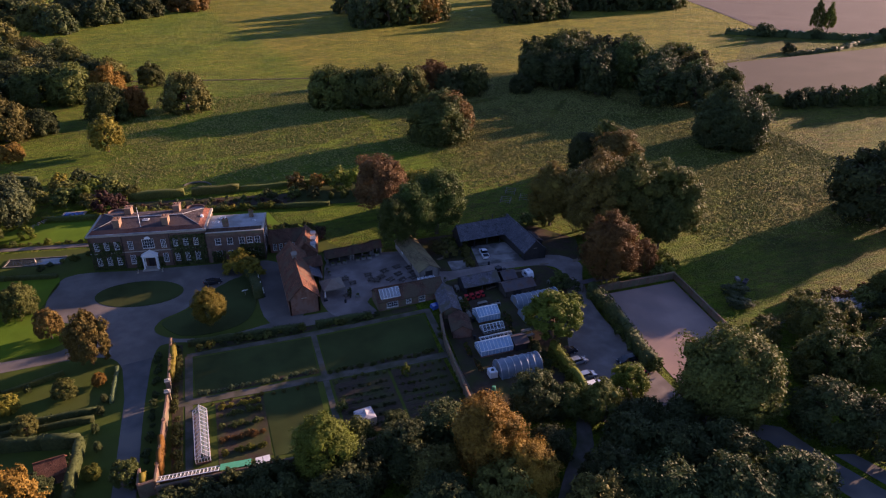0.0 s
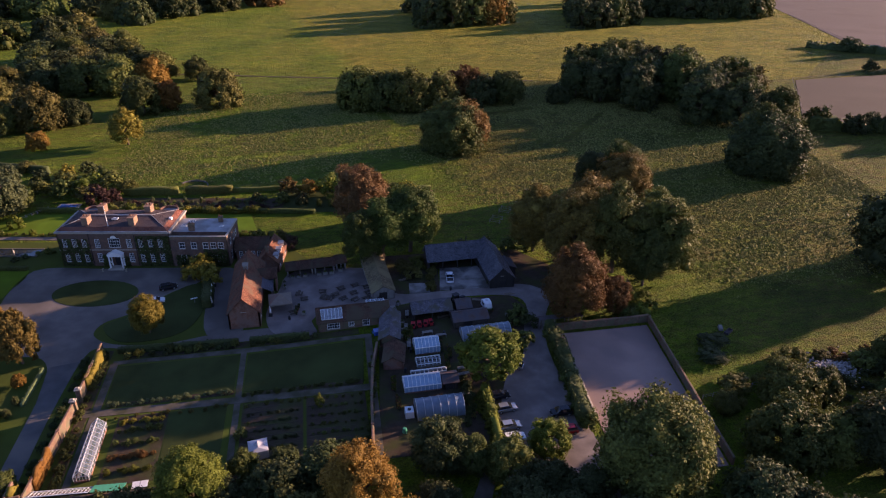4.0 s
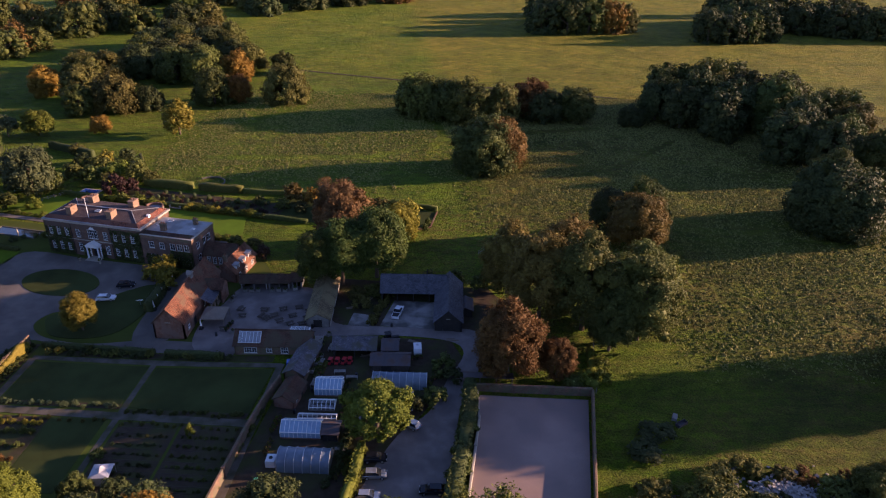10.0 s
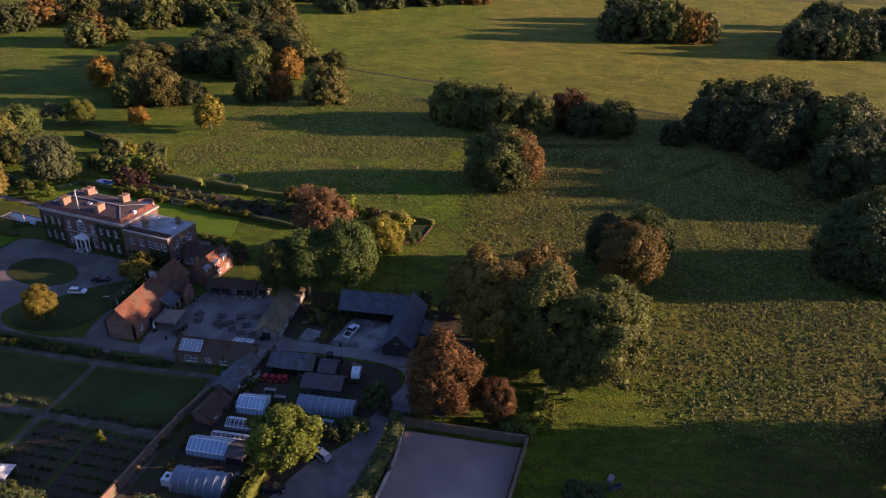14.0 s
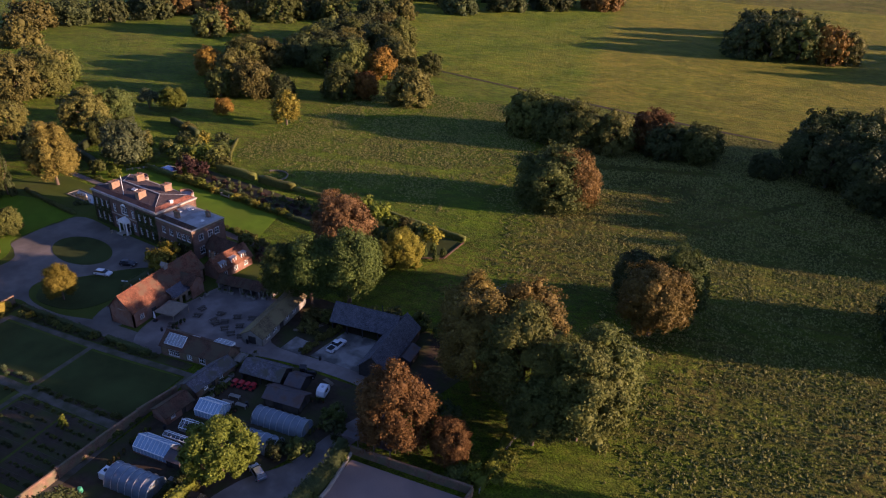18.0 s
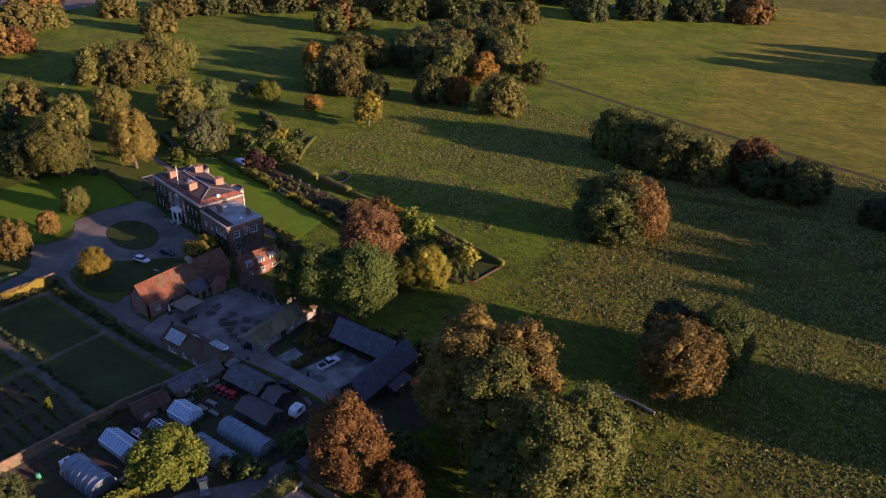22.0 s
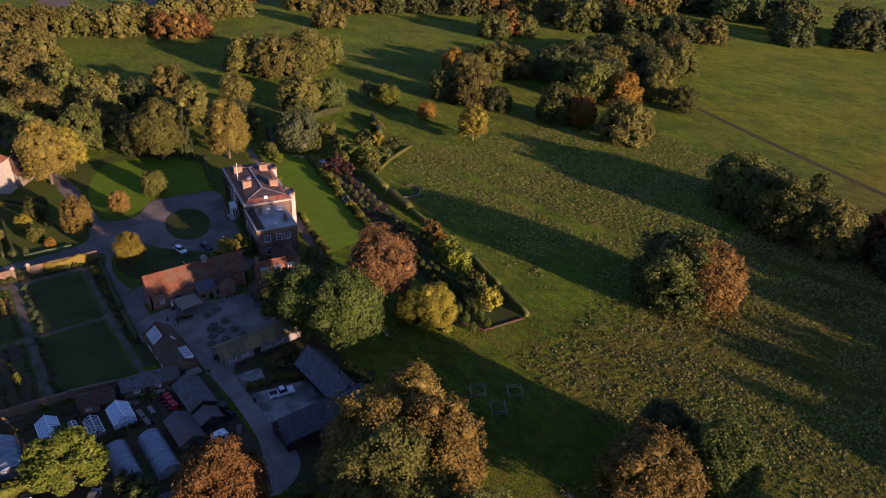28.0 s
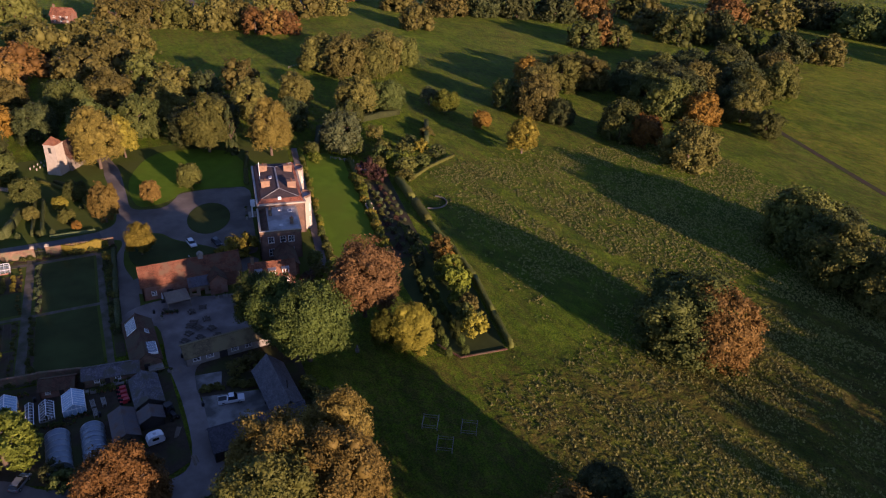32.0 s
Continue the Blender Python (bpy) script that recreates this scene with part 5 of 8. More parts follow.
link = gable_range("link_range", at(8.6, 179.4, -6), 8.6, 5.4, 3.2, 5.6, BRICK, DARKTILE, "low brown-tiled brick range joining house and coach house", windows=[("s", 0.8, 0.7, 1.0, 2.0), ("s", 2.4, 0.7, 1.0, 2.0), ("s", 4.0, 0.7, 1.0, 2.0), ("s", 5.6, 0.7, 1.0, 2.0)])
shop = gable_range("potting_shop", at(29.6, 139.6, 2), 16.2, 5.8, 2.6, 4.7, OLDBRICK, DARKTILE, "long low brick shop with brown tiled roof and glass lights", windows=[("s", 2.0, 0.6, 2.8, 1.5, (5, 2)), ("s", 6.8, 0.8, 1.3, 1.2), ("s", 10.0, 0.6, 1.6, 1.6, (3, 2)), ("n", 4, 0.8, 1.3, 1.3)], doors=[("n", 8, 1.2, 2.1), ("e", 2.2, 1.2, 2.1)])
slope = math.degrees(math.atan2(2.1, 2.9))
lights = part("roof_light", Geo().box((0, 0, 0), (4.8, 2.6, 0.1)), WHITE, shop, "long glazed roof light", m=pose(0.8, 0.35, 3.02, slope))
for i in range(6):
    part("pane", Geo().box((0.06 + i * 0.79, 0.06, 0.104), (0.78 + i * 0.79, 2.54, 0.13)), GHGLASS, lights)
skylight(shop, pose(5.6, 3.9, 4.0, -slope), 1.5, 1.0)
lantern = part("lantern_light", Geo().box((0, 0, 0), (4.2, 2.2, 0.5)), WHITE, shop, "white-framed roof lantern", m=pose(11.4, 3.2, 3.9, -8))
for i in range(4):
    part("pane", Geo().box((0.1 + i * 1.02, 0.12, 0.504), (1.02 + i * 1.02, 2.08, 0.54)), GHGLASS, lantern)
gable_range("slate_shed", at(46.9, 130.6, 83), 10.6, 4.3, 2.1, 3.3, OLDBRICK, OLDSLATE, "low garden shed with a grey slate roof against the wall", "shed", windows=[("s", 2, 0.9, 1.1, 0.9), ("s", 6, 0.9, 1.1, 0.9)], doors=[("s", 4, 1.0, 1.9)])
gable_range("brick_shed", at(46.7, 122.6, 80), 6.2, 4.2, 2.0, 3.2, BRICK, DARKTILE, "small brick potting shed with a brown tiled roof", "shed", windows=[("s", 1, 0.9, 1.0, 0.8)], doors=[("s", 3.5, 1.0, 1.9)])
gable_range("implement_shed", at(51.2, 139.2, 3), 9.0, 5.0, 2.2, 3.7, TIMBER, OLDSLATE, "dark boarded implement shed with an old slate roof", "shed", open_side="s", doors=[("n", 3, 2.0, 2.0)])
gable_range("lean_shed", at(61.7, 139.8, 3), 3.2, 4.2, 2.0, 3.1, TIMBER, RUSTTIN, "small dark boarded shed with a rusty roof", "shed", doors=[("s", 1, 1.2, 1.8)])
gable_range("tin_shed", at(60.0, 134.8, 3), 7.8, 4.3, 1.9, 3.0, DARKWOOD, RUSTTIN, "weathered shed under a rusting corrugated roof", "shed", doors=[("s", 2, 2.2, 1.7), ("e", 1.2, 1.8, 1.7)])
gable_range("long_shed", at(48.2, 150.6, 94), 19.0, 5.4, 2.2, 3.7, GREYWOOD, MOSSTILE, "long old shed with a lichened pantile roof beside the yard", "shed", windows=[("s", 1.4, 0.8, 1.6, 1.1), ("s", 4.2, 0.8, 1.6, 1.1), ("s", 9.6, 0.8, 1.6, 1.1), ("s", 12.6, 0.8, 1.6, 1.1), ("n", 5, 0.9, 1.2, 1.0)], doors=[("w", 1.6, 2.0, 2.0), ("s", 7.0, 1.8, 2.0), ("n", 12, 1.4, 2.0)])
barn_long = gable_range("slate_barn", at(58.4, 162.6, 2.5), 15.5, 6.2, 2.9, 6.0, TIMBER, SLATE, "black-boarded open cart barn with a blue slate roof", "barn", open_side="s")
barn_cross = gable_range("slate_barn", at(78.3, 151.2, 92), 17.6, 6.2, 2.8, 5.7, TIMBER, SLATE, "black-boarded barn with a blue slate roof and white-lit gable", "barn", windows=[("w", 2.75, 3.5, 0.7, 0.7, (1, 1))], doors=[("n", 6, 2.6, 2.4), ("w", 1.8, 2.6, 2.4)])
part("flue", Geo().tube((11, 4.0, 5.0), (11, 4.0, 7.2), 0.12), IRON, barn_long)
gable_range("field_shelter", at(80.5, 158, 92), 5.0, 3.2, 1.9, 2.6, TIMBER, RUSTTIN, "low dark store behind the slate barn", "shed", doors=[("w", 1, 1.0, 1.7)])
for x, y, ln in ((22.2, 167.2, 6.6), (29.2, 167.6, 5.2), (34.8, 168.6, 2.6)):
    gable_range("yard_stall", at(x, y, 4), ln, 3.6, 2.1, 3.4, GREYWOOD, DARKTILE, "open-fronted wooden stall facing the yard", "shed", open_side="s")
# slate lean-to and gabled porch on the yard side of the stables
stables = bpy.data.objects["stable_range"]
part("lean_to_roof", Geo().slab([(10.5, -2.6, 2.9), (17.2, -2.6, 2.9), (17.2, 0.4, 4.55), (10.5, 0.4, 4.55)], 0.12), SLATE, stables, "blue slate lean-to roof")
g = Geo()
wall_panel(g, 6.6, 2.75, 0.25, [(0.6, 1.7, 0.9, 2.2), (2.6, 3.7, 0.0, 2.1), (4.6, 5.7, 0.9, 2.2)], pose(10.55, -2.4, 0))
part("lean_to_wall", g, WOOD, stables)
part("porch_roof", Geo().slab([(17.6, -3.6, 5.8), (17.6, 3.0, 5.8), (20.0, 3.0, 3.9), (20.0, -3.6, 3.9)], 0.14).slab([(17.6, 3.0, 5.8), (17.6, -3.6, 5.8), (15.2, -3.6, 3.9), (15.2, 3.0, 3.9)], 0.14), DARKTILE, stables, "brown-tiled cross gable")
part("porch_wall", Geo().box((15.5, -3.3, 0), (19.7, -3.0, 3.9)).prism([(15.5, 3.9), (19.7, 3.9), (17.6, 5.6)], -3.3, -3.0), BRICK, stables)
part("vent_turret", Geo().box((14.2, 3.0, 7.3), (15.4, 4.0, 8.6)).prism([(14.0, 8.6), (15.6, 8.6), (14.8, 9.3)], 2.8, 4.2), GREYWOOD, stables, "small weathered roof turret")


def church():
    t = thing("church", at(-87.6, 129.8, -35), "small flint church with a pale tower and a red tiled cap", "church")
    for x0, x1, y0, y1, h in ((-7, 7, 0, 7, 4.6),):
        g = Geo()
        wall_panel(g, 14, h, 0.6, [(2, 3, 1.6, 3.6), (6, 7, 1.6, 3.6), (10, 11, 1.6, 3.6)], pose(-7, 0, 0))
        wall_panel(g, 14, h, 0.6, [(2, 3, 1.6, 3.6), (6, 7, 1.6, 3.6), (10, 11, 1.6, 3.6)], pose(7, 7, 0, 0, 0, 180))
        g.box((-7, 0.6, 0), (-6.4, 6.4, h)).box((6.4, 0.6, 0), (7, 6.4, h))
        g.prism([(0, h), (7, h), (3.5, 9.2)], 0, 0.6, pose(7, 0, 0, 0, 0, 90)).prism([(0, h), (7, h), (3.5, 9.2)], 0, 0.6, pose(-7, 7, 0, 0, 0, -90))
        part("nave_wall", g, FLINT, t)
        for ya, yb in ((-0.4, 3.5), (7.4, 3.5)):
            part("roof", Geo().slab([(-7.4, ya, 4.2), (7.4, ya, 4.2), (7.4, yb, 9.4), (-7.4, yb, 9.4)], 0.15), DARKTILE, t)
    part("tower", Geo().box((7.0, 1.2, 0), (11.6, 5.8, 10.2), taper=0.25).box((6.8, 1.0, 0), (11.8, 6.0, 4.2), taper=0.3).box((7.0, 1.3, 10.2), (11.5, 5.7, 10.5)), STONE, t, "pale rendered tower")
    for m in (pose(8.8, 1.42, 7.8), pose(11.4, 3.0, 7.8, 0, 0, 90)):
        part("louvre", Geo().box((0, -0.05, 0), (1.0, 0.02, 1.8)).box((-0.1, -0.09, -0.15), (1.1, -0.002, 0.0)), TIMBER, t, m=m)
    part("spire", Geo().add([(7.0, 1.3, 10.5), (11.5, 1.3, 10.5), (11.5, 5.7, 10.5), (7.0, 5.7, 10.5), (9.25, 3.5, 13.0)], [(0, 1, 4), (1, 2, 4), (2, 3, 4), (3, 0, 4), (3, 2, 1, 0)]), CLAY, t, "red tiled pyramid cap")
    for i, (x, y) in enumerate([(2 + 1.9 * (k % 5), -4.5 - 2.4 * (k // 5)) for k in range(10)]):
        s = thing("gravestone", t.matrix_basis @ pose(x, y, 0, 0, 0, 4 * (i % 3)), "small weathered gravestone in churchyard grass", "gravestone", "gravestones")
        part("slab", Geo().prism([(0, -0.1), (0.55, -0.1), (0.55, 0.7), (0.4, 0.85), (0.15, 0.85), (0, 0.7)], 0, 0.12), STONE, s)


church()
gable_range("village_house", at(-332, 126, 62), 13, 8, 5.2, 9.0, BRICK, CLAY, "distant red brick house with an orange tiled roof", "house", windows=[(s, x, z, 1.2, 1.4) for s in "sn" for x in (2, 6, 10) for z in (1.0, 3.4)], chimneys=[(1.5, 4, 10.6, 1.0)])
gable_range("village_house", at(-352, 96, 70), 15, 8, 4.6, 8.2, BRICK, CLAY, "distant brick house with an orange roof among trees", "house", windows=[(s, x, z, 1.2, 1.4) for s in "sn" for x in (2, 7, 11) for z in (1.0, 3.0)])
gable_range("garden_pavilion", at(-37.4, 104.4, 8), 4.2, 3.6, 2.3, 4.0, BRICK, CLAY, "little red-roofed garden hut among hedges", "shed", doors=[("s", 1.4, 1.1, 1.9)])


# ---- garden walls ----
def brick_wall(name, path, height, label, mat=None, thick=0.4, coping=None):
    t = thing(name, pose(0, 0, 0), label, "wall", "", "structure")
    for (x0, y0), (x1, y1) in zip(path, path[1:]):
        ln = math.hypot(x1 - x0, y1 - y0)
        k = max(1, round(ln / 8))
        rot = math.degrees(math.atan2(y1 - y0, x1 - x0))
        for i in range(k):
            a = Vector((x0 + (x1 - x0) * i / k, y0 + (y1 - y0) * i / k))
            z = min(float(gz(a.x, a.y)), float(gz(x0 + (x1 - x0) * (i + 1) / k, y0 + (y1 - y0) * (i + 1) / k)))
            m = pose(a.x, a.y, z - 0.2, 0, 0, rot)
            part("wall_length", Geo().box((0, -thick / 2, 0), (ln / k, thick / 2, height + 0.2)), mat or OLDBRICK, t, m=m)
            part("coping", Geo().prism([(-0.08 - thick / 2, height + 0.2), (thick / 2 + 0.08, height + 0.2), (thick / 2 - 0.05, height + 0.36), (-thick / 2 + 0.05, height + 0.36)], 0, ln / k, pose(0, 0, 0, 0, 0, -90)), coping or mat or OLDBRICK, t, m=m)
            if i:
                part("pier", Geo().box((-0.3, -thick / 2 - 0.12, 0), (0.3, thick / 2 + 0.12, height + 0.4)), mat or OLDBRICK, t, m=m)
    return t


brick_wall("wall_garden_west", [(-16.7, 140.6), (-17.0, 124.0)], 2.5, "old brick garden wall hung with yellowing climbers")
brick_wall("wall_garden_south_west", [(-17.1, 120.6), (-18.7, 97.0)], 2.6, "old brick garden wall catching the low sun")
brick_wall("wall_garden_south", [(-18.7, 96.6), (4.0, 96.0), (38, 97.0)], 1.9, "old brick wall at the foot of the kitchen garden")
brick_wall("wall_garden_east", [(38.2, 97.2), (39.3, 113), (40.2, 122), (42.0, 130.6)], 2.2, "mossy brick wall along the kitchen garden")
brick_wall("wall_garden_corner", [(-18.9, 97.0), (-21.2, 96.6), (-21.2, 100.5)], 3.0, "brick wall return at the garden corner")
brick_wall("wall_car_park_north", [(81.6, 131.0), (105.2, 131.6)], 1.9, "brick wall along the top of the car park")
brick_wall("wall_car_park_east", [(105.3, 131.4), (102.4, 105), (100.3, 86)], 1.7, "brick wall down the side of the car park")
brick_wall("wall_car_park_west", [(82.0, 130.6), (82.6, 122), (80.9, 101)], 0.8, "low pale wall at the car park edge", STONE)
# low brown strip built as a wall, standing for a dark mulch edge
brick_wall("wall_garden_point", [(68.4, 218.4), (67.0, 207.0), (60.5, 204.2)], 0.2, "low dark mulch edge at the point of the garden", DARKTILE)
brick_wall("wall_churchyard", [(-62, 118), (-70, 108), (-92, 104)], 1.1, "low flint churchyard wall", FLINT)
arc = [(-10.3 + 5.0 * math.cos(a), 236.0 + 5.0 * math.sin(a)) for a in [math.radians(v) for v in range(-40, 141, 18)]]
brick_wall("wall_round_lawn", arc, 0.35, "low curved flint wall round a small lawn", MOSSSTONE, 0.3)
gate = thing("garden_gateway", at(-17.0, 122.3), "pair of stone-capped brick gate piers with an iron gate", "gate")
for y in (-1.75, 1.75):
    p = part("pier", Geo().box((-0.45, y - 0.4, -0.1), (0.45, y + 0.4, 3.1)), OLDBRICK, gate)
    part("cap", Geo().box((-0.6, y - 0.55, 3.1), (0.6, y + 0.55, 3.3)).box((-0.35, y - 0.3, 3.3), (0.35, y + 0.3, 3.6), taper=0.15), STONE, p)
leaf = part("gate_leaf", Geo().rim(-1.32, 1.32, 0.1, 1.8, 0.07, -0.03, 0.03), IRON, gate, m=pose(0, 0, 0, 0, 0, 90))
for i in range(14):
    part("bar", Geo().tube((-1.25 + i * 0.192, 0, 0.1), (-1.25 + i * 0.192, 0, 1.95), 0.02, n=6), IRON, leaf)
# tin roof against the car park wall
tin = thing("lean_to_store", at(79.2, 131.9, 1), "open lean-to with a rusty tin roof against the wall", "shed")
part("roof", Geo().slab([(0, 0, 2.4), (10.2, 0, 2.4), (10.2, 2.4, 2.0), (0, 2.4, 2.0)], 0.06), RUSTTIN, tin)
for x in (0.2, 3.4, 6.7, 9.9):
    part("post", Geo().box((x - 0.08, 2.2, -0.1), (x + 0.08, 2.36, 2.0)), WOOD, tin)
    part("post", Geo().box((x - 0.08, 0.02, -0.1), (x + 0.08, 0.18, 2.35)), WOOD, tin)


# ---- hedges ----
hedge([(-31, 232.5), (-14, 230.6)], 2.4, 2.4, "olive", "tall clipped hedge backing a terrace border")
hedge([(-11.5, 230.3), (3.5, 228.6)], 2.4, 2.4, "olive", "tall clipped hedge backing a terrace border")
hedge([(3.5, 228.6), (20.8, 228.2), (38, 226.2), (55, 222.4), (68.4, 219.6)], 1.4, 1.5, "olive", "clipped boundary hedge along the pasture")
hedge([(-55, 223.2), (-35, 219.6), (-19.5, 216.8)], 1.5, 1.3, "green", "low hedge along the edge of the lawn")
hedge([(-17, 216.4), (13, 210.6), (30, 207.2)], 1.5, 1.3, "green", "low hedge along the edge of the lawn")
hedge([(-29, 236), (-38, 248), (-46, 262)], 1.2, 1.0, "olive", "low boundary hedge running out to the park")
hedge([(-66, 214), (-88, 222), (-100, 262)], 2.2, 2.6, "dark", "dark yew hedge enclosing the far garden")
hedge([(-62, 258), (-84, 268)], 2.0, 2.8, "dark", "dark clipped hedge at the end of the garden")
hedge([(80.6, 130.2), (81.0, 124), (79.6, 112), (78.2, 100)], 2.6, 3.4, "dark", "overgrown hedge between the lane and the car park", leaf=(0.16, 0.36), wob=0.25)
hedge([(61.6, 112.5), (61.3, 104), (60.4, 94)], 1.5, 3.3, "bright", "tall yellow-green hedge beside the parked cars", leaf=(0.14, 0.3), wob=0.2)
hedge([(105.8, 133.0), (106.2, 140), (106.6, 146)], 1.5, 1.6, "bright", "bright hedge on the field fence", leaf=(0.14, 0.3), wob=0.3)
hedge([(1.0, 172.5), (3.0, 164), (3.4, 155.5)], 2.6, 2.6, "dark", "dark hedge beside the stable lane")
hedge([(-13.5, 140.1), (12, 139.0)], 1.3, 1.4, "dark", "dark border hedge along the drive")
hedge([(14.5, 138.9), (27.5, 138.4)], 1.3, 1.4, "dark", "dark border hedge along the drive")
hedge([(-27.6, 136.2), (-27.9, 124.4)], 0.8, 0.9, "silver", "pale low box hedge beside the drive")
hedge([(-54, 122.8), (-29.9, 122.4)], 0.9, 1.3, "dark", "clipped yew hedge in the drive garden")
hedge([(-54, 120.4), (-30.5, 119.9)], 0.9, 1.3, "dark", "clipped yew hedge in the drive garden")
hedge([(-46, 116.6), (-38.5, 115.0), (-32.0, 113.2), (-32.6, 98)], 1.6, 2.8, "dark", "high yew hedge screening a garden hut")
hedge([(-72, 121), (-58, 131), (-38, 137.5)], 1.0, 1.0, "olive", "low clipped hedge on the churchyard side")
hedge([(-68, 126), (-57, 134.5)], 1.2, 1.4, "dark", "dark clipped hedge on the churchyard side")
hedge([(-45.5, 183.5), (-58, 186), (-74, 190)], 1.6, 1.0, "green", "low planting along the lawn top")
hedge([(-16.2, 139), (-16.6, 127.5)], 1.0, 2.7, "yellow", "yellowing climber over the garden wall", "climber", leaf=(0.12, 0.28), wob=0.3)
hedge([(-18.0, 108), (-18.2, 100.5)], 1.0, 2.8, "orange", "orange climber over the garden wall", "climber", leaf=(0.12, 0.28), wob=0.3)
hedge([(-20.6, 100.2), (-20.7, 97.2)], 0.9, 3.1, "yellow", "yellow climber on the wall corner", "climber", leaf=(0.12, 0.28), wob=0.3)
rnd = random.Random(4)
HUES = ["green", "dark", "olive", "green", "silver", "tan"]


def massed(x0, y0, x1, y1, n, size, hue, label, spread=0.5):
    rows = []
    for i in range(n):
        t = (i + rnd.uniform(0.2, 0.8)) / n
        r = rnd.uniform(*size)
        rows.append((x0 + (x1 - x0) * t + rnd.uniform(-spread, spread), y0 + (y1 - y0) * t + rnd.uniform(-spread, spread), r, r * rnd.uniform(1.1, 1.7)))
    planting(rows, hue, label)


def planted(x0, y0, x1, y1, n, size, group, hues=HUES, spread=0.6, form="shrub"):
    """A border of shrubs along a line."""
    for i in range(n):
        t = (i + rnd.uniform(0.2, 0.8)) / n
        r = rnd.uniform(*size)
        shrub(x0 + (x1 - x0) * t + rnd.uniform(-spread, spread), y0 + (y1 - y0) * t + rnd.uniform(-spread, spread), r, r * rnd.uniform(1.1, 1.7), rnd.choice(hues), form, group=group)


massed(-19, 94.4, 38, 94.6, 34, (1.2, 2.2), "dark", "rough dark growth outside the kitchen garden wall", 0.7)
massed(-21, 91, 6, 90, 18, (1.6, 2.8), "dark", "dark scrub below the kitchen garden wall", 1.4)
planted(-12, 138.2, 12, 138.0, 16, (0.6, 1.2), "north border", ["dark", "green", "olive", "dark", "yellow"])
planted(14.6, 137.9, 29, 137.6, 9, (0.6, 1.2), "north border", ["dark", "green", "olive", "dark"])
massed(108, 101, 131, 112, 26, (0.9, 1.9), "tan", "brown bramble scrub beside the stone heap", 3.0)
massed(126, 99, 152, 108, 24, (0.9, 1.9), "dark", "dark bramble scrub beside the stone heap", 3.2)
massed(138, 112, 156, 106, 14, (0.7, 1.4), "rust", "rust-brown docks and bracken beyond the stone heap", 2.4)
massed(57.0, 151.8, 59.2, 163.0, 22, (0.5, 1.1), "tan", "bank of long dry grass beside the concrete apron", 0.9)
massed(49.8, 128.2, 46.8, 146.4, 20, (0.3, 0.7), "olive", "weedy growth along the shed fronts", 0.8)
massed(57.2, 104, 58.6, 118, 14, (0.6, 1.2), "dark", "dark growth behind the polytunnel", 0.8)
massed(-12, 121.7, 12, 121.5, 20, (0.35, 0.75), "silver", "grey-green herbaceous border along the garden path")
massed(14, 120.6, 38, 120.2, 20, (0.35, 0.75), "green", "green herbaceous border along the garden path")
massed(-12, 117.8, 12, 117.4, 12, (0.3, 0.6), "tan", "faded herbaceous border along the garden path")
massed(14, 117.2, 38, 116.6, 14, (0.3, 0.6), "olive", "faded herbaceous border along the garden path")
massed(-15.6, 140, -15.8, 100, 24, (0.5, 1.1), "green", "planted border under the garden wall")
massed(-19.4, 140, -20.6, 102, 20, (0.5, 1.0), "dark", "dark planting between wall and drive")
massed(41.0, 128, 37.6, 100, 16, (0.4, 0.9), "green", "planted border under the east garden wall")
massed(-8, 116, 0, 116, 10, (0.4, 0.7), "yellow", "row of yellowing vegetables in dug soil", 0.3)
massed(-8, 113.6, 0, 113.6, 10, (0.4, 0.8), "olive", "row of leafy vegetables in dug soil", 0.3)
massed(-8, 110, 0, 110, 9, (0.4, 0.9), "green", "row of leafy vegetables in dug soil", 0.3)
massed(-8, 106.5, 0, 106.5, 9, (0.4, 0.8), "rust", "row of reddening vegetables in dug soil", 0.3)
massed(-8, 103, 0, 103, 9, (0.4, 0.8), "bright", "row of bright green vegetables in dug soil", 0.3)
for k in range(6):
    massed(15, 102 + k * 2.4, 25.4, 102 + k * 2.4, 9, (0.25, 0.5), "dark", "row of low vegetables in dug soil", 0.2)
    massed(27.2, 101.6 + k * 2.5, 37.6, 101.4 + k * 2.5, 9, (0.25, 0.5), "green", "row of low vegetables in dug soil", 0.2)
massed(80.8, 130, 80.6, 122, 12, (1.0, 1.9), "olive", "overgrown shrubs along the car park hedge", 0.8)
massed(80.4, 122, 78.4, 100, 26, (1.0, 2.0), "green", "overgrown shrubs along the car park hedge", 0.9)
massed(61.6, 112.5, 60.6, 94, 20, (0.8, 1.6), "bright", "yellow-green leafy growth along the lane hedge", 0.6)
shrub(29.2, 114.4, 0.9, 3.0, "bright", label="bright green runner bean wigwam in the kitchen garden")
shrub(14.6, 108.2, 1.3, 1.9, "green")
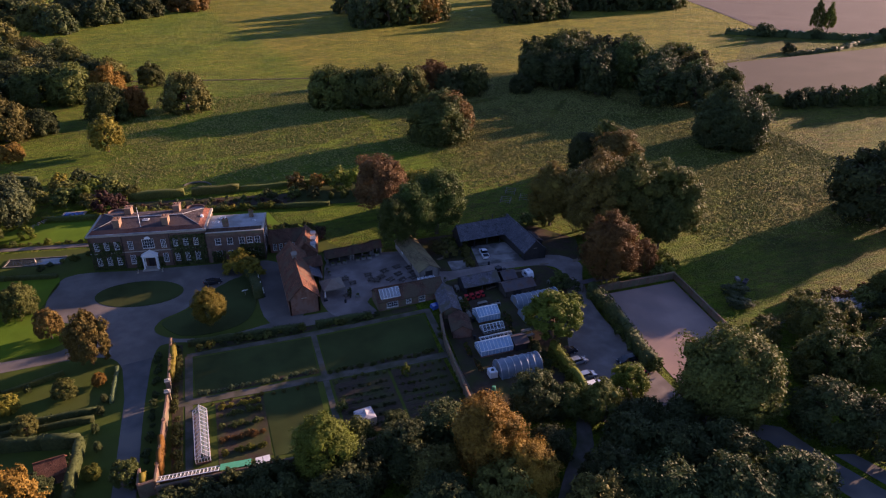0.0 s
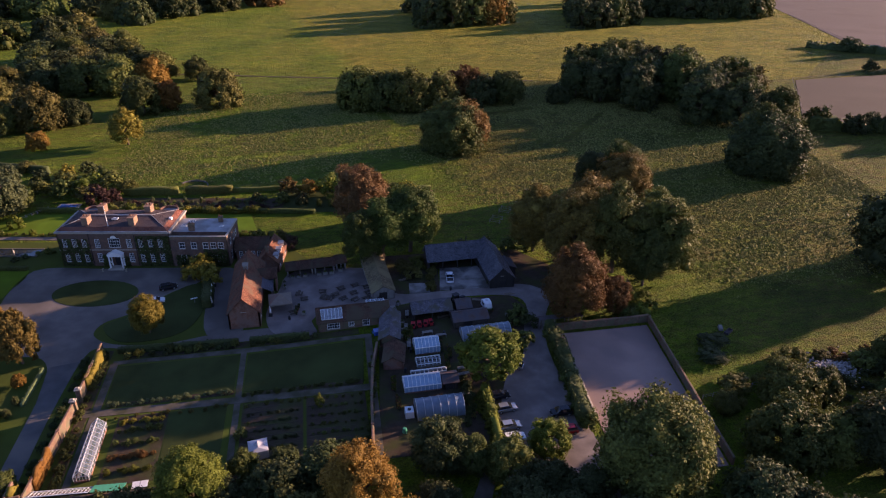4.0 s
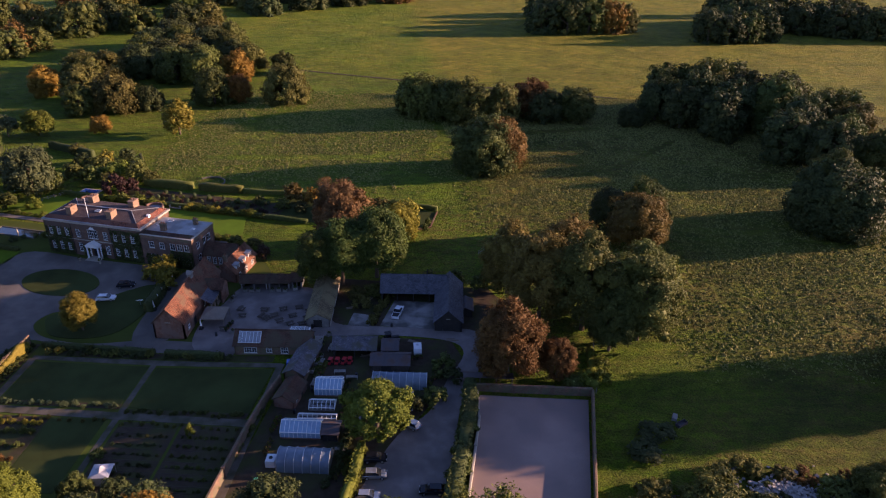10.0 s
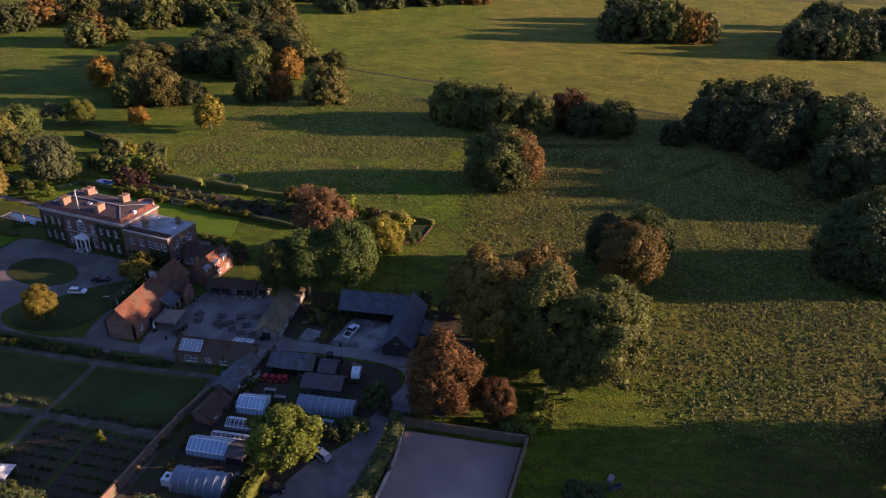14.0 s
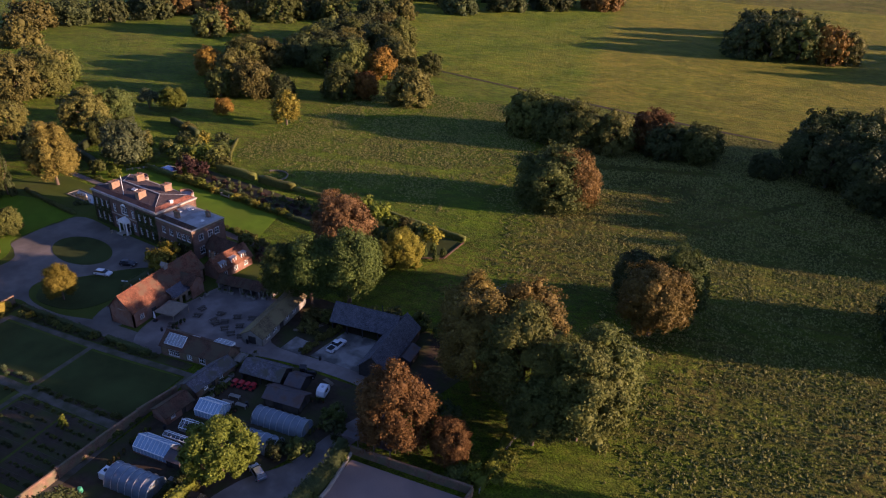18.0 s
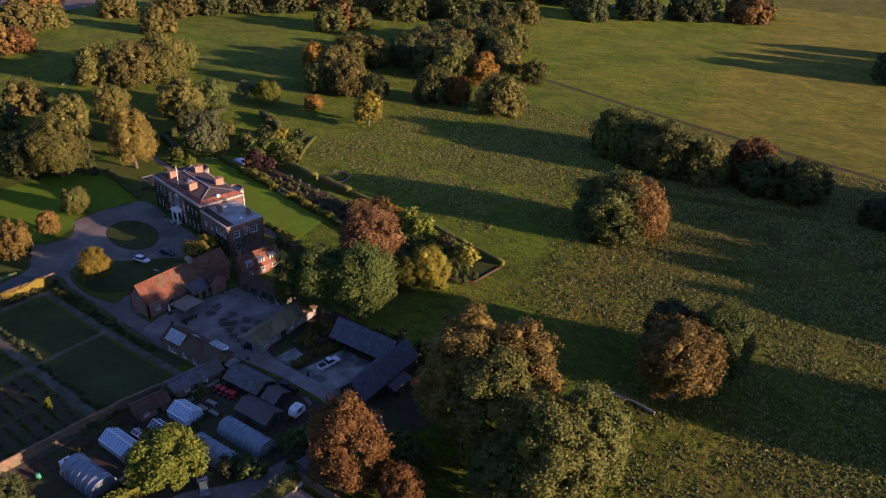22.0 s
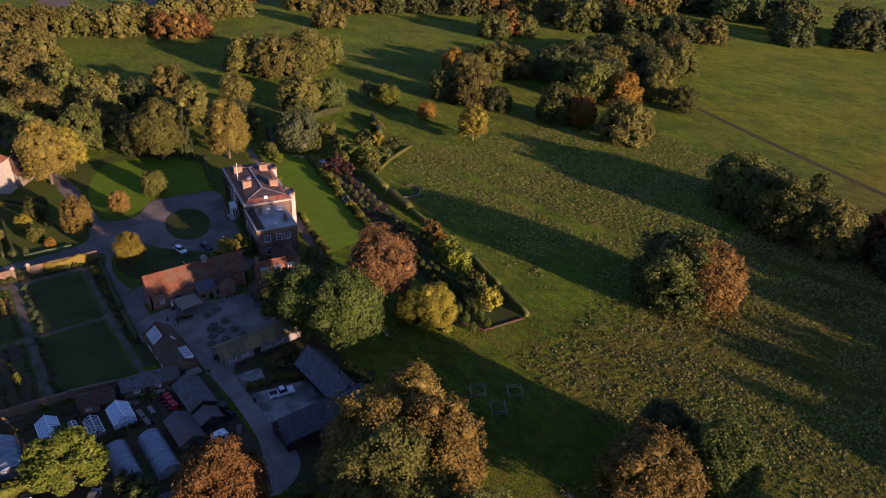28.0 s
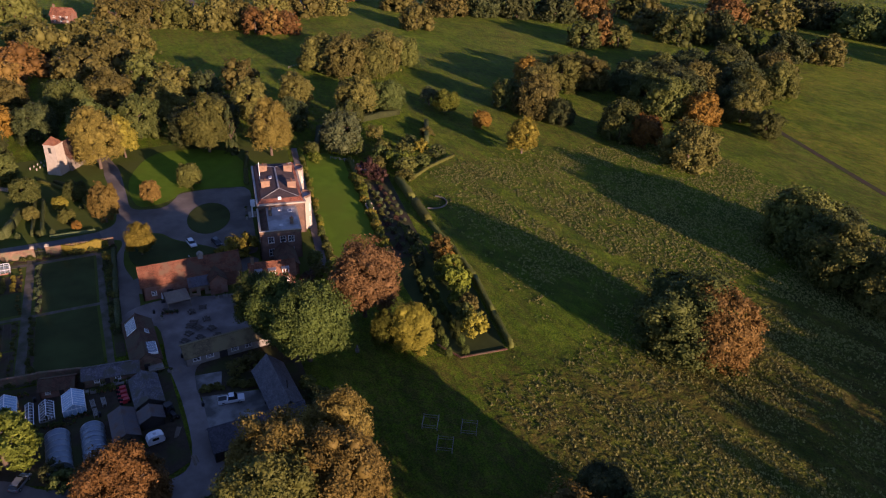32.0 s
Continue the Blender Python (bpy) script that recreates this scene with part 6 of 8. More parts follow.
# terrace borders and the parterre behind the house
for u0, v0, u1, v1, n, sz, gname, hs in ((-8, 34.2, 14, 34.6, 20, (0.8, 1.9), "lawn border", ["yellow", "olive", "bright", "bright"]), (20, 34.4, 48, 34.4, 24, (0.7, 1.7), "lawn border", ["bright", "olive", "yellow", "bright"]),
                                       (-2, 38, 50, 38.5, 26, (0.5, 1.1), "parterre", ["green", "purple", "olive", "silver"]), (-2, 41.5, 52, 42, 26, (0.5, 1.1), "parterre", ["green", "dark", "olive", "purple"]),
                                       (-30, 18.4, 30, 18.2, 30, (0.5, 1.2), "terrace border", ["green", "yellow", "olive", "bright"]), (30, 18.2, 52, 17.6, 12, (0.6, 1.4), "terrace border", ["green", "olive", "dark"]),
                                       (2, 14.8, 24, 14.8, 12, (0.4, 0.9), "terrace border", ["green", "yellow"]), (-16, 2, -3, 10, 7, (0.6, 1.3), "house border", ["olive", "green", "silver"])):
    a, b = house_xy(u0, v0), house_xy(u1, v1)
    planted(*a, *b, n, sz, gname, hs)
for k in range(10):
    for (xa, ya), (xb, yb) in (((31.3, 212.1), (65.7, 204.6)), ((36.4, 213.3), (66.3, 208.6))):
        shrub(xa + (xb - xa) * k / 9, ya + (yb - ya) * k / 9, 1.0, 2.7 + 0.3 * (k % 3), "deep", "clipped", "dark clipped yew dome in the topiary walk", "topiary", "topiary columns")
for i in range(8):
    for side in (0, 1):
        x, y = house_xy(8 + i * 5.2, 39.5 + side * 4.2)
        shrub(x, y, 0.6, 1.5, "silver", "clipped", "rounded clipped shrub in the terrace beds", "topiary", "clipped balls")
for x, y in ((-29.2, 125.2), (-29.6, 121.6), (-30, 116.4), (-44, 133.2), (-29, 111)):
    shrub(x, y, 0.8, 2.2, "dark", "clipped", "small clipped topiary cone by the drive", "topiary", "topiary cones")
# shrubs and small trees of the pleasure garden
for x, y, r, h, hue in ((-37, 224, 4.0, 7, "purple"), (-42, 229, 3.4, 5, "tan"), (-33, 227, 2.6, 4.5, "purple"), (-30, 235, 3.2, 4.5, "olive"), (-36, 238, 4.6, 6, "olive"), (-44, 238, 5.0, 6, "bright"), (-40, 246, 3.2, 4.5, "green"), (-52, 244, 4.0, 5.5, "olive"),
                        (-50, 234, 3.8, 6, "green"), (-58, 238, 3.6, 5, "olive"), (-54, 252, 3.0, 5, "yellow"), (-62, 250, 3.2, 4.5, "dark"), (-48, 256, 3.4, 4.5, "dark"), (-72, 240, 3.6, 6, "tan")):
    shrub(x, y, r, h, hue)
for x, y, r, h, hue in ((-70, 262, 3.2, 4, "tan"), (-66, 212, 3.0, 5, "green"), (-57, 211, 2.4, 4, "bright"), (-60, 228, 3.2, 6, "green"), (22, 223.4, 3.4, 6, "gold"), (28.5, 221.8, 3.0, 6, "orange"), (35, 220.0, 4.2, 7.5, "bright"), (40.5, 219.4, 3.6, 7, "lime"), (46.5, 216.8, 2.6, 4.5, "bright"), (50.8, 217.4, 2.8, 5, "tan"), (55.4, 214.6, 3.2, 5.5, "olive"), (60.2, 214.2, 3.4, 6, "yellow"),
                        (26, 214.6, 2.2, 4, "dark"), (20, 217, 2.4, 4, "green"), (12, 219, 2.2, 3.5, "dark")):
    shrub(x, y, r, h, hue)
tree(59.0, 198.4, 5.6, 12.4, "yellow", "near", "yellow-green tree beside the topiary walk", clear_stem=-0.12)
tree(55.2, 193.4, 3.8, 9.6, "bright", "near", "small green tree beside a yellowing one", clear_stem=-0.12)
shrub(13.8, 189.5, 2.4, 4.2, "olive")
shrub(20, 188.5, 2.4, 3.6, "tan")
shrub(23, 184.5, 2.0, 3.8, "purple")
for x, y, r, h in ((0.5, 174, 3.2, 5.4), (2.2, 170.5, 3.0, 5.2), (3.4, 167, 2.6, 4.6), (-1.8, 171, 2.8, 4.6)):
    shrub(x, y, r, h, "yellow", label="yellow-topped shrub in the bed before the house")
for x, y, r, h, hue in ((75, 136, 2.6, 4, "green"), (77, 133.5, 2.2, 3.4, "dark"), (73.8, 126.5, 2.6, 3.8, "green"), (70, 124.8, 2.2, 3.2, "dark"), (60, 166, 1.6, 2.4, "green"), (82, 172, 2.4, 4, "green"), (76, 173, 2.6, 4.2, "green"), (69, 173, 2.4, 3.6, "dark"), (88, 172, 3, 5, "green"),
                        (64, 172.5, 2.0, 3, "olive"), (54, 160, 2.4, 3, "tan"), (52, 164, 2.6, 3, "tan"), (56, 165.5, 2.4, 3.2, "olive"), (72.6, 153.5, 0.9, 1.5, "green"), (104, 135, 2.2, 3.6, "bright"), (101.5, 134, 2.2, 3.2, "green"), (107.5, 136, 2.2, 3, "bright"), (108.5, 141, 2.0, 2.6, "bright")):
    shrub(x, y, r, h, hue)
for x, y, r, h, hue in ((116, 121, 3.6, 1.6, "dark"), (113, 116, 3.4, 1.6, "dark"), (112, 106, 3, 2.4, "olive"), (143, 108, 3, 3.4, "olive"), (124, 108, 3, 4, "green"), (147, 100, 4, 5, "olive"), (136, 112, 2, 2, "tan"), (90, 148, 3, 4, "green"), (94, 147, 3, 3.6, "dark")):
    shrub(x, y, r, h, hue)

# ---- trees ----
def grove(rows, form, group, label="", stem=None):
    for x, y, r, h, hue in rows:
        tree(x, y, r, h, hue, form, label, clear_stem=stem, group=group)


# big trees by the yard
grove([(96, 158, 8.8, 25, "gold"), (106, 155.5, 9.8, 26.5, "olive"), (118, 152.5, 9.2, 23.5, "olive"), (103, 166.5, 8.8, 25, "gold"), (119.5, 161, 8.6, 21.5, "olive"), (89, 170.5, 7.0, 21, "gold"), (111, 147.5, 5.5, 17, "green")], "near", "beech clump", "tall parkland beech with thinning olive and tan crown")
tree(88.3, 136, 7.6, 19.8, "rust", "near", "rust-brown horse chestnut in autumn leaf beside the car park")
tree(98.6, 137.2, 4.1, 10.6, "rust", "near", "rust-brown chestnut in autumn leaf beside a wall")
tree(43.4, 193.0, 8.7, 21.2, "copper", "near", "copper beech with a dense red-brown crown", clear_stem=0.08)
grove([(55.4, 175.6, 9.2, 19.5, "deep"), (47.6, 171.0, 7.4, 19, "deep"), (42.2, 168.0, 6.0, 17.5, "deep")], "near", "lime trees", "dense green lime tree behind the yard", 0.13)
tree(63.8, 117.2, 7.4, 11.4, "bright", "open", "bright yellow-green walnut beside the polytunnels", clear_stem=0.08)
tree(83.0, 258.8, 13.4, 20.8, "green", "near", "wide oak alone in the pasture, turning olive and orange", clear_stem=-0.25)
tree(88.4, 262.0, 10.4, 20.0, "rust", "near", "rust-brown oak growing against a wider oak", clear_stem=-0.2)
tree(125, 194, 9.0, 19.2, "gold", "near", "orange autumn lime alone in the pasture", clear_stem=0.1)
tree(129.0, 206, 8.2, 19.2, "deep", "near", "dark green oak standing behind an orange tree")
tree(119.5, 206, 6.6, 16.5, "dark", "near", "small dark tree crowded between an oak and an orange lime")
tree(188.2, 217, 15, 21.5, "dark", "near", "broad dark green oak in the pasture", clear_stem=-0.25)
tree(186.5, 222, 8.2, 25, "olive", "near", "tall yellow-green lime above a dark oak")
tree(181.5, 143.5, 12.8, 24, "dark", "dome", "large dark oak at the pasture edge", clear_stem=-0.1)
tree(-8.2, 147.0, 4.1, 10.4, "yellow", "near", "rounded golden-yellow maple on the lawn island", clear_stem=0.04)
tree(-32.6, 139.6, 4.8, 13.6, "gold", "open", "orange autumn cherry beside the drive")
tree(-42.5, 153, 3.6, 8, "rust", "open", "small rust-red cherry on the lawn")
# parkland north of the house
grove([(53, 331, 12, 19, "olive"), (66, 326, 11, 18, "green"), (76, 322, 10.5, 20, "olive"), (90, 323, 9, 19, "tan"), (60, 340, 9, 17, "dark")], "dome", "north clump")
grove([(104, 335, 11, 17, "rust"), (110, 327, 9, 15, "dark"), (123, 329, 9.5, 17, "green"), (147, 323, 6.2, 9, "dark")], "dome", "north clump")
tree(62, 372, 4.2, 9, "green", "far")
grove([(-12.7, 349, 12, 18, "tan"), (-31, 413, 7.5, 13, "green"), (-46, 342, 10.5, 17, "green"), (-36, 347, 7.5, 15, "orange")], "dome", "park trees")
tree(-42, 290, 7.2, 16, "yellow", "tall", "tall yellowing lime in the park")
grove([(-106, 398, 13.7, 17, "dark"), (-83, 389, 13, 18, "green"), (-66, 386, 12.5, 19, "olive"), (-51, 392, 10, 17, "orange"), (-51, 419, 10, 15, "tan"), (-119, 478, 15, 19, "dark"), (-104, 500, 15, 18, "tan"), (-83, 480, 12, 19, "olive"),
       (-125, 454, 13, 17, "dark"), (-95, 430, 14, 18, "tan"), (-72, 445, 12, 18, "olive"), (-78, 408, 12, 18, "dark"), (-100, 412, 13, 18, "dark"), (-116, 424, 12, 18, "olive"), (-62, 426, 10, 17, "dark"), (-88, 456, 13, 19, "dark"), (-108, 462, 13, 18, "olive")], "dome", "north-west wood")
grove([(-127, 377, 11, 17, "tan"), (-116, 378, 10, 18, "tan"), (-97, 315, 7.2, 16, "green"), (-84, 322, 11, 18, "tan"), (-132, 350, 9, 15, "orange"), (-119, 361, 11, 20, "olive"), (-108, 340, 11, 17, "tan"), (-71, 328, 7, 11, "dark"), (-75, 290, 4.6, 8, "orange")], "dome", "park trees west")
tree(-98, 284, 7, 11, "bright", "open", "spreading yellow-green tree beyond the garden")
tree(-109, 281, 5, 9, "silver", "flat")
tree(-65, 224, 8.6, 17, "silver", "dome", "round silvery green tree at the garden corner")
grove([(-210, 441, 12, 19, "green"), (-205, 467, 10, 18, "olive"), (-216, 458, 12, 20, "rust"), (-211, 528, 20, 24, "green"), (-204, 556, 18, 24, "dark"), (-247, 532, 18, 22, "tan"), (-175, 549, 15, 20, "green"), (-150, 562, 16, 20, "dark"), (-140, 592, 15, 18, "tan")], "far", "far west wood")
grove([(-258, 667, 26, 24, "tan"), (-253, 718, 27, 25, "dark"), (-207, 723, 26, 25, "green"), (-160, 735, 26, 25, "dark"), (-110, 760, 25, 24, "dark"), (-60, 770, 25, 24, "dark"), (-10, 775, 22, 22, "rust"), (-52, 738, 20, 24, "dark"), (-84, 700, 20, 24, "dark"), (-128, 688, 20, 24, "tan"), (-112, 658, 17, 22, "dark"), (-18, 812, 22, 24, "dark"), (-260, 622, 20, 22, "rust"), (-295, 476, 18, 19, "dark"), (-295, 510, 18, 19, "rust"), (-300, 560, 20, 22, "green")], "far", "far north wood")
# far copses
grove([(126, 586, 14, 28, "dark"), (146, 588, 15, 30, "green"), (163, 592, 15, 30, "olive"), (181, 596, 14, 30, "orange"), (194, 600, 10, 24, "tan"), (155, 604, 14, 29, "dark"), (136, 600, 13, 28, "dark"), (132, 624, 14, 27, "dark"), (152, 632, 15, 27, "green"), (140, 656, 15, 27, "dark"), (164, 664, 15, 26, "tan"), (172, 628, 14, 28, "olive"), (130, 688, 15, 25, "dark"), (152, 704, 15, 25, "dark")], "far", "far copse")
grove([(246, 559, 12, 24, "dark"), (261, 560, 13, 24, "dark"), (277, 566, 13, 24, "green"), (293, 572, 11, 21, "dark"), (270, 575, 12, 22, "dark"), (254, 586, 13, 23, "dark"), (276, 598, 13, 23, "dark"), (262, 618, 13, 23, "dark"), (284, 630, 13, 22, "green")], "far", "far copse")
grove([(305, 628, 17, 26, "dark"), (330, 614, 17, 27, "dark"), (356, 602, 17, 27, "dark"), (382, 592, 16, 27, "dark"), (406, 586, 15, 25, "dark"), (424, 592, 12, 22, "olive"), (320, 650, 18, 26, "dark"), (350, 636, 18, 27, "dark"), (382, 622, 18, 26, "dark"), (410, 614, 16, 25, "green"), (300, 668, 18, 25, "dark"), (340, 672, 20, 25, "dark"), (384, 656, 20, 25, "dark"), (300, 710, 18, 24, "dark")], "far", "far wood")
# the long wood to the north-east
grove([(166, 345, 11, 26, "green"), (176, 330, 11, 26, "dark"), (186, 348, 12, 27, "olive"), (197, 334, 12, 27, "dark"), (200, 360, 12, 25, "green"), (205, 316, 11, 26, "green"), (218, 338, 11, 25, "olive"), (222, 308, 11, 24, "olive"), (208, 296, 10, 24, "dark"),
       (226, 292, 9.5, 23, "tan"), (196, 278, 10, 22, "dark"), (180, 306, 10, 22, "dark"), (168, 322, 9, 22, "dark"), (236, 322, 9, 21, "olive"), (216, 277, 10, 20, "green"), (187, 320, 11, 25, "dark"), (212, 328, 11, 26, "dark"), (190, 362, 11, 25, "green"), (176, 350, 11, 26, "green"), (230, 308, 10, 23, "green"), (205, 286, 9, 21, "dark"), (160, 334, 9, 22, "dark"), (208, 266, 10, 20, "dark"), (224, 266, 9, 18, "green")], "dome", "long wood")
# hedgerow by the stubble field
grove([(241, 262, 5.8, 10, "green"), (250, 250, 5.5, 9, "dark"), (258, 252, 5.5, 9, "dark"), (266, 248, 5.5, 10, "dark"), (275, 246, 5.5, 9, "green"), (284, 243, 6, 10, "green"), (294, 241, 8, 15, "olive"), (306, 240, 7, 11, "green"), (320, 238, 7, 11, "dark")], "far", "hedgerow trees")
hedge([(362, 440), (390, 410), (428, 376), (480, 364), (560, 355), (690, 350)], 6, 4.0, "dark", "overgrown field hedge between ploughed land and stubble", density=2, leaf=(0.6, 1.3), wob=0.4)
hedge([(236, 260), (262, 250), (290, 242), (330, 237), (420, 232), (600, 225)], 6, 4.5, "green", "overgrown hedgerow along the stubble field", density=2, leaf=(0.6, 1.3), wob=0.4)
hedge([(338, 352), (380, 356), (425, 372)], 3, 2.2, "dark", "thin field hedge at the head of the stubble", density=2, leaf=(0.5, 1.0), wob=0.5)
grove([(347, 361, 5, 6, "dark"), (380, 421, 8, 8, "dark"), (404, 398, 7, 7, "dark"), (440, 374, 8, 8, "dark")], "far", "field hedge")
grove([(424, 420, 5.5, 24, "olive"), (431, 416, 5, 22, "bright")], "tall", "poplars")
# west of the house
tree(-76.5, 140.4, 8.4, 24.5, "gold", "near", "tall golden-brown autumn beech near the church")
tree(-84.5, 149, 5.6, 17, "yellow", "tall", "yellow lime beside a taller beech")
tree(-80, 177.5, 9.0, 23, "olive", "near", "tall olive-green lime west of the house")
tree(-51, 166, 4.4, 9, "olive", "dome", "small rounded tree on the shaded lawn")
tree(-76, 185, 3.6, 19, "dark", "cone", "slender dark conifer among limes")
tree(-69, 198, 8.2, 24.4, "gold", "near", "golden-orange lime at the house corner")
grove([(-121, 222, 7.5, 18, "tan"), (-113, 200, 8, 19, "tan"), (-108, 246, 10, 17, "tan"), (-106, 259, 8, 15, "green"), (-88, 235, 6, 12, "green"), (-95, 213, 7, 14, "dark"), (-90, 172, 8, 17, "dark"), (-98, 185, 8, 18, "dark")], "dome", "garden trees")
grove([(-75, 109, 7.5, 13, "green"), (-113, 121, 8, 16, "dark"), (-100, 140, 9, 18, "green"), (-104, 156, 9, 18, "green"), (-126, 168, 11, 16, "tan"), (-143, 149, 10, 18, "tan"), (-137, 132, 10, 16, "green"), (-148, 110, 9, 16, "tan"), (-120, 105, 9, 15, "orange"), (-95, 105, 8, 15, "dark"), (-110, 90, 9, 15, "yellow")], "dome", "church trees")
grove([(-154, 163, 9, 18, "olive"), (-145, 188, 8, 16, "dark"), (-159, 206, 9, 15, "tan"), (-153, 174, 11, 16, "tan"), (-184, 139, 15, 18, "tan"), (-206, 113, 14, 16, "rust"), (-230, 125, 15, 19, "tan"), (-209, 153, 14, 18, "tan"), (-240, 166, 13, 17, "tan"), (-261, 147, 16, 14, "tan"), (-269, 117, 15, 15, "olive"), (-180, 165, 11, 15, "olive"), (-175, 105, 13, 16, "rust"), (-200, 85, 13, 16, "tan")], "far", "village trees")
grove([(-348, 107, 16, 17, "olive"), (-316, 163, 15, 18, "tan"), (-311, 181, 15, 18, "tan"), (-307, 197, 15, 17, "olive"), (-294, 218, 16, 18, "tan"), (-293, 234, 13, 17, "tan"), (-274, 239, 9, 17, "rust"), (-270, 249, 9, 17, "rust"), (-269, 258, 9, 17, "rust"), (-329, 286, 16, 19, "tan"), (-330, 308, 12, 14, "tan"), (-326, 262, 14, 17, "tan")], "far", "western wood")
grove([(-274, 348, 13, 17, "tan"), (-323, 395, 18, 17, "tan"), (-321, 424, 18, 17, "dark"), (-310, 450, 16, 17, "dark"), (-345, 365, 16, 17, "tan"), (-390, 330, 18, 18, "rust")], "far", "western wood edge")
grove([(-180, 251, 12, 18, "tan"), (-167, 262, 13.5, 20, "tan"), (-178, 283, 13.5, 20, "tan"), (-182, 299, 9.5, 17, "olive"), (-163, 275, 11, 18, "olive")], "dome", "chestnut clump")
# along the south side
tree(9, 91, 6.0, 14.4, "bright", "near", "bright green tree above the kitchen garden wall")
tree(35.2, 84.0, 6.2, 18.0, "orange", "near", "large golden-orange chestnut beside the lane")
tree(40.0, 77.5, 5.0, 11.5, "orange", "near", "orange autumn chestnut beside a larger one")
tree(84, 84, 10.5, 18, "olive", "near", "broad olive-green oak beside the car park")
grove([(22, 90, 6.2, 9, "dark"), (14, 88, 5, 8, "dark"), (30, 93, 5.5, 9, "dark"), (26, 84, 5.5, 8, "tan"), (49.5, 95, 5.4, 10, "dark"), (55, 93.5, 3.6, 7, "green"), (61, 91, 4.6, 7.5, "olive"), (69.5, 95, 4, 7, "bright"), (66, 84, 6.2, 7, "dark"), (72, 82, 5, 7, "dark"), (35, 76, 6, 9, "tan"), (25, 76, 6, 9, "dark"), (16, 98.5, 3.2, 5, "green"), (23, 98, 3.2, 5, "dark"), (47, 84, 4.2, 7, "dark"), (61, 80, 6, 8, "dark"), (53, 74, 5.5, 8, "dark"), (67, 75, 6.5, 9, "dark"), (75, 72, 6.5, 9, "dark"), (59, 68, 7, 9, "dark"), (70, 64, 8, 10, "dark"), (80, 62, 7, 10, "dark"), (48, 68, 6, 9, "tan"), (10, 84, 6, 8, "dark"), (0, 88, 6, 7, "dark"), (-10, 86, 6, 7, "dark")], "dome", "south belt")
grove([(120, 99.5, 6.4, 9, "olive"), (127, 100, 4.5, 7, "green"), (110, 86, 7.6, 12, "green"), (131, 88, 6, 9, "green"), (127, 82, 8, 14, "dark"), (107, 100, 2.6, 3, "olive"), (120, 86, 6, 8, "olive"), (150, 108, 5, 7, "olive"), (141, 96, 4.5, 6, "green"), (98, 74, 7, 12, "dark"), (104, 66, 7, 12, "dark")], "dome", "south-east trees")
grove([(-41, 97, 7, 11, "orange"), (-37, 101, 3, 6, "dark"), (-29.3, 104, 1.8, 3, "bright"), (-36.7, 129, 2.8, 4.6, "olive"), (-41.9, 119.6, 2.6, 4.6, "tan"), (-46.5, 127.5, 2.6, 4.6, "yellow"), (-30.6, 131.5, 1.7, 3.0, "orange"), (-23.5, 101, 3, 5, "green"), (-52, 132, 4, 7, "green"), (-55, 118, 5, 9, "green")], "open", "orchard trees")
# two oaks added out of view, only to shade the car park and nursery
tree(222, 149.5, 10, 36, "dark", "dome", "added unseen tall oak that shades the car park and nursery")
tree(224, 158, 9, 36, "dark", "dome", "added unseen tall oak that shades the car park and nursery")



# ---- glasshouses and tunnels ----
def glasshouse(m, length, width, eave, ridge, label, frame_mat=None, base=0.4, bays=8, base_mat=None, glass=None):
    """Ridge along x. White bars, panes one by one, on a low wall."""
    t = thing("greenhouse", m, label, "greenhouse")
    fm = frame_mat or WHITE
    part("plinth", Geo().box((0, 0, -0.1), (length, 0.2, base)).box((0, width - 0.2, -0.1), (length, width, base)).box((0, 0.2, -0.1), (0.2, width - 0.2, base)).box((length - 0.2, 0.2, -0.1), (length, width - 0.2, base)), base_mat or BRICK, t)
    w2 = width / 2
    part("ridge_bar", Geo().box((0, w2 - 0.06, ridge - 0.05), (length, w2 + 0.06, ridge + 0.09)), fm, t)
    for y in (0.0, width):
        part("eave_bar", Geo().box((0, y - 0.06, eave - 0.06), (length, y + 0.06, eave + 0.06)), fm, t)
    for i in range(bays + 1):
        x = length * i / bays
        r = 0.045
        g = Geo().tube((x, 0, base), (x, 0, eave), r, n=4).tube((x, width, base), (x, width, eave), r, n=4).tube((x, 0, eave), (x, w2, ridge), r, n=4).tube((x, width, eave), (x, w2, ridge), r, n=4)
        if i in (0, bays):
            for k in range(1, 5):
                y = width * k / 5
                zt = eave + (ridge - eave) * (1 - abs(y - w2) / w2)
                g.tube((x, y, base), (x, y, zt), 0.03, n=4)
            g.tube((x, 0, eave), (x, width, eave), 0.04, n=4)
        part("glazing_bar", g, fm, t)
        if i < bays:
            x1 = length * (i + 1) / bays
            for ya, za, yb, zb in ((0, eave, w2, ridge), (width, eave, w2, ridge), (0, base, 0, eave), (width, base, width, eave)):
                d = 0.02
                part("pane", Geo().add([(x + d, ya, za), (x1 - d, ya, za), (x1 - d, yb, zb), (x + d, yb, zb)], [(0, 1, 2, 3)]), glass or GHGLASS, t)
    for x in (0.0, length):
        part("pane", Geo().add([(x, 0.03, base), (x, width - 0.03, base), (x, width - 0.03, eave), (x, w2, ridge - 0.05), (x, 0.03, eave)], [(0, 1, 2, 3, 4)]), glass or GHGLASS, t)
    part("bench", Geo().box((0.4, 0.4, 0.7), (length - 0.4, width * 0.36, 0.78)).box((0.4, width * 0.64, 0.7), (length - 0.4, width - 0.4, 0.78)), GREYWOOD, t)
    return t


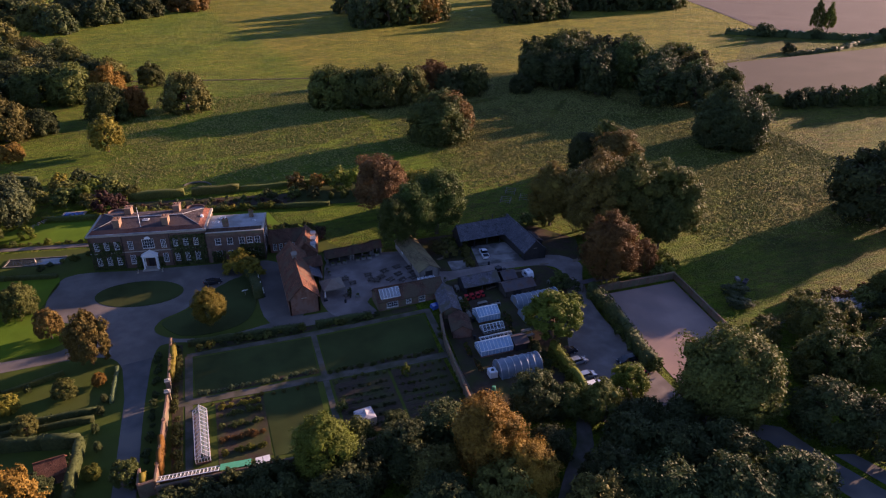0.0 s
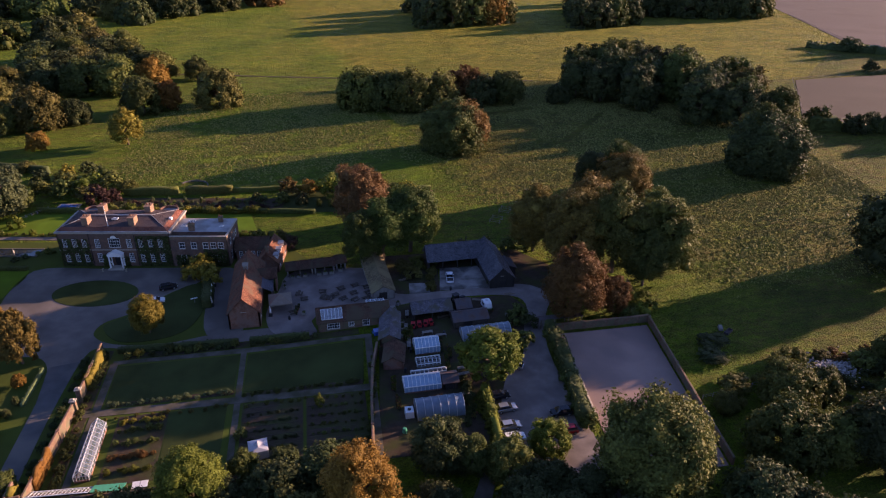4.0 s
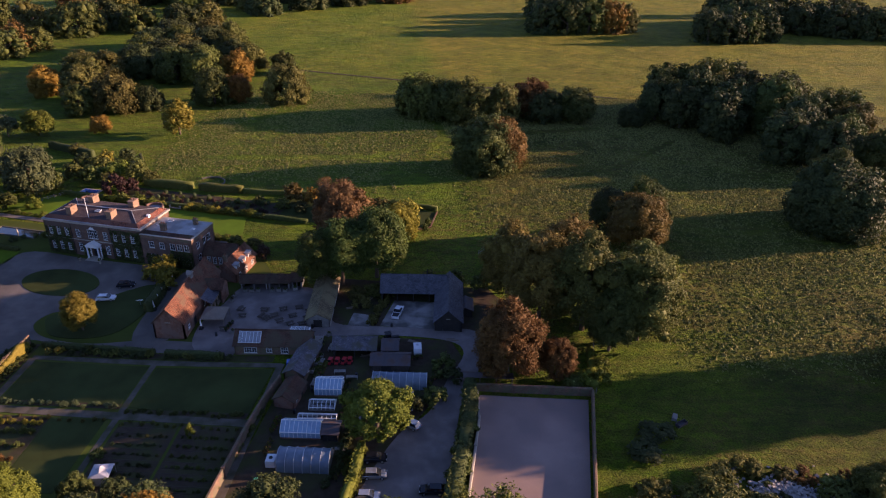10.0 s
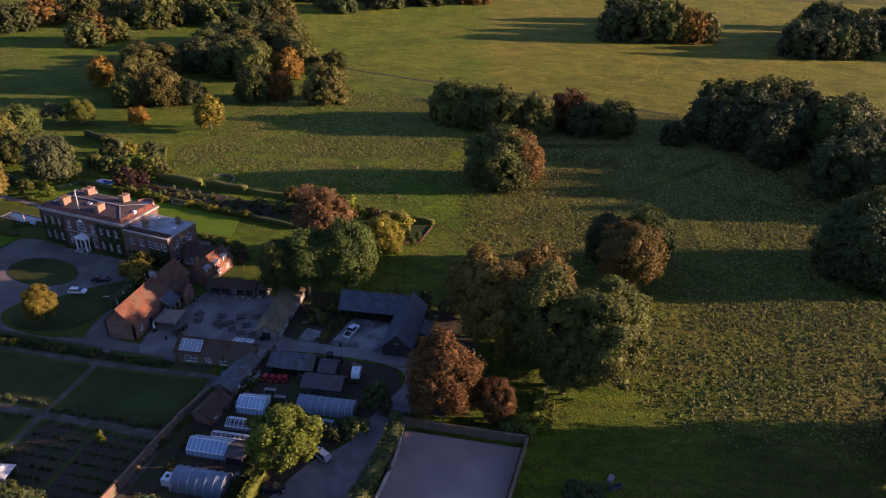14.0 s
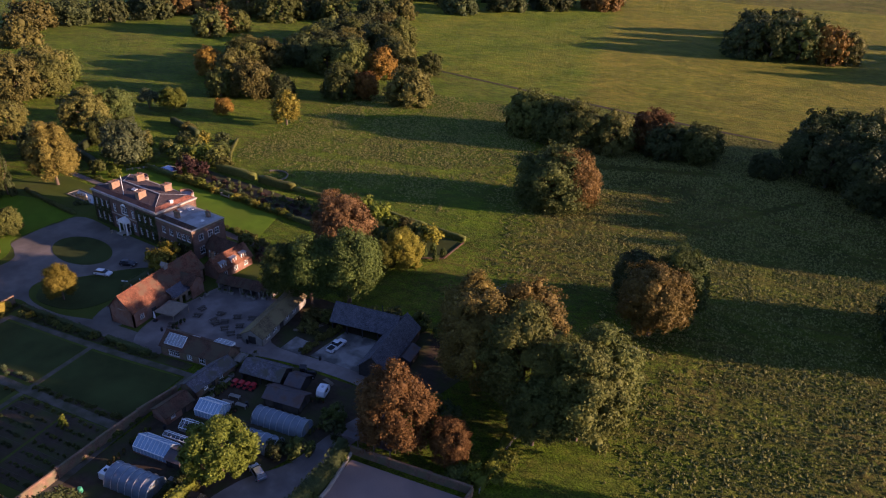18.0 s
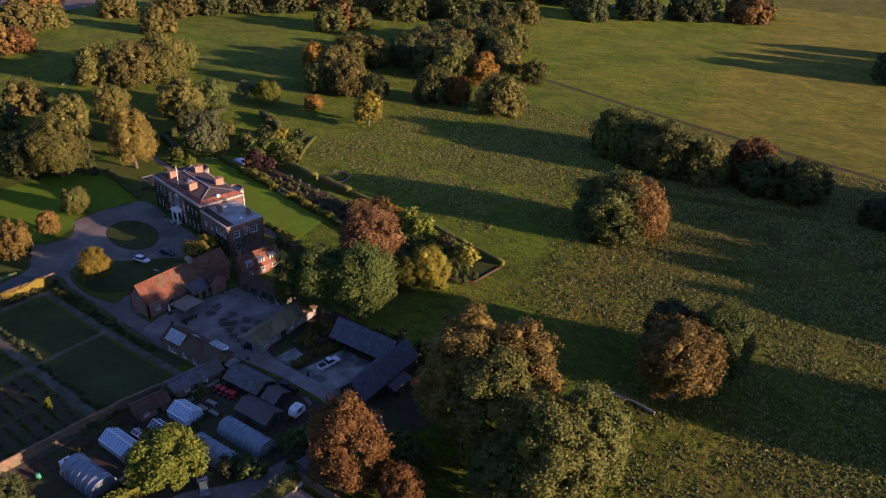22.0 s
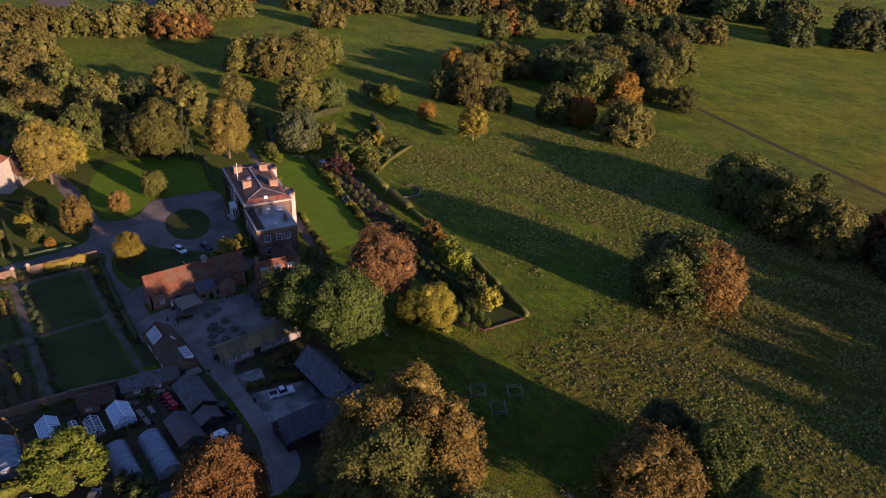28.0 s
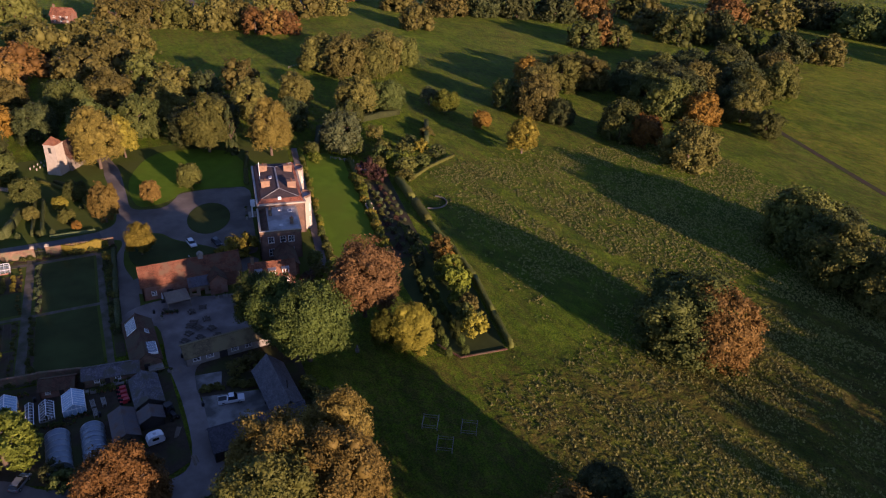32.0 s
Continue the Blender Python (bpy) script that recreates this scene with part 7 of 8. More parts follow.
def polytunnel(m, length, width, height, label, hoops=6):
    t = thing("polytunnel", m, label, "polytunnel")
    n = 14
    prof = [(width / 2 - width / 2 * math.cos(math.pi * k / n), height * math.sin(math.pi * k / n) ** 0.8) for k in range(n + 1)]
    for i in range(hoops):
        x0, x1 = length * i / hoops, length * (i + 1) / hoops
        v, f = [], []
        for x in (x0 + 0.02, (x0 + x1) / 2, x1 - 0.02):
            sag = 0.97 if 0.1 < x - x0 < x1 - x0 - 0.1 else 1.0
            v += [(x, width / 2 + (y - width / 2) * sag, z * sag) for y, z in prof]
        k = n + 1
        for a in range(2):
            for j in range(n):
                f.append((a * k + j, a * k + j + 1, (a + 1) * k + j + 1, (a + 1) * k + j))
        part("cover", Geo().add(v, f), FILM, t, "cloudy polythene cover", True)
    for i in range(hoops + 1):
        x = length * i / hoops
        g = Geo()
        for (y0, z0), (y1, z1) in zip(prof, prof[1:]):
            g.tube((x, width / 2 + (y0 - width / 2) * 1.012, z0 * 1.012), (x, width / 2 + (y1 - width / 2) * 1.012, z1 * 1.012), 0.05, n=5)
        part("hoop", g, GALV, t)
    for x in (0.0, length):
        part("end_sheet", Geo().add([(x, y, z) for y, z in prof], [tuple(range(n + 1))]), FILM, t)
        part("end_door", Geo().box((x - 0.04, width / 2 - 0.6, 0), (x + 0.04, width / 2 + 0.6, height * 0.78)), GREYWOOD, t)
    for y in (0.5, width - 1.6):
        part("crop_bed", Geo().box((0.5, y, 0), (length - 0.5, y + 1.1, 0.35)), LEAF["green"], t)
    return t


glasshouse(at(-9.9, 101.6, 91), 13.6, 2.5, 1.4, 2.6, "pale-framed greenhouse standing in the kitchen garden", GREYPAINT, bays=12)
glasshouse(at(49.9, 126.6, 2), 5.3, 4.0, 1.9, 3.1, "white-framed greenhouse with whitened panes in the nursery", bays=7, glass=WHITEGLASS)
glasshouse(at(49.6, 122.4, 2), 5.0, 2.6, 0.9, 1.8, "low glazed frame house in the nursery", bays=6, base_mat=GREYWOOD)
glasshouse(at(46.0, 114.8, 1), 7.4, 3.8, 1.6, 2.9, "white-framed greenhouse beside a dark shed", bays=9, glass=WHITEGLASS)
glasshouse(at(48.0, 119.9, 2), 7.4, 1.4, 0.5, 0.9, "long low cold frame between greenhouses", bays=8, base=0.3, base_mat=GREYWOOD)
polytunnel(at(47.4, 106.6, 1), 9.2, 5.0, 2.9, "large polytunnel with cloudy plastic over steel hoops", 6)
polytunnel(at(60.9, 129.4, 2), 11.0, 4.2, 2.4, "long polytunnel with cloudy plastic over steel hoops", 8)
polytunnel(at(60.2, 123.4, 2), 9.4, 4.3, 2.4, "polytunnel with cloudy plastic over steel hoops", 6)
gable_range("dark_shed", at(53.9, 114.6, 1), 2.8, 3.4, 1.9, 2.6, TIMBER, RUSTTIN, "small dark shed beside a greenhouse", "shed", doors=[("s", 0.9, 1.0, 1.7)])
hut = thing("water_tank", at(45.2, 107.6), "square white plastic tank beside a polytunnel", "tank")
part("tank", Geo().box((0, 0, 0.1), (1.7, 2.0, 1.5), taper=0.05), CARWHITE, hut)
part("lid", Geo().tube((0.85, 1.0, 1.5), (0.85, 1.0, 1.62), 0.35, n=12), IRON, hut)
# lean-to glass along the south wall
lean = thing("lean_to_greenhouse", at(-18.6, 97.0, -3.2), "white slatted lean-to greenhouse on the kitchen garden wall", "greenhouse")
part("front", Geo().box((0, 2.3, 0), (10, 2.42, 0.7)), BRICK, lean)
for i in range(17):
    x = i * 0.625
    part("glazing_bar", Geo().tube((x, 0.1, 2.35), (x, 2.36, 1.35), 0.06, n=4).tube((x, 2.36, 0.7), (x, 2.36, 1.35), 0.05, n=4), GREYPAINT, lean)
    if i < 16:
        part("pane", Geo().add([(x + 0.05, 0.1, 2.33), (x + 0.57, 0.1, 2.33), (x + 0.57, 2.36, 1.33), (x + 0.05, 2.36, 1.33)], [(0, 1, 2, 3)]), GHGLASS, lean)
part("rail", Geo().box((0, 2.3, 1.3), (10, 2.42, 1.42)).box((0, 0.1, 2.3), (10, 0.24, 2.44)), GREYPAINT, lean)
net = thing("netted_frame", at(-8.4, 96.6, -3.2), "fruit frame covered with bright green netting", "frame")
part("net", Geo().slab([(0, 0.1, 2.2), (5.2, 0.1, 2.2), (5.2, 2.4, 1.5), (0, 2.4, 1.5)], 0.03), GREENNET, net)
for x in (0.1, 2.6, 5.1):
    part("post", Geo().tube((x, 2.3, -0.1), (x, 2.3, 1.5), 0.05).tube((x, 0.15, -0.1), (x, 0.15, 2.2), 0.05), WOOD, net)
frame_low = thing("cold_frame", at(-2.4, 98.2, 2), "white wooden cold frames below the wall", "frame")
for i in range(2):
    part("light", Geo().box((i * 1.3, 0, 0.45), (i * 1.3 + 1.2, 1.4, 0.53)), WHITE, frame_low, m=pose(0, 0, 0, 6))
part("box", Geo().box((0, 0.02, -0.1), (2.5, 0.1, 0.45)).box((0, 1.3, -0.1), (2.5, 1.38, 0.55)), GREYWOOD, frame_low)

# ---- tents, parasols ----
tent = thing("garden_tent", at(18.2, 103.2, 8), "small pale grey canopy tent in the kitchen garden", "tent")
part("canopy", Geo().add([(-1.7, -1.7, 2.0), (1.7, -1.7, 2.0), (1.7, 1.7, 2.0), (-1.7, 1.7, 2.0), (0, 0, 3.1), (0, -0.9, 2.45), (0.9, 0, 2.45), (0, 0.9, 2.45), (-0.9, 0, 2.45)],
                         [(0, 1, 5), (1, 6, 5), (1, 2, 6), (2, 7, 6), (2, 3, 7), (3, 8, 7), (3, 0, 8), (0, 5, 8), (5, 6, 4), (6, 7, 4), (7, 8, 4), (8, 5, 4)]), GREYCANVAS, tent)
for x, y in ((-1.65, -1.65), (1.65, -1.65), (1.65, 1.65), (-1.65, 1.65)):
    part("pole", Geo().tube((x, y, -0.1), (x, y, 2.0), 0.04), GALV, tent)
part("side_cloth", Geo().box((-1.68, -1.7, 0.2), (1.68, -1.68, 2.0)).box((-1.7, -1.65, 0.2), (-1.68, 1.65, 2.0)), GREYCANVAS, tent)
gaz = thing("canvas_gazebo", at(20.9, 152.4, 4), "large square canvas gazebo over tables beside the stables", "gazebo")
part("canopy", Geo().add([(-2.7, -2.7, 2.5), (2.7, -2.7, 2.5), (2.7, 2.7, 2.5), (-2.7, 2.7, 2.5), (0, 0, 3.9), (-2.7, -2.7, 2.25), (2.7, -2.7, 2.25), (2.7, 2.7, 2.25), (-2.7, 2.7, 2.25)],
                         [(0, 1, 4), (1, 2, 4), (2, 3, 4), (3, 0, 4), (5, 6, 1, 0), (6, 7, 2, 1), (7, 8, 3, 2), (8, 5, 0, 3)]), CANVAS, gaz)
for x, y in ((-2.6, -2.6), (2.6, -2.6), (2.6, 2.6), (-2.6, 2.6)):
    part("post", Geo().tube((x, y, -0.1), (x, y, 2.5), 0.07), WOOD, gaz)
parasol = thing("closed_parasol", at(4.5, 156.4), "closed white parasol in a dark square base", "parasol", "closed parasols")
part("cover", Geo().tube((0, 0, 1.0), (0, 0, 2.7), 0.26, 0.05, 10), WHITE, parasol)
part("pole", Geo().tube((0, 0, 0.2), (0, 0, 2.8), 0.035), GREYWOOD, parasol)
part("base", Geo().box((-0.5, -0.5, -0.1), (0.5, 0.5, 0.35), taper=0.08), IRON, parasol)
for x, y in ((4.2, 159.6), (4.0, 162.7), (4.0, 166.0), (4.2, 168.8)):
    copy_thing(parasol, at(x, y))
copy_thing(parasol, at(18.6, 149.2))

# ---- yard furniture ----
bench = thing("picnic_table", at(31, 157.5), "weathered wooden picnic table with fixed benches", "table", "picnic tables")
for i in range(5):
    part("top_board", Geo().box((-0.95, -0.36 + i * 0.147, 0.72), (0.95, -0.225 + i * 0.147, 0.76)), DARKWOOD, bench)
for y in (-0.75, 0.75):
    for k in (-0.14, 0.02):
        part("seat_board", Geo().box((-0.95, y + k, 0.42), (0.95, y + k + 0.13, 0.46)), DARKWOOD, bench)
for x in (-0.65, 0.65):
    part("leg_frame", Geo().tube((x, -0.3, 0.72), (x, -0.7, -0.06), 0.05, n=4).tube((x, 0.3, 0.72), (x, 0.7, -0.06), 0.05, n=4).box((x - 0.04, -0.85, 0.34), (x + 0.04, 0.85, 0.42)), DARKWOOD, bench)
for x, y, r in ((34, 155.2, 30), (35.4, 158, 25), (38.4, 155.0, 28), (35.8, 152.8, 35), (39, 158.8, 20), (32.6, 153.6, 60), (42, 154.2, 25), (41.4, 151.6, 28), (38.6, 151.6, 40), (41.8, 157.2, 15), (31.2, 154.6, 70), (26.4, 154.8, 10), (25.2, 157.6, 80), (23.8, 149.2, 20)):
    copy_thing(bench, at(x, y, r))
crate = thing("plant_crate", at(23, 165.8), "pale wooden crate of plants outside the stalls", "crate", "crates")
part("crate", Geo().box((0, 0, 0), (1.1, 0.7, 0.7)), GREYWOOD, crate)
part("plant", CROWNS["shrub"][1], None, crate, m=Matrix.LocRotScale((0.55, 0.35, 0.85), None, (0.5, 0.34, 0.32)))
for i, (x, y, r) in enumerate(((24.6, 166, 5), (26.2, 166.2, -4), (29.8, 166.3, 3), (31.4, 166.5, 8), (33, 166.4, 0), (35.4, 167.2, 10), (21.8, 163, 80), (22, 161, 85), (25.8, 147.6, 5), (48.6, 146.6, 60), (48.0, 133.5, 80), (48.4, 136, 84), (48.9, 138.4, 80), (49.4, 131.6, 80))):
    copy_thing(crate, at(x, y, r))
sign = thing("finger_post", at(0.2, 158.4, 20), "small pale wooden signpost with two blank arms", "sign")
part("post", Geo().box((-0.06, -0.06, -0.1), (0.06, 0.06, 1.7)), GREYWOOD, sign)
part("arm", Geo().box((0.06, -0.03, 1.3), (0.8, 0.03, 1.55)), WHITE, sign)
part("arm", Geo().box((-0.8, -0.03, 1.35), (-0.06, 0.03, 1.6)), WHITE, sign)


# ---- vehicles ----
def car(x, y, rot, paint, label, long=4.3, wide=1.78, high=1.48, kind="hatch", group="parked cars"):
    t = thing("car" if kind != "pickup" else "pickup_truck", at(x, y, rot, 0.06), label, "car" if kind != "pickup" else "truck", group)
    h = high
    if kind == "pickup":
        low = [(0, 0.45), (0.05, 0.95), (1.9, 1.02), (1.95, 1.05), (3.6, 1.05), (4.0, 1.02), (long - 0.1, 0.92), (long, 0.55), (long - 0.1, 0.35), (0.1, 0.35)]
        roof = [(1.95, 1.04), (2.1, h), (3.2, h), (3.85, 1.04)]
    else:
        low = [(0, 0.5), (0.06, 0.85), (0.3, 0.93), (long * 0.7, 0.95), (long - 0.25, 0.78), (long, 0.55), (long - 0.06, 0.3), (0.1, 0.3)]
        roof = [(0.16, 0.92), (0.55, h - 0.08), (1.0, h), (long * 0.52, h), (long * 0.58, h - 0.05), (long * 0.76, 0.94)]
    w = wide / 2
    g = Geo()
    n = len(low)
    k = 0.93
    g.add([(px - long / 2, -w * (1 if 0.4 < pz < 0.9 else k), pz) for px, pz in low] + [(px - long / 2, w * (1 if 0.4 < pz < 0.9 else k), pz) for px, pz in low],
          [tuple(range(n)), tuple(range(2 * n - 1, n - 1, -1))] + [((i + 1) % n, i, n + i, n + (i + 1) % n) for i in range(n)])
    body = part("body", g, paint, t)
    n = len(roof)
    w0, w1 = w * 0.92, w * 0.74
    z0 = roof[0][1]
    wid = [w0 + (w1 - w0) * (pz - z0) / (h - z0) for _, pz in roof]
    cab = Geo().add([(px - long / 2, -q, pz) for (px, pz), q in zip(roof, wid)] + [(px - long / 2, q, pz) for (px, pz), q in zip(roof, wid)],
                    [tuple(range(n)), tuple(range(2 * n - 1, n - 1, -1))] + [((i + 1) % n, i, n + i, n + (i + 1) % n) for i in range(n)])
    part("glasshouse", cab, CARGLASS, t, "dark tinted windows")
    top = [p for p in roof if p[1] > h - 0.1]
    part("roof", Geo().box((top[0][0] - long / 2 + 0.05, -w1, h - 0.03), (top[-1][0] - long / 2, w1, h + 0.025), taper=0.03), paint, t)
    if kind == "pickup":
        part("load_bed", Geo().box((-long / 2 + 0.12, -w * 0.82, 1.03), (-long / 2 + 1.75, w * 0.82, 1.05)), IRON, t, "dark load bed liner")
        for sy in (-0.88, 0.88):
            part("bed_side", Geo().box((-long / 2 + 0.06, w * (sy - 0.05), 1.0), (-long / 2 + 1.85, w * (sy + 0.05), 1.2)), paint, t)
    for sx in (0.19, 0.8):
        for sy in (-1, 1):
            x0 = long * sx - long / 2
            wh = part("wheel", Geo().tube((x0, sy * (w - 0.2), 0.31), (x0, sy * (w + 0.01), 0.31), 0.33, n=16), RUBBER, t)
            part("rim", Geo().tube((x0, sy * (w + 0.005), 0.31), (x0, sy * (w + 0.025), 0.31), 0.21, n=12), GALV, wh)
    for sy in (-1, 1):
        part("headlight", Geo().box((long / 2 - 0.14, sy * w * 0.72 - 0.18, 0.62), (long / 2 - 0.02, sy * w * 0.72 + 0.18, 0.74)), LAMPGLASS, t)
        part("tail_light", Geo().box((-long / 2 - 0.01, sy * w * 0.8 - 0.1, 0.66), (-long / 2 + 0.1, sy * w * 0.8 + 0.1, 0.84)), REDPAINT, t)
        part("mirror", Geo().box((long * 0.18, sy * w - 0.02, 0.92), (long * 0.18 + 0.14, sy * (w + 0.17) + 0.0, 1.06)), paint, t)
    return t


car(63.0, 157.0, 82, CARWHITE, "white pickup truck parked on the concrete apron", 5.2, 1.85, 1.75, "pickup")
car(64.7, 106.8, 5, CARSILVER, "silver hatchback parked against the hedge")
car(64.2, 101.9, 3, CARSILVER, "pale blue-silver car parked against the hedge", 4.2)
car(64.0, 98.7, 2, CARWHITE, "white saloon car parked against the hedge", 4.5, 1.8, 1.42)
car(64.2, 110.6, 6, CARBLACK, "black car parked under the hedge")
car(74.8, 104.0, 182, CARBLACK, "black car parked beside the car park hedge")
car(74.3, 98.9, 182, CARRED, "red car parked at the lane side", 4.1)
car(69.6, 119.6, 150, CARSILVER, "pale silver car beside the walnut tree")
car(-9.2, 160.2, 10, CARWHITE, "white saloon parked at the edge of the forecourt", 4.5, 1.8, 1.42)
car(-7.2, 166.8, 12, CARBLACK, "black car parked on the gravel forecourt", 4.4)
van = thing("caravan", at(69.0, 142.0, 98) @ Matrix.Diagonal((0.85, 0.85, 0.95, 1)), "small rounded white caravan on the grass", "caravan")
part("body", Geo().prism([(-1.7, 0.5), (-1.9, 1.2), (-1.5, 2.1), (-0.9, 2.4), (0.9, 2.4), (1.6, 2.0), (1.9, 1.2), (1.7, 0.5)], -1.0, 1.0), CARWHITE, van)
for y in (-1.02, 0.99):
    part("window", Geo().box((-0.8, y, 1.35), (0.6, y + 0.03, 1.95)), CARGLASS, van)
for y in (-0.9, 0.75):
    part("wheel", Geo().tube((0, y, 0.3), (0, y + 0.16, 0.3), 0.3, n=14), RUBBER, van)
part("hitch", Geo().tube((1.7, 0, 0.5), (2.9, 0, 0.45), 0.06), IRON, van)
part("roof_hatch", Geo().box((-0.4, -0.3, 2.4), (0.3, 0.3, 2.5), taper=0.05), GREYCANVAS, van)
tractor = thing("tractor", at(62.6, 145.4, 20), "dark old tractor standing behind the implement shed", "tractor")
part("bonnet", Geo().box((0.3, -0.4, 0.8), (2.1, 0.4, 1.5), taper=0.06), IRON, tractor)
part("cab", Geo().box((-1.1, -0.75, 1.0), (0.3, 0.75, 2.5), taper=0.15), CARGLASS, tractor)
part("cab_roof", Geo().box((-1.15, -0.7, 2.5), (0.3, 0.7, 2.62)), IRON, tractor)
for x, y, r in ((-0.6, -0.95, 0.8), (-0.6, 0.6, 0.8), (1.7, -0.8, 0.45), (1.7, 0.55, 0.45)):
    w = part("wheel", Geo().tube((x, y, r - 0.05), (x, y + 0.32, r - 0.05), r, n=18), RUBBER, tractor)
    part("hub", Geo().tube((x, y - 0.02, r - 0.05), (x, y + 0.34, r - 0.05), r * 0.45, n=12), GALV, w)
mower = thing("ride_on_mower", at(50.8, 137.0, 84), "red ride-on mower in front of the implement shed", "mower", "mowers")
part("body", Geo().box((0, -0.5, 0.3), (1.3, 0.5, 0.95), taper=0.08), REDPAINT, mower)
part("seat", Geo().box((-0.4, -0.3, 0.75), (0.05, 0.3, 0.85)).box((-0.45, -0.3, 0.85), (-0.35, 0.3, 1.25)), RUBBER, mower)
part("deck", Geo().box((-0.6, -0.6, 0.15), (1.2, 0.6, 0.34)), REDPAINT, mower)
part("wheel_arm", Geo().tube((0.1, 0, 0.9), (-0.1, 0, 1.15), 0.03), IRON, mower)
for x in (-0.4, 1.05):
    for y in (-0.62, 0.42):
        part("wheel", Geo().tube((x, y, 0.24), (x, y + 0.2, 0.24), 0.28, n=12), RUBBER, mower)
for x, y, r in ((52.3, 137.1, 88), (53.7, 137.2, 80), (55.0, 137.4, 92)):
    copy_thing(mower, at(x, y, r))
trailer = thing("flat_trailer", at(46.9, 144.6, 95), "small grey flat trailer parked by the shop", "trailer")
part("bed", Geo().box((-1.5, -0.9, 0.6), (1.5, 0.9, 0.72)), GREYWOOD, trailer)
for y in (-0.9, 0.85):
    part("side_board", Geo().box((-1.5, y, 0.72), (1.5, y + 0.05, 1.05)), GREYWOOD, trailer)
for y in (-1.0, 0.82):
    part("wheel", Geo().tube((0, y, 0.33), (0, y + 0.18, 0.33), 0.33, n=14), RUBBER, trailer)
part("drawbar", Geo().tube((1.5, 0, 0.55), (2.5, 0, 0.5), 0.05), IRON, trailer)
skiff = thing("upturned_boat", at(61.9, 142.0, 60), "pale upturned dinghy lying on the grass", "boat")
part("hull", Geo().add([(-1.6, 0, 0.05), (-1.2, -0.6, 0.0), (1.0, -0.65, 0.0), (1.2, 0, 0.0), (1.0, 0.65, 0.0), (-1.2, 0.6, 0.0), (-1.1, 0, 0.42), (0.9, 0, 0.45)],
                       [(0, 1, 6), (1, 2, 7, 6), (2, 3, 7), (3, 4, 7), (4, 5, 6, 7), (5, 0, 6)]), CARWHITE, skiff)

# ---- park and garden details ----
def rail_square(x, y, rot, s=3.0):
    t = thing("tree_guard", at(x, y, rot), "square of pale post-and-rail fencing round a sapling", "fence", "sapling guards")
    c = [(-s / 2, -s / 2), (s / 2, -s / 2), (s / 2, s / 2), (-s / 2, s / 2)]
    for px, py in c:
        part("post", Geo().box((px - 0.07, py - 0.07, -0.2), (px + 0.07, py + 0.07, 1.3)), GREYWOOD, t)
    for i in range(4):
        a, b = c[i], c[(i + 1) % 4]
        for z in (0.5, 1.1):
            part("rail", Geo().tube((*a, z), (*b, z), 0.05, n=4), GREYWOOD, t)
    part("sapling", Geo().tube((0, 0, -0.1), (0.05, 0, 1.6), 0.03, 0.01), BARK, t)


for x, y in ((83.8, 191.6), (88.2, 198.0), (90.4, 191.6)):
    rail_square(x, y, 58)


def post_fence(path, label, gap=3.0, mat=None, h=1.1, rails=(0.5, 0.95)):
    t = thing("fence", pose(0, 0, 0), label, "fence")
    for (x0, y0), (x1, y1) in zip(path, path[1:]):
        ln = math.hypot(x1 - x0, y1 - y0)
        k = max(1, round(ln / gap))
        pts = [Vector((x0 + (x1 - x0) * i / k, y0 + (y1 - y0) * i / k, 0)) for i in range(k + 1)]
        for p in pts:
            p.z = float(gz(p.x, p.y))
            part("post", Geo().box((p.x - 0.07, p.y - 0.07, p.z - 0.2), (p.x + 0.07, p.y + 0.07, p.z + h)), mat or GREYWOOD, t)
        for a, b in zip(pts, pts[1:]):
            for z in rails:
                part("rail", Geo().tube(a + Vector((0, 0, z)), b + Vector((0, 0, z)), 0.045, n=4), mat or GREYWOOD, t)


fallen = thing("fallen_tree", at(114.2, 187.6, -4) @ Matrix.Scale(0.72, 4), "pale fallen tree trunk with bare broken limbs in the grass", "tree")
part("trunk", Geo().tube((0, 0, 0.35), (7, 0.4, 0.4), 0.22, 0.34).tube((7, 0.4, 0.4), (14, -0.2, 0.45), 0.34, 0.46), GREYWOOD, fallen)
for i in range(9):
    part("limb", Geo().tube((0.8 + i * 0.75, 0.1, 0.4), (-1.2 + i * 0.7, (-1) ** i * (1.2 + 0.2 * (i % 3)), 0.3 + 0.35 * (i % 3)), 0.1, 0.03, 6), GREYWOOD, fallen)
post_fence([(104, 103.5), (118, 105.6)], "short pale rail fence at the field corner", 2.5)
post_fence([(106.2, 132.4), (106.8, 141), (108, 150)], "pale post-and-rail fence at the field edge", 2.4)
post_fence([(-52, 224), (-58, 217)], "low garden rail beside the hedge", 2.0)
post_fence([(-205, 262), (-186, 236)], "old rail fence across the far pasture", 6.0)
post_fence([(240, 266), (290, 350), (330, 352)], "wooden field boundary fence beside stubble", 10.0)
post_fence([(405, 455), (452, 590)], "field boundary fence on the far rise", 12.0)
sheet("track_park", [(-100, 452), (-29, 427), (34.7, 406.5), (110, 385), (150, 375), (150, 372.5), (110, 382), (34.2, 403.5), (-30, 424), (-101, 449)], SOIL, 0.08, "worn earth track along the park fence", 8)
steps = thing("garden_steps", house_xy and pose(*house_xy(17.2, 34.0), 0, 0, 0, -9.8), "pale stone garden steps between low piers", "steps")
for i in range(4):
    part("step", Geo().box((-1.6, i * 0.4, 0), (1.6, i * 0.4 + 0.42, 0.16 + i * 0.16)), STONE, steps)
for x in (-1.95, 1.6):
    part("cheek_wall", Geo().box((x, -0.2, 0), (x + 0.35, 2.0, 0.95)), STONE, steps)
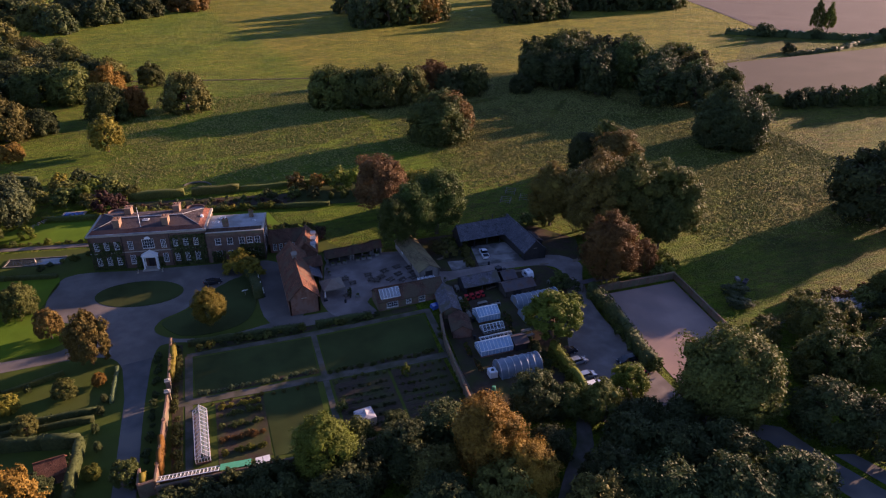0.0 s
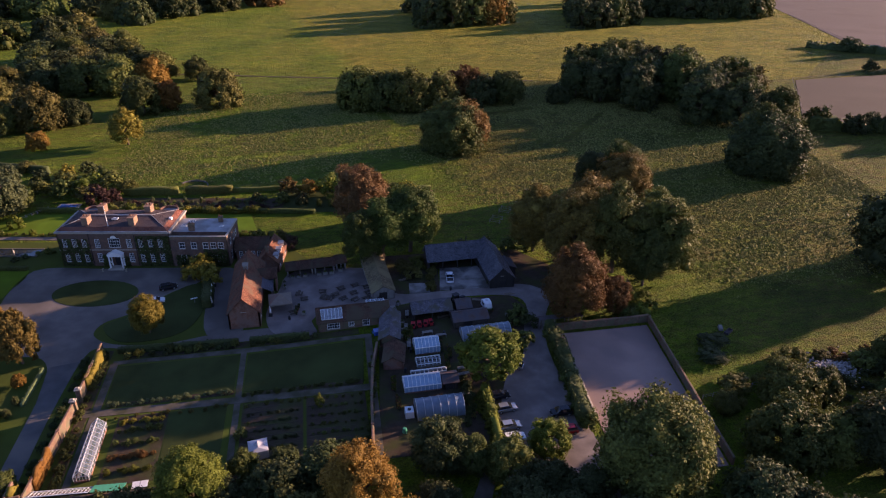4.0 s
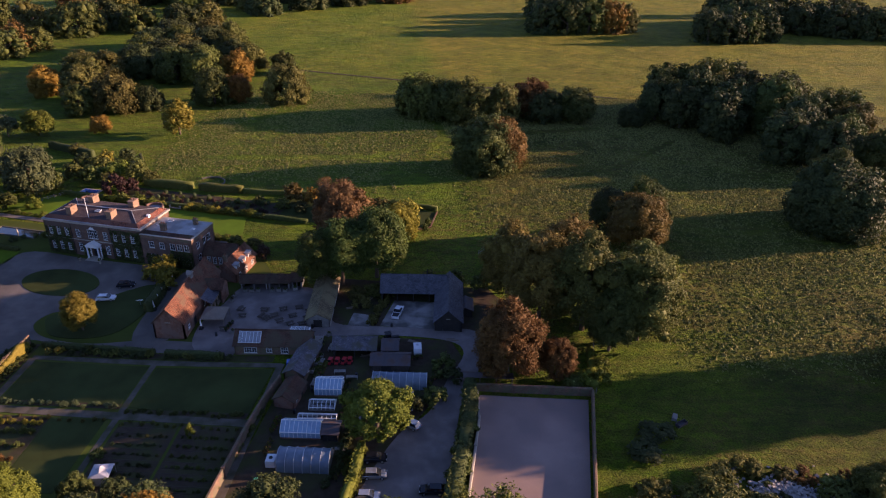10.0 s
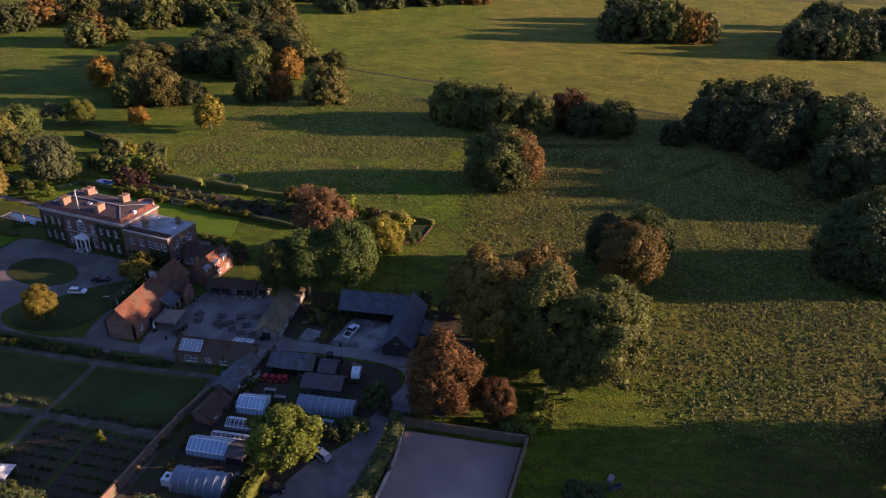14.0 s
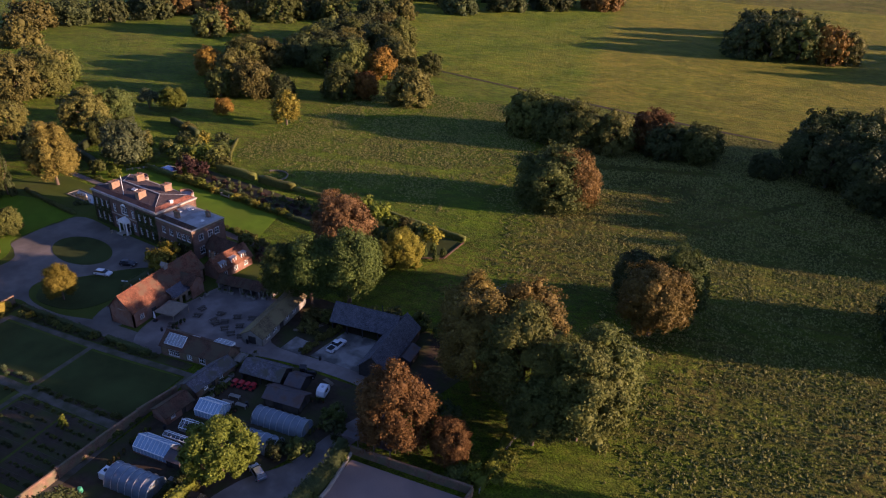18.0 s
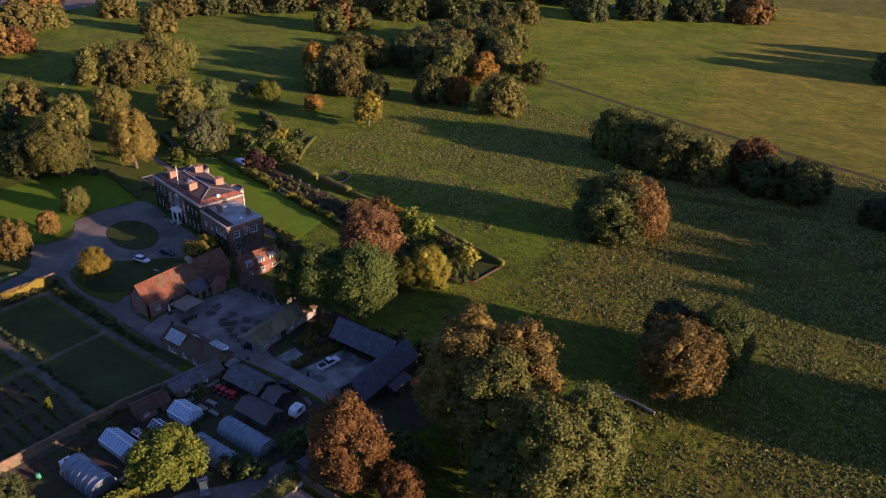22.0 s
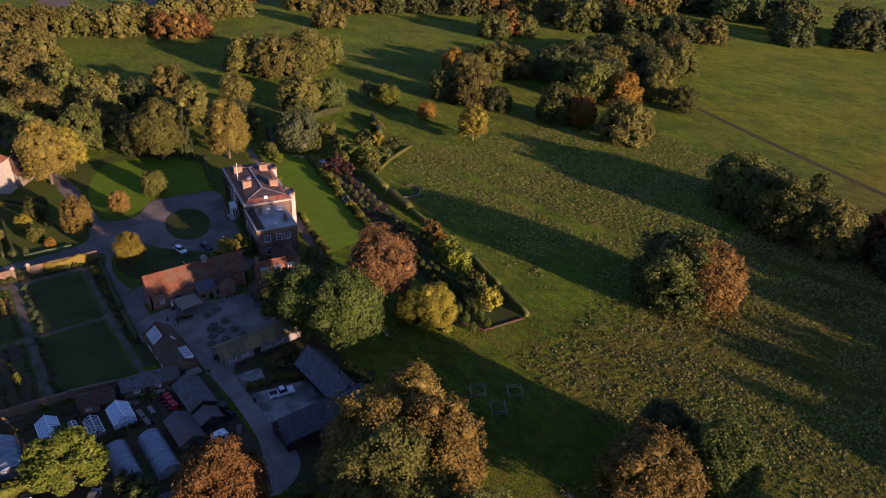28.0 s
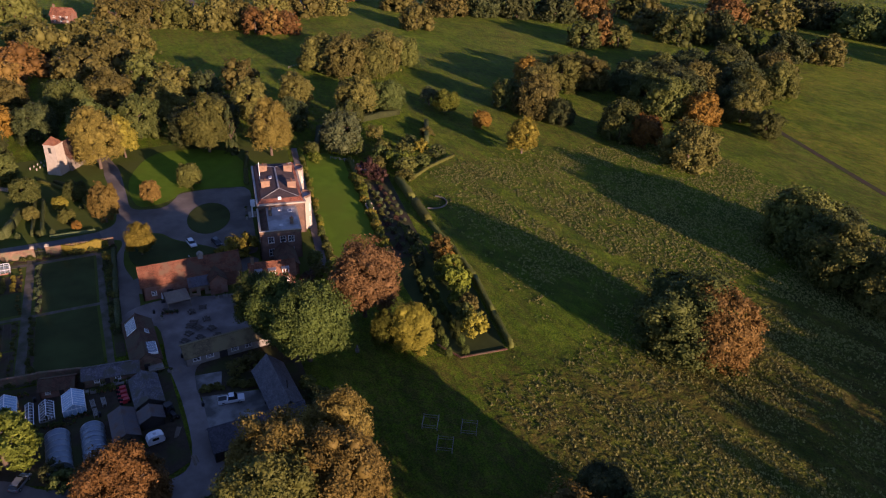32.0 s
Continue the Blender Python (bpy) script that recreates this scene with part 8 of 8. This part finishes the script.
statue = new("statue", Geo().box((-0.45, -0.45, 0), (0.45, 0.45, 0.9)).box((-0.55, -0.55, 0.9), (0.55, 0.55, 1.0)).tube((0, 0, 1.0), (0, 0, 1.9), 0.3, 0.22, 10).tube((0, 0, 1.9), (0, 0, 2.5), 0.3, 0.12, 10).mesh("statue", MOSSSTONE, True))
statue.matrix_basis = at(56.2, 186.2) @ Matrix.Scale(0.8, 4)
tagged(statue, "pale stone statue on a square plinth in grass", "statue")
urn = thing("stone_urn", pose(*house_xy(11.6, -3.2), 0), "stone urn beside the front door", "urn", "door urns")
part("bowl", Geo().tube((0, 0, 0.5), (0, 0, 1.0), 0.18, 0.42, 12).tube((0, 0, 0.0), (0, 0, 0.5), 0.3, 0.14, 12), STONE, urn)
part("plant", CROWNS["shrub"][0], None, urn, m=Matrix.LocRotScale((0, 0, 1.25), None, (0.5, 0.5, 0.4)))
copy_thing(urn, pose(*house_xy(17.8, -3.2), 0))
pool = thing("swimming_pool", at(-46.6, 225.6, -10), "small swimming pool under a bright blue cover", "pool")
part("surround", Geo().box((-3.4, -2.0, -0.1), (3.4, 2.0, 0.12)), STONE, pool)
part("cover", Geo().box((-2.7, -1.3, 0.1), (2.7, 1.3, 0.2)), POOLWATER, pool)
lily = thing("formal_pond", at(-52.5, 194.5, -10), "long formal pond with a pale stone rim", "pond")
part("rim", Geo().box((-7.5, -2.4, -0.1), (7.5, -2.0, 0.25)).box((-7.5, 2.0, -0.1), (7.5, 2.4, 0.25)).box((-7.5, -2.0, -0.1), (-7.1, 2.0, 0.25)).box((7.1, -2.0, -0.1), (7.5, 2.0, 0.25)), MOSSSTONE, lily)
part("water", Geo().box((-7.1, -2.0, -0.1), (7.1, 2.0, 0.08)), WINGLASS, lily)
part("fountain", Geo().tube((0, 0, 0), (0, 0, 0.8), 0.3, 0.12, 10).tube((0, 0, 0.8), (0, 0, 1.3), 0.14, 0.06, 8), STONE, lily)
# heap of broken stone and a few planks at the field edge
rub = Geo()
rr = random.Random(8)
for i in range(800):
    a, d = rr.uniform(0, 6.28), abs(rr.gauss(0, 1))
    x, y = d * 4.6 * math.cos(a), d * 2.6 * math.sin(a)
    s = rr.uniform(0.12, 0.5)
    z = max(0, 1.3 - d * 0.75) * rr.uniform(0.3, 1)
    m = pose(x, y, z, rr.uniform(0, 90), rr.uniform(0, 90), rr.uniform(0, 180))
    rub.box((-s, -s * 0.7, -s * 0.5), (s, s * 0.7, s * 0.5), m, taper=s * 0.2)
heap = tagged(new("rubble_heap", rub.mesh("rubble_heap", CHALK)), "tumbled heap of pale broken stone at the field edge", "rubble", "", "stuff")
heap.matrix_basis = at(134.5, 107.4, 10)
for x, y, r in ((127.6, 112.6, 20), (120.5, 126, 70), (138, 112.4, 40)):
    b = thing("concrete_block", at(x, y, r), "pale broken concrete block lying in rough grass", "rubble", "field blocks")
    part("block", Geo().box((-0.9, -0.5, -0.1), (0.9, 0.5, 0.6), taper=0.08), CHALK, b)
trough = thing("field_trough", at(121.4, 124.2, 35), "rusty brown cattle trough in the shaded field", "trough")
part("tank", Geo().box((-1.2, -0.5, 0), (1.2, 0.5, 0.1)).box((-1.2, -0.5, 0.1), (1.2, -0.44, 0.6)).box((-1.2, 0.44, 0.1), (1.2, 0.5, 0.6)).box((-1.2, -0.44, 0.1), (-1.14, 0.44, 0.6)).box((1.14, -0.44, 0.1), (1.2, 0.44, 0.6)), RUSTTIN, trough)
tilt = thing("covered_heap", at(42.6, 136.6, 10), "stacked pots under a blue tarpaulin by the wall", "stack")
part("cover_sheet", Geo().box((-1.0, -0.9, -0.1), (1.0, 0.9, 0.9), taper=0.15), POOLWATER, tilt)
bin1 = thing("compost_bin", at(44.6, 104.2, 15), "green plastic compost bin beside the wall", "bin")
part("bin", Geo().tube((0, 0, -0.05), (0, 0, 0.9), 0.5, 0.36, 14), GREENNET, bin1)
part("lid", Geo().tube((0, 0, 0.9), (0, 0, 0.98), 0.4, 0.3, 14), GREENNET, bin1)

# ---- nursery clutter: potting benches, pots in rows, stacks, cold frames, water butts ----
POT = plain("terracotta_pots", (0.16, 0.07, 0.045), (0.26, 0.12, 0.075), 2.0, 0.85, 0.2, 14.0, 0.01, vary=0.25)
BLACKPOT = plain("black_plastic_pots", (0.012, 0.012, 0.013), (0.028, 0.028, 0.03), 3.0, 0.5, 0.1, 14.0, 0.005)
rc = random.Random(77)


def potting_bench(x, y, rot, length=2.4, wide=0.9):
    t = thing("potting_bench", at(x, y, rot), "slatted wooden nursery bench set out with potted plants", "bench", "nursery benches")
    for k in range(4):
        part("slat", Geo().box((0, k * wide / 4, 0.7), (length, k * wide / 4 + wide / 4 - 0.05, 0.75)), GREYWOOD, t)
    for px in (0.05, length - 0.13):
        for py in (0.03, wide - 0.16):
            part("leg", Geo().box((px, py, -0.1), (px + 0.08, py + 0.08, 0.7)), GREYWOOD, t)
    return t


def pot_row(x, y, rot, n, hue, gap=0.42, wide=2):
    """A block of potted plants standing out on the ground."""
    m = at(x, y, rot)
    for i in range(n):
        p = m @ Vector((i * gap * 1.3, (i % wide) * gap * 1.2 + rc.uniform(-0.08, 0.08), 0))
        s = rc.uniform(0.8, 1.5)
        t = thing("plant_pot", pose(p.x, p.y, p.z, 0, 0, rc.uniform(0, 360)), "potted nursery plant standing on trodden earth", "plant", "nursery pots")
        part("pot", Geo().tube((0, 0, -0.02), (0, 0, 0.3 * s), 0.12 * s, 0.17 * s, 8), POT if i % 3 else BLACKPOT, t)
        c = part("plant", CROWNS["shrub"][i % 4], None, t, m=Matrix.LocRotScale((0, 0, 0.5 * s), None, (0.26 * s, 0.26 * s, 0.3 * s)))
        c.material_slots[0].link = "OBJECT"
        c.material_slots[0].material = LEAF[hue]


for x, y, r in ((52.2, 131.4, 6), (55.2, 131.8, 4), (52.4, 133.4, 5), (57.6, 117.8, 8), (57.8, 119.8, 4), (50.4, 141.0, 84), (49.4, 135.6, 84), (56.6, 111.8, 2), (49.2, 129.0, 84), (73.0, 137.6, 30)):
    potting_bench(x, y, r)
for k, (x, y, r, n) in enumerate(((48.8, 131.6, 84, 10), (50.0, 133.2, 84, 9), (57.8, 112.4, 80, 8), (58.2, 105.4, 84, 12), (59.4, 106.4, 84, 9), (56.2, 121.2, 86, 10), (57.2, 124.6, 84, 8), (55.6, 126.6, 84, 10), (44.4, 110.4, 84, 8), (44.2, 116.0, 84, 9), (66.0, 138.8, 20, 9), (72.6, 131.4, 70, 9), (24.6, 148.4, 80, 7), (46.6, 152.2, 96, 9), (45.8, 160.4, 96, 8))):
    pot_row(x, y, r, n, ["green", "olive", "dark", "tan", "bright"][k % 5])
for x, y, r, h in ((57.2, 133.0, 0.32, 1.0), (49.0, 128.0, 0.3, 0.95), (47.0, 121.6, 0.32, 1.0), (62.2, 151.6, 0.32, 0.9), (23.0, 146.6, 0.3, 0.9), (44.2, 150.2, 0.32, 1.0), (58.4, 141.6, 0.35, 1.1)):
    b = thing("water_butt", at(x, y), "dark round water butt beside a shed", "barrel", "water butts")
    part("barrel", Geo().tube((0, 0, -0.05), (0, 0, h * 0.5), r * 0.9, r, 12).tube((0, 0, h * 0.5), (0, 0, h), r, r * 0.88, 12), BLACKPOT, b)
    part("rim", Geo().tube((0, 0, h), (0, 0, h + 0.04), r * 0.92, r * 0.92, 12), IRON, b)
for x, y, r, n in ((57.0, 139.6, 10, 6), (66.4, 146.0, -20, 8), (50.6, 158.6, 20, 7), (54.6, 162.0, 60, 8), (84.6, 146.8, 15, 7), (74.8, 147.2, 5, 5), (47.6, 148.6, 10, 5)):
    t = thing("timber_stack", at(x, y, r), "loose stack of weathered planks on the ground", "timber", "timber stacks")
    for i in range(n):
        part("plank", Geo().box((rc.uniform(-0.2, 0.2), (i % 4) * 0.24, (i // 4) * 0.09 - 0.02), (2.6 + rc.uniform(-0.5, 0.5), (i % 4) * 0.24 + 0.2, (i // 4) * 0.09 + 0.05)), WOOD, t, m=pose(0, 0, 0, 0, 0, rc.uniform(-4, 4)))
# ranks of raised beds and their edging boards in the kitchen garden
for k in range(6):
    for x0, x1 in ((14.8, 25.6), (27.0, 37.8)):
        y = 100.9 + k * 2.75
        b = thing("raised_bed", at(x0, y), "low board-edged vegetable bed of dark soil", "garden bed", "vegetable beds")
        part("edging_board", Geo().box((0, 0, -0.05), (x1 - x0, 0.06, 0.13)), DARKWOOD, b)
        part("edging_board", Geo().box((0, 1.5, -0.05), (x1 - x0, 1.56, 0.13)), DARKWOOD, b)
        part("soil", Geo().box((0, 0.06, -0.05), (x1 - x0, 1.5, 0.1)), SOIL, b)
